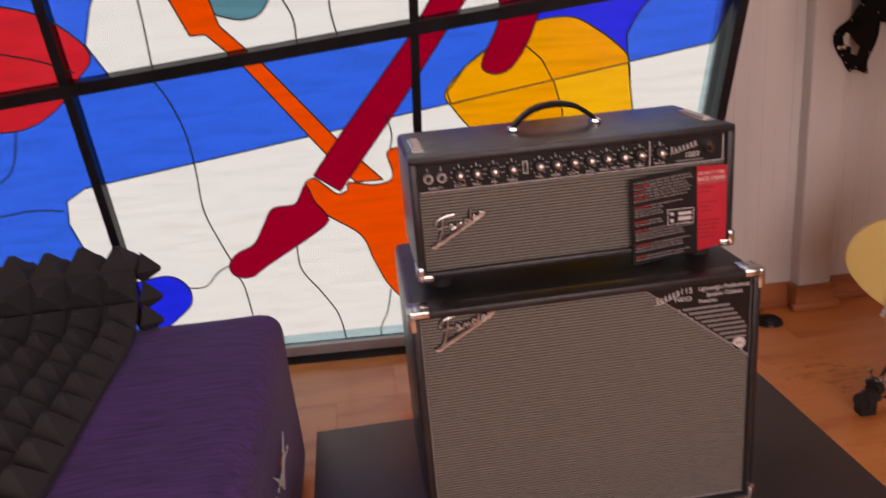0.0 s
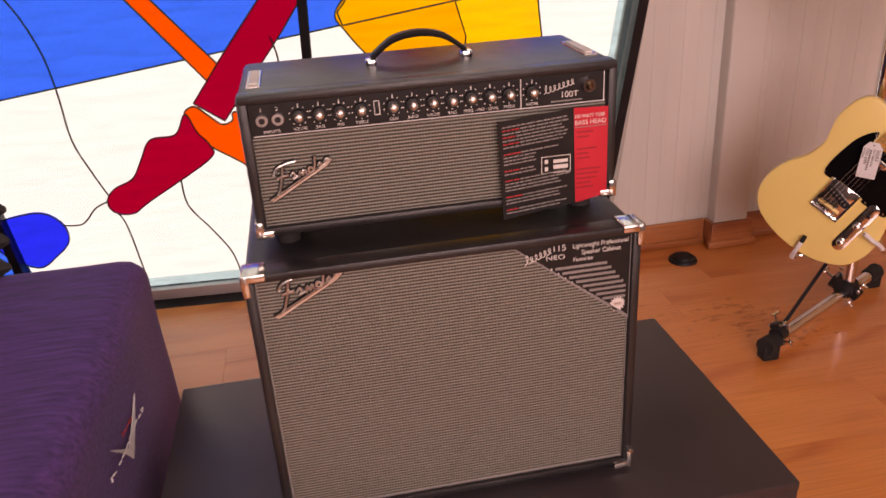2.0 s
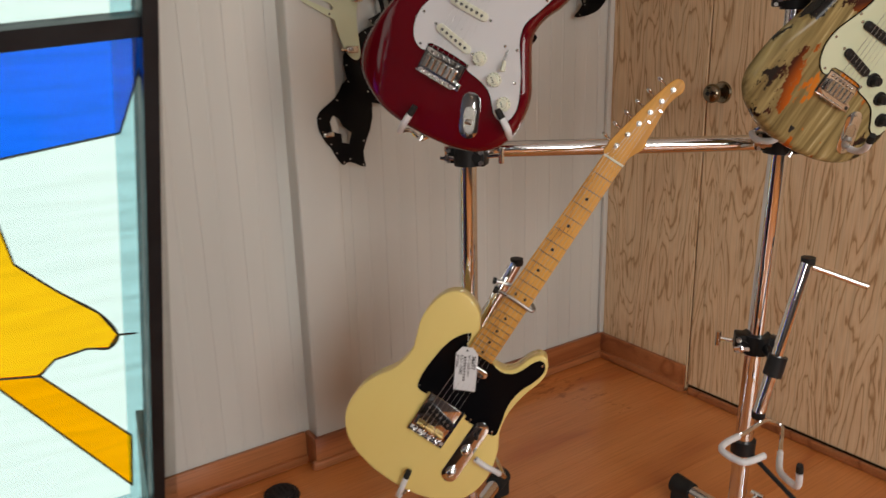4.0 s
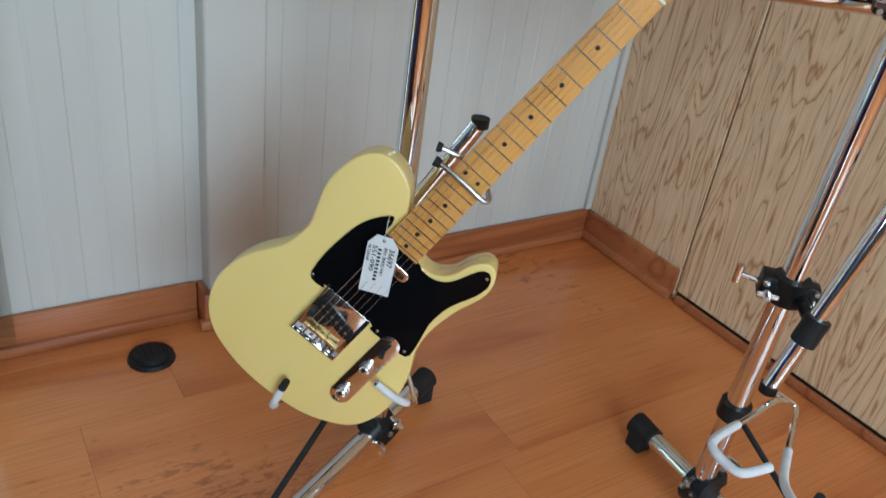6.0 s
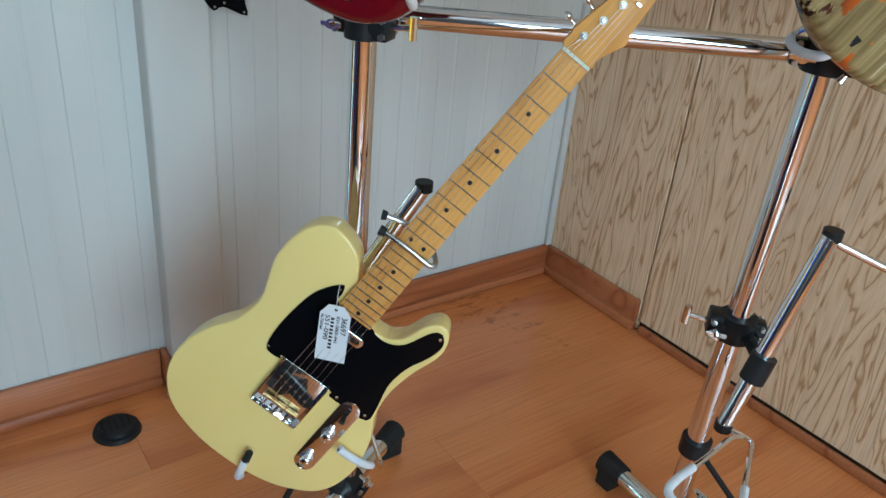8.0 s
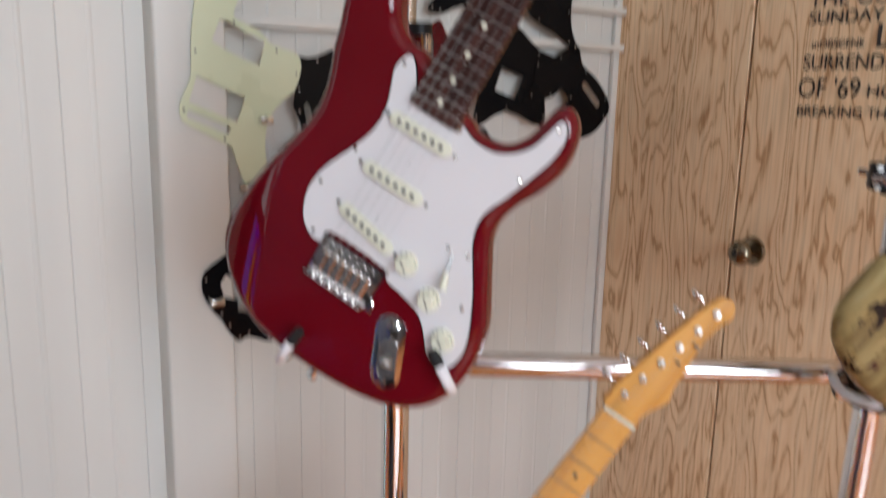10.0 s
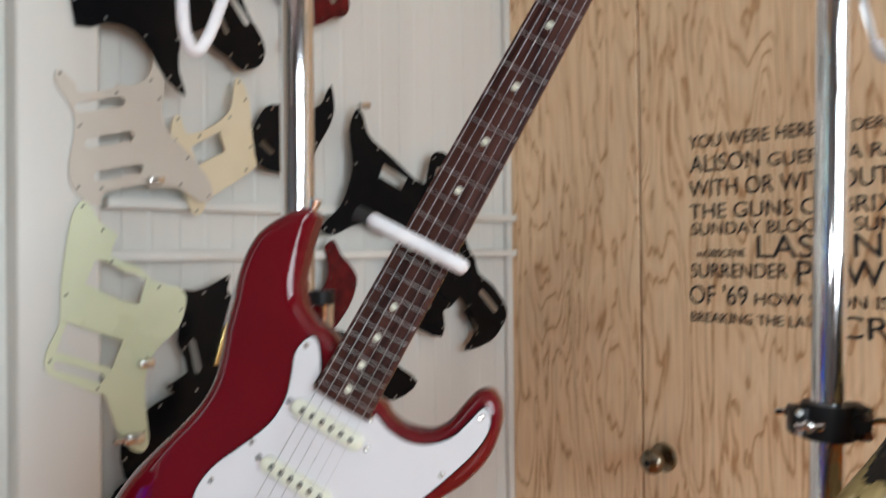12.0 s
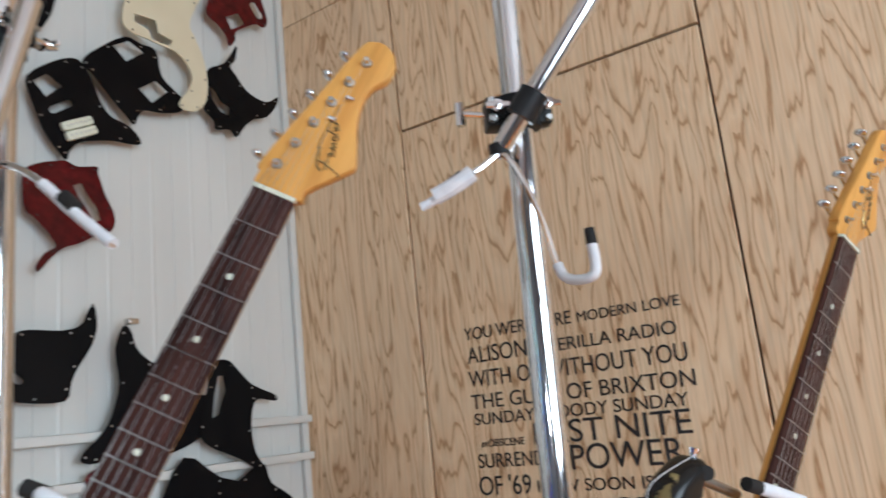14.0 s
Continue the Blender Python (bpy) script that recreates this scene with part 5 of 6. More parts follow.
part("switch_tip", rodded((0.086, 0.046, 0.003), (0.086, 0.040, 0.014), 0.003, 14, 0.0052), PLASTIC, sw, "black switch tip")
part("strap_button", rodded((-0.075, 0.258, -0.022), (-0.078, 0.268, -0.022), 0.004, 14, 0.0065), CHROME, tele)
guitar_neck(tele, MAPLE, TELE_HEAD, 188, PLASTIC, ((-10, 674), (19, 812)), (0.97, -0.2))


def price_tag(g, anchor, top, down, side, lines, label, k=1.0):
    """A paper tag on a string: top is its hole, down and side its axes, in the guitar's local metres."""
    t = thing("price_tag", label, "price tag")
    m = g @ axes(top, side, -Vector(down), Vector(side).cross(-Vector(down)), k)
    part("tag_paper", plate([[(-0.018, -0.075), (0.018, -0.075), (0.018, -0.010), (0.009, 0.002), (-0.009, 0.002), (-0.018, -0.010)], circle(0, -0.004, 0.002, 10)], 0, 0.0006, m), PAPER, t)
    part("tag_string", tubed([g @ Vector(anchor), m @ Vector((0, 0.02, 0.002)), m @ Vector((0, -0.004, 0.001))], 0.0005, 5, 4), THREAD_WHITE, t)
    for text, x, w, s in lines:
        lettering(text, s, INK, t, m @ Matrix.Translation((x, -0.012, 0.0008)) @ Matrix.Rotation(radians(-90), 4, "Z"), w)
    for k in range(9):
        part("text_bar", plate([rect(-0.0045 - 0.0, -0.0005, -0.016 - 0.005 * k - 0.0016, -0.016 - 0.005 * k + 0.0012)], 0.0006, 0.0009, m), INK, t)
    return t


price_tag(TM, (-0.045, 0.215, 0.004), (-0.030, 0.192, 0.020), Vector((0.46, -0.88, -0.1)).normalized(), Vector((0.88, 0.46, 0.0)).normalized(),
          (("36697", 0.008, 0.024, 0.0095), ("021-5002-941", 0.002, 0.036, 0.0055), ("551-090", -0.011, 0.034, 0.0075), ("ALTERNA", -0.0165, 0.022, 0.005)), "white paper price tag tied to the blonde guitar", 1.22)
price_tag(G3, (-0.120, 0.322, -0.018), (-0.205, 0.243, 0.012), Vector((0.30, -0.95, 0)).normalized(), Vector((0.95, 0.30, 0)).normalized(),
          (("039-250-00", 0.006, 0.044, 0.0065), ("8 8550 20", -0.002, 0.04, 0.006)), "white paper price tag on the worn guitar", 1.08)

card = thing("paper_card", "pale grey paper card tucked behind the red guitar", "paper card")
card.matrix_world = ST
part("sheet", plate([[(-0.162, 0.277), (-0.11, 0.202), (-0.151, 0.176), (-0.163, 0.224)]], -0.0506, -0.05), PAPER, card)

# ---- chrome rack ----
rack = thing("guitar_rack", "chrome tube display rack with black clamps and foam-sleeved hangers", "guitar rack")
P1A, P1B = Vector((1.807, 1.978, 0.075)), Vector((1.800, 1.960, 2.42))
P2A, P2B = Vector((2.254, 1.604, 0.075)), Vector((2.230, 1.530, 2.42))


def on(a, b, z):
    return a + (b - a) * ((z - a.z) / (b.z - a.z))


part("upright", rodded(P1A, P1B, 0.0185, 28), CHROME, rack)
part("upright", rodded(P2A, P2B, 0.0185, 28), CHROME, rack)
part("crossbar", rodded((1.795, 2.035, 0.872), (2.335, 1.632, 0.876), 0.0165, 24), CHROME, rack)


def clamp(c, axis, name="clamp", s=1.0, twist=0.0):
    """A black two-part tube clamp with hinge block, bolts and wing nuts."""
    q = Vector(axis).to_track_quat("Z", "Y").to_matrix().to_4x4()
    m = Matrix.Translation(c) @ q @ Matrix.Rotation(twist, 4, "Z")
    bm = bmesh.new()
    rod(bm, (0, 0, -0.019 * s), (0, 0, 0.019 * s), 0.0265 * s, 20)
    box(bm, 0.012 * s, 0.040 * s, -0.017 * s, 0.017 * s, -0.018 * s, 0.018 * s, r=0.003)
    box(bm, -0.040 * s, -0.012 * s, -0.012 * s, 0.012 * s, -0.015 * s, 0.015 * s, r=0.003)
    rod(bm, (0.026 * s, -0.022 * s, 0), (0.026 * s, 0.022 * s, 0), 0.010 * s, 12)
    bm.transform(m)
    c0 = part(name, bm, PLASTIC, rack, "black plastic tube clamp")
    for z in (-0.0105, 0.0105):
        for x, y0, y1, rr in ((-0.034, -0.019, 0.019, 0.0036), (0.034, -0.022, -0.015, 0.005), (0.034, 0.015, 0.024, 0.005)):
            part("bolt", rodded(m @ Vector((x * s, y0 * s, z * s)), m @ Vector((x * s, y1 * s, z * s)), rr * s, 6), STEEL, c0, "hexagonal steel bolt")
    bm = bmesh.new()
    rod(bm, (0.038 * s, 0, 0), (0.074 * s, 0, 0.004), 0.0042 * s, 10)
    rod(bm, (0.070 * s, 0, -0.012), (0.070 * s, 0, 0.018), 0.0055 * s, 10)
    bm.transform(m)
    part("clamp_lever", bm, CHROME, c0, "chrome tee lever")
    for sx, sy in ((0.030, 1), (-0.030, -1), (-0.030, 1)):
        bm = bmesh.new()
        rod(bm, (sx * s, sy * 0.012 * s, 0), (sx * s, sy * 0.046 * s, 0), 0.0032 * s, 10)
        rod(bm, (sx * s, sy * 0.030 * s, 0), (sx * s, sy * 0.038 * s, 0), 0.0065 * s, 12)
        box(bm, (sx - 0.015) * s, (sx + 0.015) * s, sy * 0.036 * s - 0.002, sy * 0.036 * s + 0.002, -0.004, 0.004, r=0.0015, seg=1)
        bm.transform(m)
        part("wing_nut", bm, CHROME, c0, "chrome wing nut")
    return c0


UP = P2B - P2A
clamp(on(P1A, P1B, 0.868), P1B - P1A, twist=-0.6)
clamp(on(P2A, P2B, 0.892), UP, s=1.1, twist=-0.6)
clamp(on(P2A, P2B, 0.478), UP, s=1.05, twist=2.6)
clamp(on(P2A, P2B, 1.762), UP, s=1.05, twist=2.6)
clamp(on(P2A, P2B, 1.150), UP, s=1.05, twist=-0.6)
clamp(on(P1A, P1B, 1.868), P1B - P1A, s=1.05, twist=2.2)
part("collar", rodded(on(P2A, P2B, 0.222), on(P2A, P2B, 0.252), 0.025, 22), PLASTIC, rack, "black collar")
part("collar", rodded(on(P1A, P1B, 0.25), on(P1A, P1B, 0.28), 0.025, 22), PLASTIC, rack, "black collar")


def foot_bar(a, b, up):
    a, b, up = Vector(a), Vector(b), Vector(up)
    part("foot_tube", rodded(a, b, 0.0165, 24), CHROME, rack)
    d = (b - a).normalized()
    for p, q in ((a, d), (b, -d)):
        f = part("rubber_foot", rodded(p - q * 0.018, p + q * 0.034, 0.0235, 20, 0.021), RUBBER, rack, "black rubber end foot")
        part("foot_pad", boxed(-0.022, 0.022, -0.018, 0.018, -0.042, 0.0, r=0.005), RUBBER, f).matrix_local = Matrix.Translation(p + q * 0.004)
    clamp(up, d, s=1.05, twist=0.4)
    return d


foot_bar((1.452, 1.785, 0.042), (1.948, 2.053, 0.042), (1.805, 1.977, 0.055))
part("brace", rodded((1.50, 1.808, 0.075), on(P1A, P1B, 0.27), 0.005, 12), PLASTIC, rack, "thin black brace rod")
clamp((1.492, 1.806, 0.055), (0.88, 0.48, 0), s=0.75, twist=1.2)
foot_bar((2.276, 1.766, 0.042), (2.245, 1.20, 0.042), (2.254, 1.602, 0.060))
part("brace", rodded(on(P2A, P2B, 0.236), (2.246, 1.27, 0.07), 0.005, 12), PLASTIC, rack, "thin black brace rod")


def hanger(spine, arms, grip=None):
    """A chrome hanger: a straight tube, and bent wire arms whose ends wear white foam and black tips."""
    if spine:
        part("hanger_tube", rodded(*spine, 0.0125, 20), CHROME, rack)
        for p in spine:
            part("tube_plug", rodded(Vector(p) - Vector((0, 0, 0.007)), Vector(p) + Vector((0, 0, 0.007)), 0.0132, 16), PLASTIC, rack)
    for wire, sleeve, end in arms:
        a = part("hanger_arm", tubed(wire, 0.004, 10, 6), CHROME, rack)
        pts = spline(wire, False, 6)
        cut = pts[int(len(pts) * sleeve):]
        part("foam_sleeve", tubed(cut, 0.0058, 12, 2), FOAM_WHITE, a, "white foam sleeve")
        d = (pts[-1] - pts[-2]).normalized()
        if end == "band":
            q = cut[len(cut) // 3] - cut[len(cut) // 3 - 1]
            p = cut[len(cut) // 3] + Vector((0, 0, 0.006))
            part("band", rodded(p - q.normalized() * 0.011, p + q.normalized() * 0.011, 0.0075, 14), RUBBER, a, "black rubber band")
        if end != "tip":
            continue
        part("tip", rodded(pts[-1] - d * 0.002, pts[-1] + d * 0.016, 0.0062, 12, 0.0055), RUBBER, a, "black rubber tip")


# hanger under the blonde guitar: cradle pegs and a neck clasp
hanger(((1.745, 1.955, 0.42), (1.866, 1.893, 0.655)), [
    ([(1.79, 1.965, 0.33), (1.678, 1.923, 0.195), (1.642, 1.952, 0.19), (1.619, 1.959, 0.186), (1.596, 1.944, 0.195), (1.59, 1.922, 0.226), (1.597, 1.913, 0.254)], 0.62, "tip"),
    ([(1.79, 1.965, 0.33), (1.784, 1.842, 0.232), (1.766, 1.82, 0.241), (1.736, 1.804, 0.268), (1.716, 1.814, 0.284), (1.702, 1.822, 0.299)], 0.5, "none")])
part("neck_clasp", tubed([TM @ Vector(p) for p in [(-0.043, 0.322, 0.016), (-0.021, 0.324, 0.018), (0.003, 0.324, 0.018), (0.03, 0.323, 0.016), (0.036, 0.328, 0.008), (0.03, 0.329, -0.014)]], 0.0036, 10), STEEL, rack, "bent steel neck clasp")
part("neck_clasp", tubed([TM @ Vector(p) for p in [(-0.053, 0.329, -0.02), (-0.029, 0.335, -0.024), (-0.006, 0.34, -0.026)]], 0.0036, 10), STEEL, rack, "bent steel neck clasp")
for a, b in (((-0.043, 0.322, 0.016), (-0.052, 0.32, 0.015)), ((-0.053, 0.329, -0.02), (-0.06, 0.326, -0.02))):
    part("clasp_tip", rodded(TM @ Vector(a), TM @ Vector(b), 0.0058, 14, 0.0072), RUBBER, rack)
clamp(on(P1A, P1B, 0.46), P1B - P1A, s=0.9, twist=0.3)
# cradle of the red guitar
hanger(((1.80, 1.93, 1.06), (1.775, 1.885, 1.30)), [
    ([(1.8, 1.95, 1.0), (1.683, 1.927, 0.923), (1.659, 1.953, 0.934), (1.631, 1.94, 0.935), (1.618, 1.906, 0.954), (1.623, 1.892, 0.972)], 0.62, "tip"),
    ([(1.8, 1.95, 1.0), (1.744, 1.847, 0.929), (1.756, 1.824, 0.929), (1.751, 1.782, 0.928), (1.73, 1.758, 0.946), (1.721, 1.763, 0.967)], 0.62, "tip")])
part("neck_foam", tubed([ST @ Vector(p) for p in ((-0.052, 0.338, 0.012), (-0.042, 0.338, 0.018), (0.028, 0.340, 0.020), (0.034, 0.340, 0.012))], 0.0068, 14), FOAM_WHITE, rack, "white foam-sleeved neck clasp")
part("clasp_tip", rodded(ST @ Vector((-0.050, 0.338, 0.012)), ST @ Vector((-0.070, 0.336, 0.009)), 0.0075, 14), RUBBER, rack)
# free hanger above the red guitar
hanger(((1.757, 1.915, 1.690), (1.812, 1.915, 1.905)), [
    ([(1.757, 1.900, 1.680), (1.735, 1.905, 1.688), (1.705, 1.912, 1.640), (1.672, 1.915, 1.552), (1.655, 1.913, 1.532), (1.643, 1.908, 1.550), (1.640, 1.905, 1.585)], 0.42, "none"),
    ([(1.757, 1.900, 1.680), (1.772, 1.885, 1.690), (1.785, 1.85, 1.668), (1.797, 1.80, 1.622), (1.808, 1.757, 1.585)], 0.55, "band")])
# hanger arm on the far upright
part("collar", rodded((2.2, 1.529, 1.742), (2.206, 1.508, 1.769), 0.0185, 20), PLASTIC, rack, "black collar")
hanger(((2.192, 1.558, 1.706), (2.235, 1.412, 1.894)), [
    ([(2.186, 1.557, 1.7), (2.17, 1.573, 1.684), (2.158, 1.587, 1.673), (2.145, 1.614, 1.656), (2.135, 1.641, 1.645)], 0.45, "band"),
    ([(2.186, 1.556, 1.696), (2.184, 1.546, 1.693), (2.184, 1.531, 1.667), (2.184, 1.511, 1.61), (2.182, 1.497, 1.552), (2.178, 1.486, 1.534), (2.172, 1.462, 1.528), (2.17, 1.448, 1.535), (2.17, 1.448, 1.565)], 0.5, "tip")])
part("foam_sleeve", tubed([(2.16, 1.58, 1.677), (2.15, 1.6, 1.665), (2.141, 1.624, 1.655)], 0.0105, 10), FOAM_WHITE, rack)
# low swivel hanger on the far upright
hanger(((2.168, 1.520, 0.372), (2.246, 1.498, 0.676)), [
    ([(2.168, 1.512, 0.372), (2.195, 1.5, 0.353), (2.149, 1.495, 0.374), (2.064, 1.48, 0.385), (1.984, 1.465, 0.4), (1.96, 1.455, 0.399), (1.958, 1.43, 0.395), (1.964, 1.41, 0.396), (2.0, 1.4, 0.4)], 0.42, "none"),
    ([(2.168, 1.512, 0.372), (2.194, 1.5, 0.355), (2.203, 1.49, 0.347), (2.18, 1.475, 0.347), (2.102, 1.43, 0.347), (2.061, 1.405, 0.348), (2.035, 1.38, 0.355), (2.024, 1.35, 0.357), (2.007, 1.34, 0.397)], 0.48, "tip")])
part("bracket", tubed([on(P2A, P2B, 0.475) + Vector((0, -0.02, 0)), (2.225, 1.535, 0.47), (2.195, 1.512, 0.47)], 0.010, 10, 3), PLASTIC, rack, "black swivel bracket")
part("bracket_ring", rodded((2.188, 1.512, 0.452), (2.198, 1.509, 0.492), 0.018, 18), PLASTIC, rack)
part("cross_pin", rodded((2.246, 1.498, 0.668), (2.32, 1.42, 0.63), 0.006, 12), CHROME, rack)
# cradle of the worn guitar
hanger(None, [
    ([(2.25, 1.60, 0.93), (2.19, 1.60, 0.915), (2.165, 1.575, 0.905), (2.150, 1.535, 0.908), (2.155, 1.515, 0.925)], 0.3, "tip"),
    ([(2.25, 1.58, 0.93), (2.28, 1.51, 0.905), (2.285, 1.46, 0.885), (2.265, 1.43, 0.893), (2.25, 1.415, 0.91)], 0.4, "tip")])
part("neck_foam", tubed([G3 @ Vector(p) for p in ((-0.043, 0.3205, 0.012), (-0.030, 0.323, 0.017), (0.028, 0.333, 0.018), (0.037, 0.335, 0.012))], 0.0075, 12), FOAM_WHITE, rack)
part("clasp_tip", rodded(G3 @ Vector((-0.043, 0.3205, 0.012)), G3 @ Vector((-0.068, 0.316, 0.012)), 0.0075, 14), RUBBER, rack)
part("neck_clasp", rodded(G3 @ Vector((-0.115, 0.302, -0.03)), G3 @ Vector((-0.03, 0.310, -0.02)), 0.006, 14), STEEL, rack)
part("clasp_tip", rodded(G3 @ Vector((-0.100, 0.308, -0.02)), G3 @ Vector((-0.118, 0.306, 0.0)), 0.0075, 14), RUBBER, rack)

# ---- pickguards on the panelled wall ----
for z0, z1 in ((1.420, 1.437), (1.336, 1.353)):
    solid("wall_rail", boxed(1.785, WX - 0.003, WY - 0.030, WY - 0.004, z0, z1, r=0.002), WALL, "slim white wooden rail on the wall", "rail", "structure")
WM = Matrix(((1, 0, 0, 0), (0, 0, -1, WY - 0.0315), (0, 1, 0, 0), (0, 0, 0, 1)))
GUARDS = "guitar pickguards on the wall"


def wall_guard(label, material, loop, holes, lift=0.0, soft=3, hook=None):
    """A pickguard hung on the wall; loop and holes in metres, x along the wall and z up."""
    g = thing("pickguard", label, "pickguard", GUARDS)
    pts = [(p.x, p.y) for p in spline([(*p, 0) for p in loop], True, soft)]
    if area2(pts) < 0:
        pts = pts[::-1]
    m = WM @ Matrix.Translation((0, 0, lift))
    part("plate", plate([pts] + holes, 0, 0.0024, m), material, g)
    n = min(11, max(5, len(loop) - 2))
    inner = ring_in(pts, 0.007)
    for i in range(n):
        x, z = inner[int(i * len(inner) / n)]
        part("screw_hole", rodded(m @ Vector((x, z, 0.0022)), m @ Vector((x, z, 0.0030)), 0.0022, 8), STEEL if material is BLACK_PLY else PLASTIC, g)
    if hook:
        x, z = hook
        h = part("hook", boxed(x - 0.012, x + 0.012, WY - 0.052 - lift, WY - 0.036 - lift, z - 0.006, z + 0.006, r=0.003), NICKEL, g, "small metal clip")
    return g


wall_guard("black bass pickguard with a cut window", BLACK_PLY, [(1.795, 0.998), (1.76, 0.955), (1.716, 0.924), (1.711, 0.888), (1.728, 0.853), (1.742, 0.836), (1.755, 0.812), (1.772, 0.792), (1.79, 0.798), (1.834, 0.781), (1.83, 0.82), (1.86, 0.90), (1.85, 0.99)], [[(1.752, 0.915), (1.768, 0.905), (1.776, 0.888), (1.800, 0.868), (1.792, 0.842), (1.772, 0.848), (1.772, 0.868), (1.748, 0.876), (1.742, 0.900)]], 0.0205, 3, (1.732, 0.872))
D0 = [(p[0] * 0.001, p[1] * 0.001) for p in STRAT_GUARD]


def turned(loop, cx, cy, a, k=1.0, flip=1):
    c, s = math.cos(radians(a)) * k, math.sin(radians(a)) * k
    return [(cx + flip * x * c - y * s, cy + flip * x * s + y * c) for x, y in loop]


def strat_guard(label, material, cx, cy, a, lift, k=0.95, flip=1, hook=None):
    return wall_guard(label, material, turned(D0, cx, cy, a, k, flip), [turned(pill(-0.034, y, 0.030, y, 0.008), cx, cy, a, k, flip) for y in (0.160, 0.104, 0.050)], lift, 2, hook)


strat_guard("parchment three-slot pickguard clipped to the rail", PARCHMENT, 1.806, 1.427, 15, 0.0205, 0.95, 1, (1.845, 1.463))
wall_guard("black finned pickguard low on the wall", BLACK_PLY, [(2.20, 1.20), (2.27, 1.17), (2.33, 1.16), (2.36, 1.12), (2.42, 1.075), (2.36, 1.045), (2.30, 1.06), (2.20, 1.05), (2.12, 1.12)], [], 0.001, 3)
wall_guard("tortoiseshell pickguard behind the guitar neck", TORTOISE, [(2.206, 1.372), (2.224, 1.345), (2.261, 1.302), (2.247, 1.252), (2.21, 1.207), (2.174, 1.177), (2.146, 1.184), (2.135, 1.211), (2.152, 1.252), (2.187, 1.288), (2.193, 1.327), (2.186, 1.357)], [], 0.003, 3, None)
wall_guard("mint green plastic pickguard clipped to the wall", MINT_PLY, [(1.737, 1.427), (1.750, 1.418), (1.759, 1.400), (1.770, 1.390), (1.784, 1.380), (1.787, 1.374), (1.778, 1.347), (1.798, 1.336), (1.822, 1.326), (1.841, 1.307), (1.861, 1.300), (1.886, 1.293), (1.897, 1.279), (1.895, 1.256), (1.883, 1.228), (1.858, 1.207), (1.841, 1.189), (1.831, 1.164), (1.828, 1.132), (1.832, 1.085), (1.834, 1.053), (1.824, 1.041), (1.808, 1.048), (1.790, 1.070), (1.777, 1.107), (1.768, 1.135), (1.754, 1.141), (1.727, 1.156), (1.693, 1.174), (1.684, 1.189), (1.687, 1.211), (1.701, 1.240), (1.705, 1.257), (1.707, 1.308), (1.715, 1.367), (1.724, 1.409)], [[(1.755, 1.340), (1.771, 1.337), (1.785, 1.330), (1.798, 1.321), (1.811, 1.319), (1.832, 1.309), (1.821, 1.270), (1.794, 1.278), (1.762, 1.293), (1.740, 1.305)], [(1.714, 1.249), (1.795, 1.216), (1.779, 1.175), (1.699, 1.208)], [(1.694, 1.189), (1.699, 1.195), (1.762, 1.170), (1.769, 1.162), (1.763, 1.155), (1.697, 1.181)]], 0.0235, 3, (1.826, 1.179))
wall_guard("black plastic pickguard with a slot and pickup", BLACK_PLY, [(1.890, 1.290), (1.921, 1.286), (1.953, 1.295), (1.982, 1.310), (1.987, 1.306), (1.982, 1.286), (1.992, 1.272), (1.999, 1.253), (1.993, 1.238), (1.999, 1.228), (2.006, 1.193), (1.996, 1.164), (1.963, 1.125), (1.925, 1.115), (1.894, 1.117), (1.873, 1.134), (1.909, 1.152), (1.897, 1.190), (1.892, 1.204), (1.896, 1.232), (1.894, 1.260)], [[(1.911, 1.202), (1.918, 1.209), (1.925, 1.202), (1.935, 1.156), (1.930, 1.148), (1.921, 1.152)]], 0.003, 2, None)
wall_guard("cream pickguard with a square pickup window", CREAM_PLY, [(2.0, 1.653), (2.015, 1.638), (2.025, 1.605), (2.028, 1.567), (2.034, 1.521), (2.037, 1.502), (2.009, 1.48), (1.968, 1.454), (1.942, 1.438), (1.938, 1.421), (1.921, 1.412), (1.908, 1.435), (1.894, 1.469), (1.884, 1.503), (1.881, 1.546), (1.886, 1.57), (1.898, 1.572), (1.908, 1.546), (1.938, 1.554), (1.964, 1.57), (1.987, 1.594), (1.993, 1.622)], [[(1.914, 1.524), (1.967, 1.555), (1.977, 1.522), (1.927, 1.494)]], 0.008, 3, None)
wall_guard("black pickguard with a pointed fin", BLACK_PLY, [(2.203, 1.669), (2.191, 1.65), (2.178, 1.628), (2.143, 1.617), (2.071, 1.615), (2.044, 1.586), (2.029, 1.552), (2.029, 1.523), (2.044, 1.505), (2.071, 1.494), (2.148, 1.493), (2.16, 1.524), (2.172, 1.55), (2.2, 1.593), (2.21, 1.63)], [[(2.075, 1.534), (2.077, 1.531), (2.075, 1.526), (2.071, 1.524), (2.066, 1.525), (2.049, 1.539), (2.046, 1.543), (2.048, 1.547), (2.052, 1.549), (2.057, 1.548)]], 0.004, 3, None)
wall_guard("cream single-coil pickguard on the wall", CREAM_PLY, [(1.958, 2.073), (1.979, 2.067), (2.031, 2.03), (2.053, 2.004), (2.058, 1.981), (2.043, 1.969), (2.043, 1.958), (2.028, 1.934), (1.997, 1.921), (1.991, 1.894), (2.004, 1.866), (2.017, 1.834), (2.009, 1.825), (1.994, 1.835), (1.964, 1.858), (1.935, 1.891), (1.911, 1.915), (1.88, 1.917), (1.897, 1.929), (1.901, 1.957), (1.905, 1.972), (1.931, 2.01), (1.955, 2.038)], [[(1.995, 2.005), (2.023, 1.995), (1.997, 1.936), (1.97, 1.948)]], 0.01, 3, None)
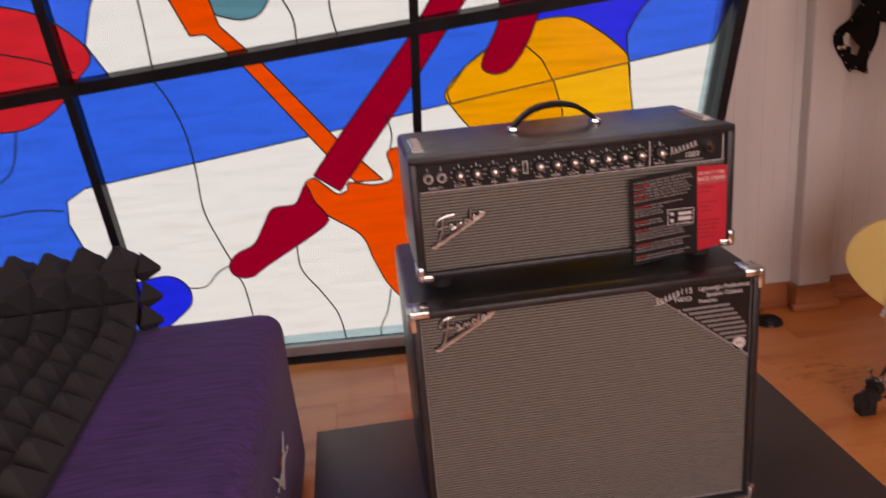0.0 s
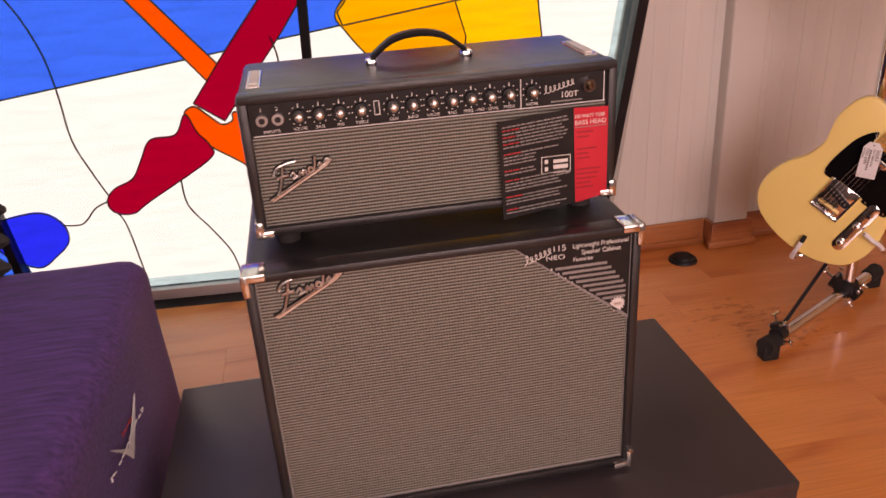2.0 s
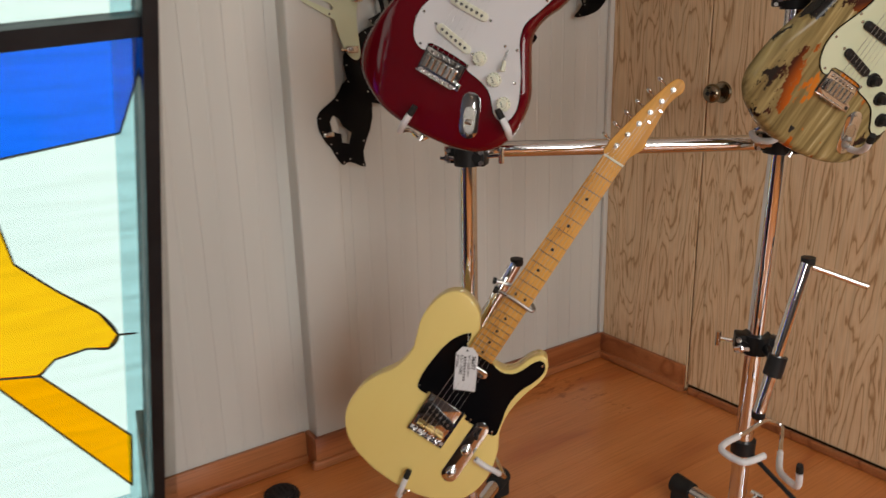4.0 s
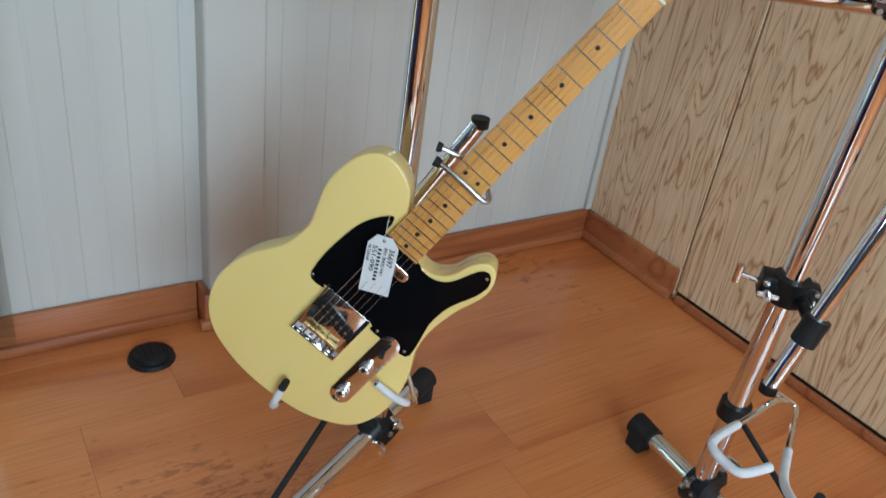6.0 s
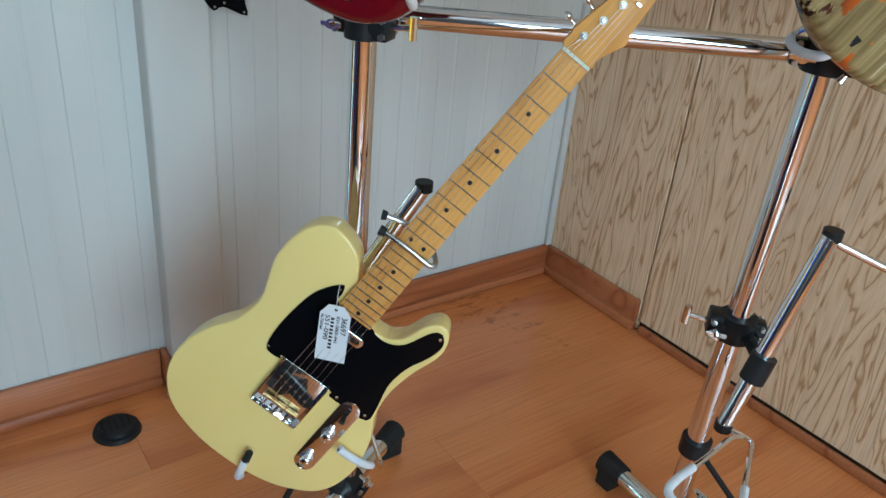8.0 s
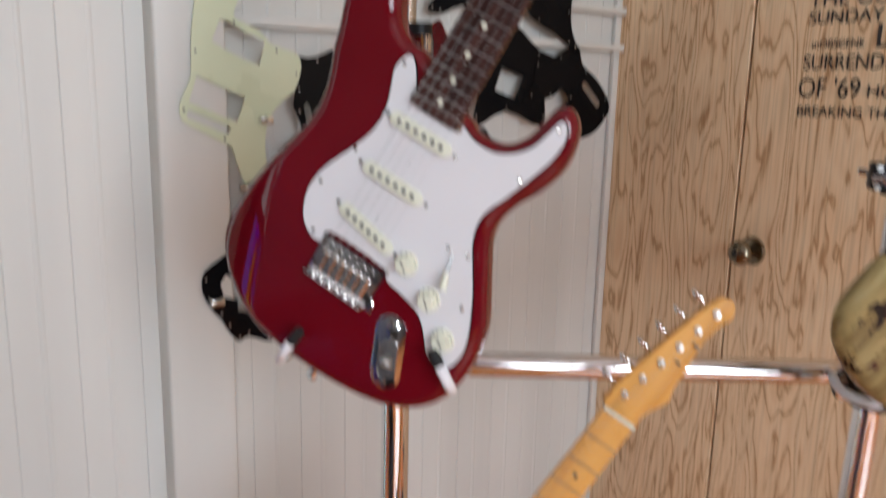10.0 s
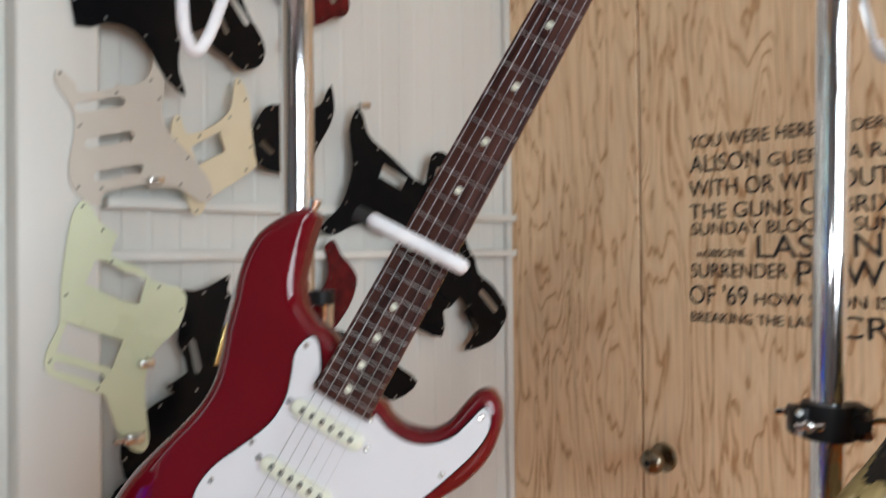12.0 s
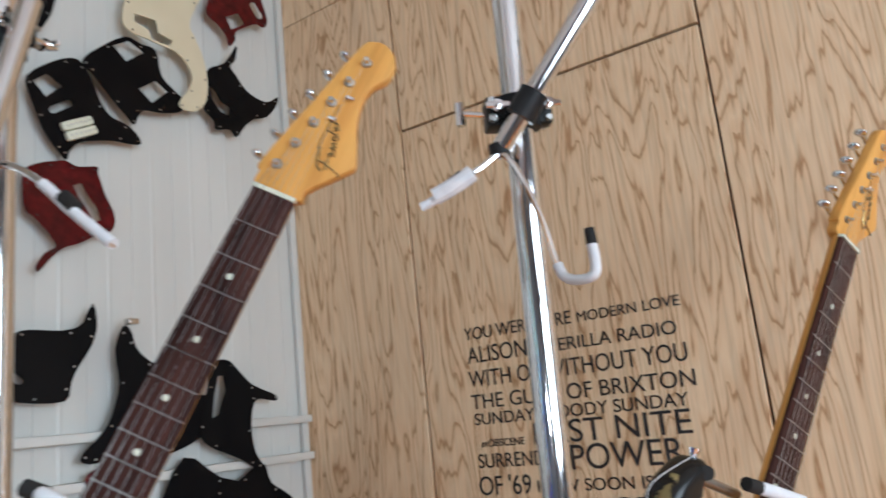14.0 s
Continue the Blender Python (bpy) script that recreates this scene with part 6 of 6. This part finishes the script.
wall_guard("dark red tortoiseshell pickguard with a curved edge", TORTOISE, [(2.073, 1.899), (2.102, 1.921), (2.127, 1.929), (2.149, 1.935), (2.173, 1.928), (2.211, 1.936), (2.214, 1.92), (2.229, 1.88), (2.245, 1.85), (2.246, 1.823), (2.231, 1.805), (2.204, 1.796), (2.177, 1.78), (2.147, 1.768), (2.122, 1.746), (2.1, 1.719), (2.096, 1.731), (2.112, 1.755), (2.132, 1.772), (2.103, 1.807), (2.088, 1.82), (2.074, 1.833)], [[(2.164, 1.889), (2.18, 1.897), (2.194, 1.873), (2.21, 1.855), (2.218, 1.83), (2.204, 1.825), (2.188, 1.851), (2.173, 1.87)]], 0.006, 3, None)
wall_guard("black pickguard with square windows", BLACK_PLY, [(2.185, 2.152), (2.214, 2.185), (2.276, 2.234), (2.313, 2.23), (2.349, 2.227), (2.361, 2.174), (2.394, 2.147), (2.421, 2.129), (2.406, 2.102), (2.358, 2.087), (2.32, 2.082), (2.304, 2.066), (2.294, 2.044), (2.276, 2.059), (2.241, 2.09), (2.207, 2.125), (2.191, 2.137)], [[(2.249, 2.204), (2.286, 2.228), (2.32, 2.213), (2.278, 2.178)], [(2.306, 2.126), (2.347, 2.157), (2.376, 2.141), (2.336, 2.103)]], 0.005, 3, None)
wall_guard("black pickguard fitted with a white humbucker", BLACK_PLY, [(2.079, 2.086), (2.123, 2.127), (2.16, 2.148), (2.182, 2.147), (2.204, 2.12), (2.221, 2.079), (2.243, 2.051), (2.279, 2.041), (2.302, 2.026), (2.311, 2.007), (2.284, 2.001), (2.254, 2.0), (2.214, 1.991), (2.181, 1.98), (2.16, 1.958), (2.154, 1.939), (2.141, 1.949), (2.119, 1.975), (2.099, 2.012), (2.084, 2.05)], [[(2.09, 2.079), (2.116, 2.101), (2.145, 2.085), (2.114, 2.054)], [(2.155, 2.06), (2.161, 2.061), (2.165, 2.058), (2.165, 2.052), (2.161, 2.047), (2.13, 2.025), (2.124, 2.024), (2.12, 2.027), (2.12, 2.033), (2.124, 2.038)]], 0.001, 3, None)
wall_guard("black slotted pickguard behind the foam hanger", BLACK_PLY, [(1.908, 1.796), (1.921, 1.812), (1.958, 1.833), (1.992, 1.83), (2.007, 1.808), (2.023, 1.77), (2.049, 1.734), (2.058, 1.705), (2.045, 1.679), (2.01, 1.666), (1.986, 1.683), (1.952, 1.703), (1.932, 1.748), (1.913, 1.773)], [[(1.988, 1.733), (1.989, 1.729), (1.986, 1.725), (1.982, 1.724), (1.978, 1.727), (1.947, 1.783), (1.946, 1.788), (1.949, 1.791), (1.953, 1.792), (1.956, 1.79)], [(2.027, 1.757), (2.028, 1.752), (2.026, 1.748), (2.021, 1.747), (2.017, 1.748), (1.985, 1.789), (1.984, 1.793), (1.986, 1.797), (1.99, 1.799), (1.994, 1.797)]], 0.006, 3, None)
wall_guard("black pickguard with long rectangular slots", BLACK_PLY, [(1.713, 1.990), (1.782, 2.037), (1.862, 2.049), (1.864, 1.980), (1.875, 1.924), (1.897, 1.880), (1.914, 1.849), (1.901, 1.836), (1.865, 1.861), (1.828, 1.872), (1.770, 1.865), (1.716, 1.857)], [[(1.744, 1.956), (1.813, 1.975), (1.816, 1.962), (1.745, 1.940)], [(1.745, 1.918), (1.811, 1.933), (1.813, 1.921), (1.745, 1.903)], [(1.750, 1.885), (1.819, 1.900), (1.821, 1.876), (1.750, 1.863)]], 0.0205, 2, (1.87, 1.888))
wall_guard("black pickguard with a zigzag cut-out", BLACK_PLY, [(1.727, 1.771), (1.772, 1.806), (1.816, 1.855), (1.838, 1.865), (1.882, 1.828), (1.910, 1.796), (1.940, 1.782), (1.963, 1.736), (1.929, 1.719), (1.892, 1.691), (1.888, 1.643), (1.900, 1.604), (1.867, 1.626), (1.840, 1.669), (1.815, 1.694), (1.774, 1.698), (1.729, 1.685)], [[(1.782, 1.777), (1.808, 1.815), (1.821, 1.805), (1.846, 1.831), (1.868, 1.814), (1.838, 1.768), (1.821, 1.784), (1.795, 1.761)]], 0.0235, 2, None)
wall_guard("black pickguard with a cut window near the top", BLACK_PLY, [(1.825, 2.237), (1.949, 2.280), (1.957, 2.191), (1.988, 2.163), (2.030, 2.160), (2.065, 2.158), (2.061, 2.128), (2.030, 2.114), (1.984, 2.111), (1.960, 2.130), (1.930, 2.092), (1.907, 2.048), (1.885, 2.058), (1.833, 2.053)], [[(1.888, 2.110), (1.927, 2.140), (1.941, 2.117), (1.907, 2.076)]], 0.006, 2, None)
wall_guard("black pickguard with an angular opening", BLACK_PLY, [(1.950, 2.314), (2.117, 2.402), (2.130, 2.267), (2.100, 2.183), (2.066, 2.157), (2.028, 2.161), (1.988, 2.163), (1.959, 2.191)], [[(1.978, 2.219), (2.016, 2.231), (2.027, 2.205), (2.038, 2.206), (2.036, 2.189), (2.007, 2.183), (2.000, 2.199), (1.983, 2.200)]], 0.009, 2, None)
wall_guard("black slotted pickguard spread across the rails", BLACK_PLY, [(2.262, 1.629), (2.278, 1.619), (2.288, 1.589), (2.309, 1.568), (2.346, 1.547), (2.415, 1.501), (2.459, 1.483), (2.442, 1.421), (2.383, 1.391), (2.329, 1.384), (2.284, 1.404), (2.247, 1.399), (2.205, 1.382), (2.177, 1.387), (2.184, 1.405), (2.22, 1.436), (2.241, 1.476), (2.252, 1.522), (2.245, 1.585)], [[(2.329, 1.528), (2.394, 1.501), (2.379, 1.476), (2.318, 1.501)]], 0.006, 3, (2.272, 1.636))
wall_guard("black pickguard with a narrow slot beside the guitar neck", BLACK_PLY, [(2.47, 1.561), (2.505, 1.563), (2.532, 1.54), (2.568, 1.51), (2.631, 1.486), (2.63, 1.473), (2.581, 1.479), (2.564, 1.459), (2.558, 1.413), (2.566, 1.368), (2.587, 1.334), (2.568, 1.333), (2.515, 1.362), (2.461, 1.383), (2.429, 1.407), (2.427, 1.444), (2.446, 1.497), (2.454, 1.53)], [[(2.475, 1.53), (2.489, 1.532), (2.494, 1.501), (2.475, 1.452), (2.457, 1.445), (2.463, 1.486)]], 0.008, 3, None)
wall_guard("black angular pickguard hung lower on the wall", BLACK_PLY, [(2.47, 1.309), (2.517, 1.312), (2.568, 1.339), (2.594, 1.338), (2.609, 1.3), (2.661, 1.266), (2.704, 1.213), (2.692, 1.178), (2.645, 1.141), (2.561, 1.128), (2.594, 1.165), (2.579, 1.208), (2.547, 1.246), (2.514, 1.226), (2.451, 1.221), (2.461, 1.265)], [[(2.672, 1.218), (2.674, 1.212), (2.67, 1.207), (2.662, 1.206), (2.655, 1.21), (2.611, 1.251), (2.609, 1.257), (2.613, 1.261), (2.62, 1.262), (2.627, 1.259)], [(2.607, 1.178), (2.607, 1.172), (2.602, 1.168), (2.595, 1.169), (2.589, 1.173), (2.562, 1.21), (2.561, 1.215), (2.566, 1.219), (2.573, 1.219), (2.579, 1.215)]], 0.004, 3, None)
wall_guard("black two-window pickguard behind the guitar neck", BLACK_PLY, [(2.39, 1.374), (2.477, 1.326), (2.583, 1.294), (2.502, 1.247), (2.494, 1.163), (2.387, 1.197), (2.302, 1.164), (2.322, 1.261)], [[(2.37, 1.286), (2.434, 1.269), (2.411, 1.221), (2.353, 1.239)]], 0.002, 3)
wall_guard("black pickguard hung low behind the guitar", BLACK_PLY, [(1.80, 1.05), (1.86, 1.11), (1.95, 1.12), (2.0, 1.02), (1.93, 0.93), (1.83, 0.96)], [], 0.0, 4)
clip = thing("wall_clip", "small metal clip holding the mint pickguard", "clip", GUARDS)
part("clip_body", boxed(1.793, 1.823, WY - 0.072, WY - 0.058, 1.058, 1.074, r=0.003), NICKEL, clip)
part("clip_rod", rodded((1.778, WY - 0.065, 1.066), (1.80, WY - 0.065, 1.066), 0.004, 12), NICKEL, clip)
sc = thing("single_coil_pickup", "black single-coil pickup with amber bobbin on a black pickguard", "guitar pickup")
SM = Matrix.Translation((1.975, WY - 0.040, 1.192)) @ Matrix.Rotation(radians(17), 4, "Y")
part("bobbin", boxed(-0.012, -0.004, -0.004, 0.004, -0.036, 0.036, r=0.002), BRASS, sc).matrix_local = SM
part("cover", boxed(-0.003, 0.009, -0.006, 0.004, -0.034, 0.034, r=0.003), PLASTIC, sc).matrix_local = SM
for i in range(6):
    part("pole_piece", rodded((0.003, -0.0055, -0.025 + 0.01 * i), (0.003, -0.0075, -0.025 + 0.01 * i), 0.0022, 8), NICKEL, sc).matrix_local = SM
hb = thing("humbucker_pickup", "white double-row humbucker pickup on a black pickguard", "guitar pickup")
HM = Matrix.Translation((2.174, WY - 0.042, 2.004)) @ Matrix.Rotation(radians(-27), 4, "Y")
for z in (-0.0095, 0.0095):
    part("coil_cover", boxed(-0.033, 0.033, -0.007, 0.007, z - 0.0088, z + 0.0088, r=0.004), AGED_WHITE, hb).matrix_local = HM
    for i in range(6):
        part("pole_piece", rodded((-0.025 + 0.01 * i, -0.0065, z), (-0.025 + 0.01 * i, -0.0082, z), 0.0020, 8), STEEL, hb).matrix_local = HM
wall_guard("cream bass pickguard with a curled tail", CREAM_PLY, [(2.273, 2.313), (2.267, 2.262), (2.288, 2.245), (2.319, 2.244), (2.358, 2.24), (2.392, 2.239), (2.419, 2.222), (2.435, 2.195), (2.426, 2.16), (2.403, 2.128), (2.401, 2.111), (2.421, 2.106), (2.45, 2.116), (2.472, 2.148), (2.477, 2.195), (2.468, 2.245), (2.446, 2.291), (2.433, 2.319), (2.454, 2.374), (2.471, 2.416), (2.363, 2.403), (2.29, 2.358)], [[(2.295, 2.291), (2.346, 2.295), (2.352, 2.267), (2.386, 2.262), (2.38, 2.246), (2.335, 2.245), (2.326, 2.266), (2.294, 2.272)]], 0.012, 3, None)
wall_guard("black pickguard with a hooked fin", BLACK_PLY, [(2.574, 2.319), (2.567, 2.279), (2.551, 2.257), (2.569, 2.238), (2.592, 2.213), (2.625, 2.199), (2.664, 2.199), (2.698, 2.222), (2.688, 2.192), (2.656, 2.157), (2.616, 2.141), (2.586, 2.115), (2.56, 2.082), (2.542, 2.096), (2.502, 2.087), (2.497, 2.106), (2.469, 2.13), (2.479, 2.159), (2.478, 2.198), (2.488, 2.231), (2.531, 2.258), (2.556, 2.292)], [[(2.489, 2.189), (2.504, 2.182), (2.521, 2.158), (2.545, 2.152), (2.539, 2.13), (2.516, 2.133), (2.495, 2.157)]], 0.004, 3, None)
wall_guard("dark red tortoiseshell bass pickguard", TORTOISE, [(2.496, 2.409), (2.49, 2.372), (2.52, 2.355), (2.543, 2.336), (2.552, 2.31), (2.57, 2.332), (2.573, 2.354), (2.615, 2.387), (2.643, 2.402), (2.664, 2.4), (2.678, 2.423), (2.668, 2.457), (2.649, 2.487), (2.584, 2.481), (2.517, 2.448)], [[(2.545, 2.383), (2.583, 2.409), (2.603, 2.387), (2.56, 2.356)], [(2.662, 2.436), (2.663, 2.43), (2.657, 2.422), (2.649, 2.418), (2.643, 2.42), (2.623, 2.442), (2.622, 2.448), (2.628, 2.456), (2.636, 2.46), (2.642, 2.458)]], 0.004, 3, None)

# ---- plywood cladding, door, lettering ----
wall_e = bpy.data.objects["wall_east"]


def sheet(y0, y1, z0, z1, parent, name="plywood_sheet", material=PLY):
    return part(name, boxed(WX, WX + 0.014, y0, y1, z0, z1, r=0.0012, seg=1), material, parent)


sheet(2.1275, WY + 0.002, 0.0, 2.440, wall_e)
sheet(2.1275, WY + 0.002, 2.4425, TOP, wall_e)
sheet(1.4385, 2.1215, 2.047, TOP, wall_e)
sheet(0.2135, 1.4335, 0.0, 2.440, wall_e)
sheet(0.2135, 1.4335, 2.4425, TOP, wall_e)
# unseen stretch, dark instead of plywood to keep it out of the reflections
sheet(-1.0065, 0.2115, 0.0, TOP, wall_e, "wall_panel", UNSEEN_WALL)
sheet(REAR, -1.0085, 0.0, TOP, wall_e, "wall_panel", UNSEEN_WALL)
door = thing("door_1", "flush plywood door with dark song-title lettering and round knob", "door", kind="structure")
sheet(1.4385, 2.1215, 0.027, 2.041, door, "door_leaf")
kb = part("door_knob", rodded((WX - 0.001, 2.075, 0.921), (WX - 0.007, 2.075, 0.921), 0.030, 32, 0.027), BRONZE, door, "round antique metal knob")
part("knob_neck", rodded((WX - 0.007, 2.075, 0.921), (WX - 0.032, 2.075, 0.921), 0.012, 20), BRONZE, kb)
bm = bmesh.new()
bmesh.ops.create_uvsphere(bm, u_segments=28, v_segments=16, radius=1.0, matrix=Matrix.Translation((WX - 0.046, 2.075, 0.921)) @ Matrix.Diagonal((0.019, 0.0255, 0.0255, 1)))
part("knob_ball", bm, BRONZE, kb)
part("keyhole", rodded((WX - 0.0645, 2.075, 0.921), (WX - 0.0665, 2.075, 0.921), 0.006, 14), PLASTIC, kb)
LM = Matrix(((0, 0, -1, WX - 0.0008), (-1, 0, 0, 0), (0, 1, 0, 0), (0, 0, 0, 1)))
for text, y, z, size, width in (
        ("YOU WERE HERE", 2.010, 1.548, 0.031, 0.245), ("MODERN LOVE", 1.752, 1.548, 0.024, 0.198),
        ("ALISON", 2.008, 1.500, 0.041, 0.140), ("GUERILLA RADIO", 1.852, 1.500, 0.030, 0.285),
        ("WITH OR WITHOUT YOU", 2.010, 1.452, 0.040, 0.455),
        ("THE GUNS OF BRIXTON", 2.010, 1.408, 0.036, 0.462),
        ("SUNDAY BLOODY SUNDAY", 2.006, 1.376, 0.029, 0.440),
        ("mOBSCENE", 1.995, 1.332, 0.018, 0.098), ("LAST NITE", 1.875, 1.330, 0.052, 0.308),
        ("SURRENDER", 2.008, 1.292, 0.034, 0.190), ("POWER", 1.802, 1.280, 0.056, 0.215),
        ("OF '69", 2.012, 1.240, 0.045, 0.118), ("HOW SOON IS N", 1.880, 1.242, 0.027, 0.265),
        ("BREAKING THE LAW", 2.010, 1.204, 0.024, 0.250), ("CRE", 1.735, 1.190, 0.048, 0.118)):
    lettering(text, size * 1.16, VINYL, door, LM @ Matrix.Translation((-y, z, 0.0006)), width, thick=0.0008)

# ---- boards and planks ----
x = 1.226
while x < WX - 0.003:
    w = min(0.0985, WX - 0.003 - x)
    bm = boxed(x, x + w - 0.0012, WY, WY + 0.013, 0.0, TOP, r=0.0009, seg=1)
    if w > 0.06:
        # a soft raised bead runs down the middle of each board
        c = x + w * 0.48
        fine = [bm.verts.new((c + dx, WY + dy, z)) for z in (0.09, TOP - 0.01) for dx, dy in ((-0.006, 0.0005), (-0.002, -0.0014), (0.002, -0.0014), (0.006, 0.0005))]
        for i in range(3):
            bm.faces.new((fine[i], fine[i + 1], fine[i + 5], fine[i + 4]))
    part("wall_board", bm, WALL, wall_north)
    x += w
random.seed(11)
W, L = 0.192, 1.285
y = REAR
while y < 2.62:
    x = LEFT - random.random() * L
    while x < WX + 0.015:
        a, b = max(x, LEFT), min(x + L, WX + 0.015)
        if b - a > 0.02:
            part("plank", boxed(a + 0.0002, b - 0.0002, y + 0.0002, y + W - 0.0002, -0.004, 0.0, r=0.0003, seg=1), LAMINATE, floor)
        x += L
    y += W
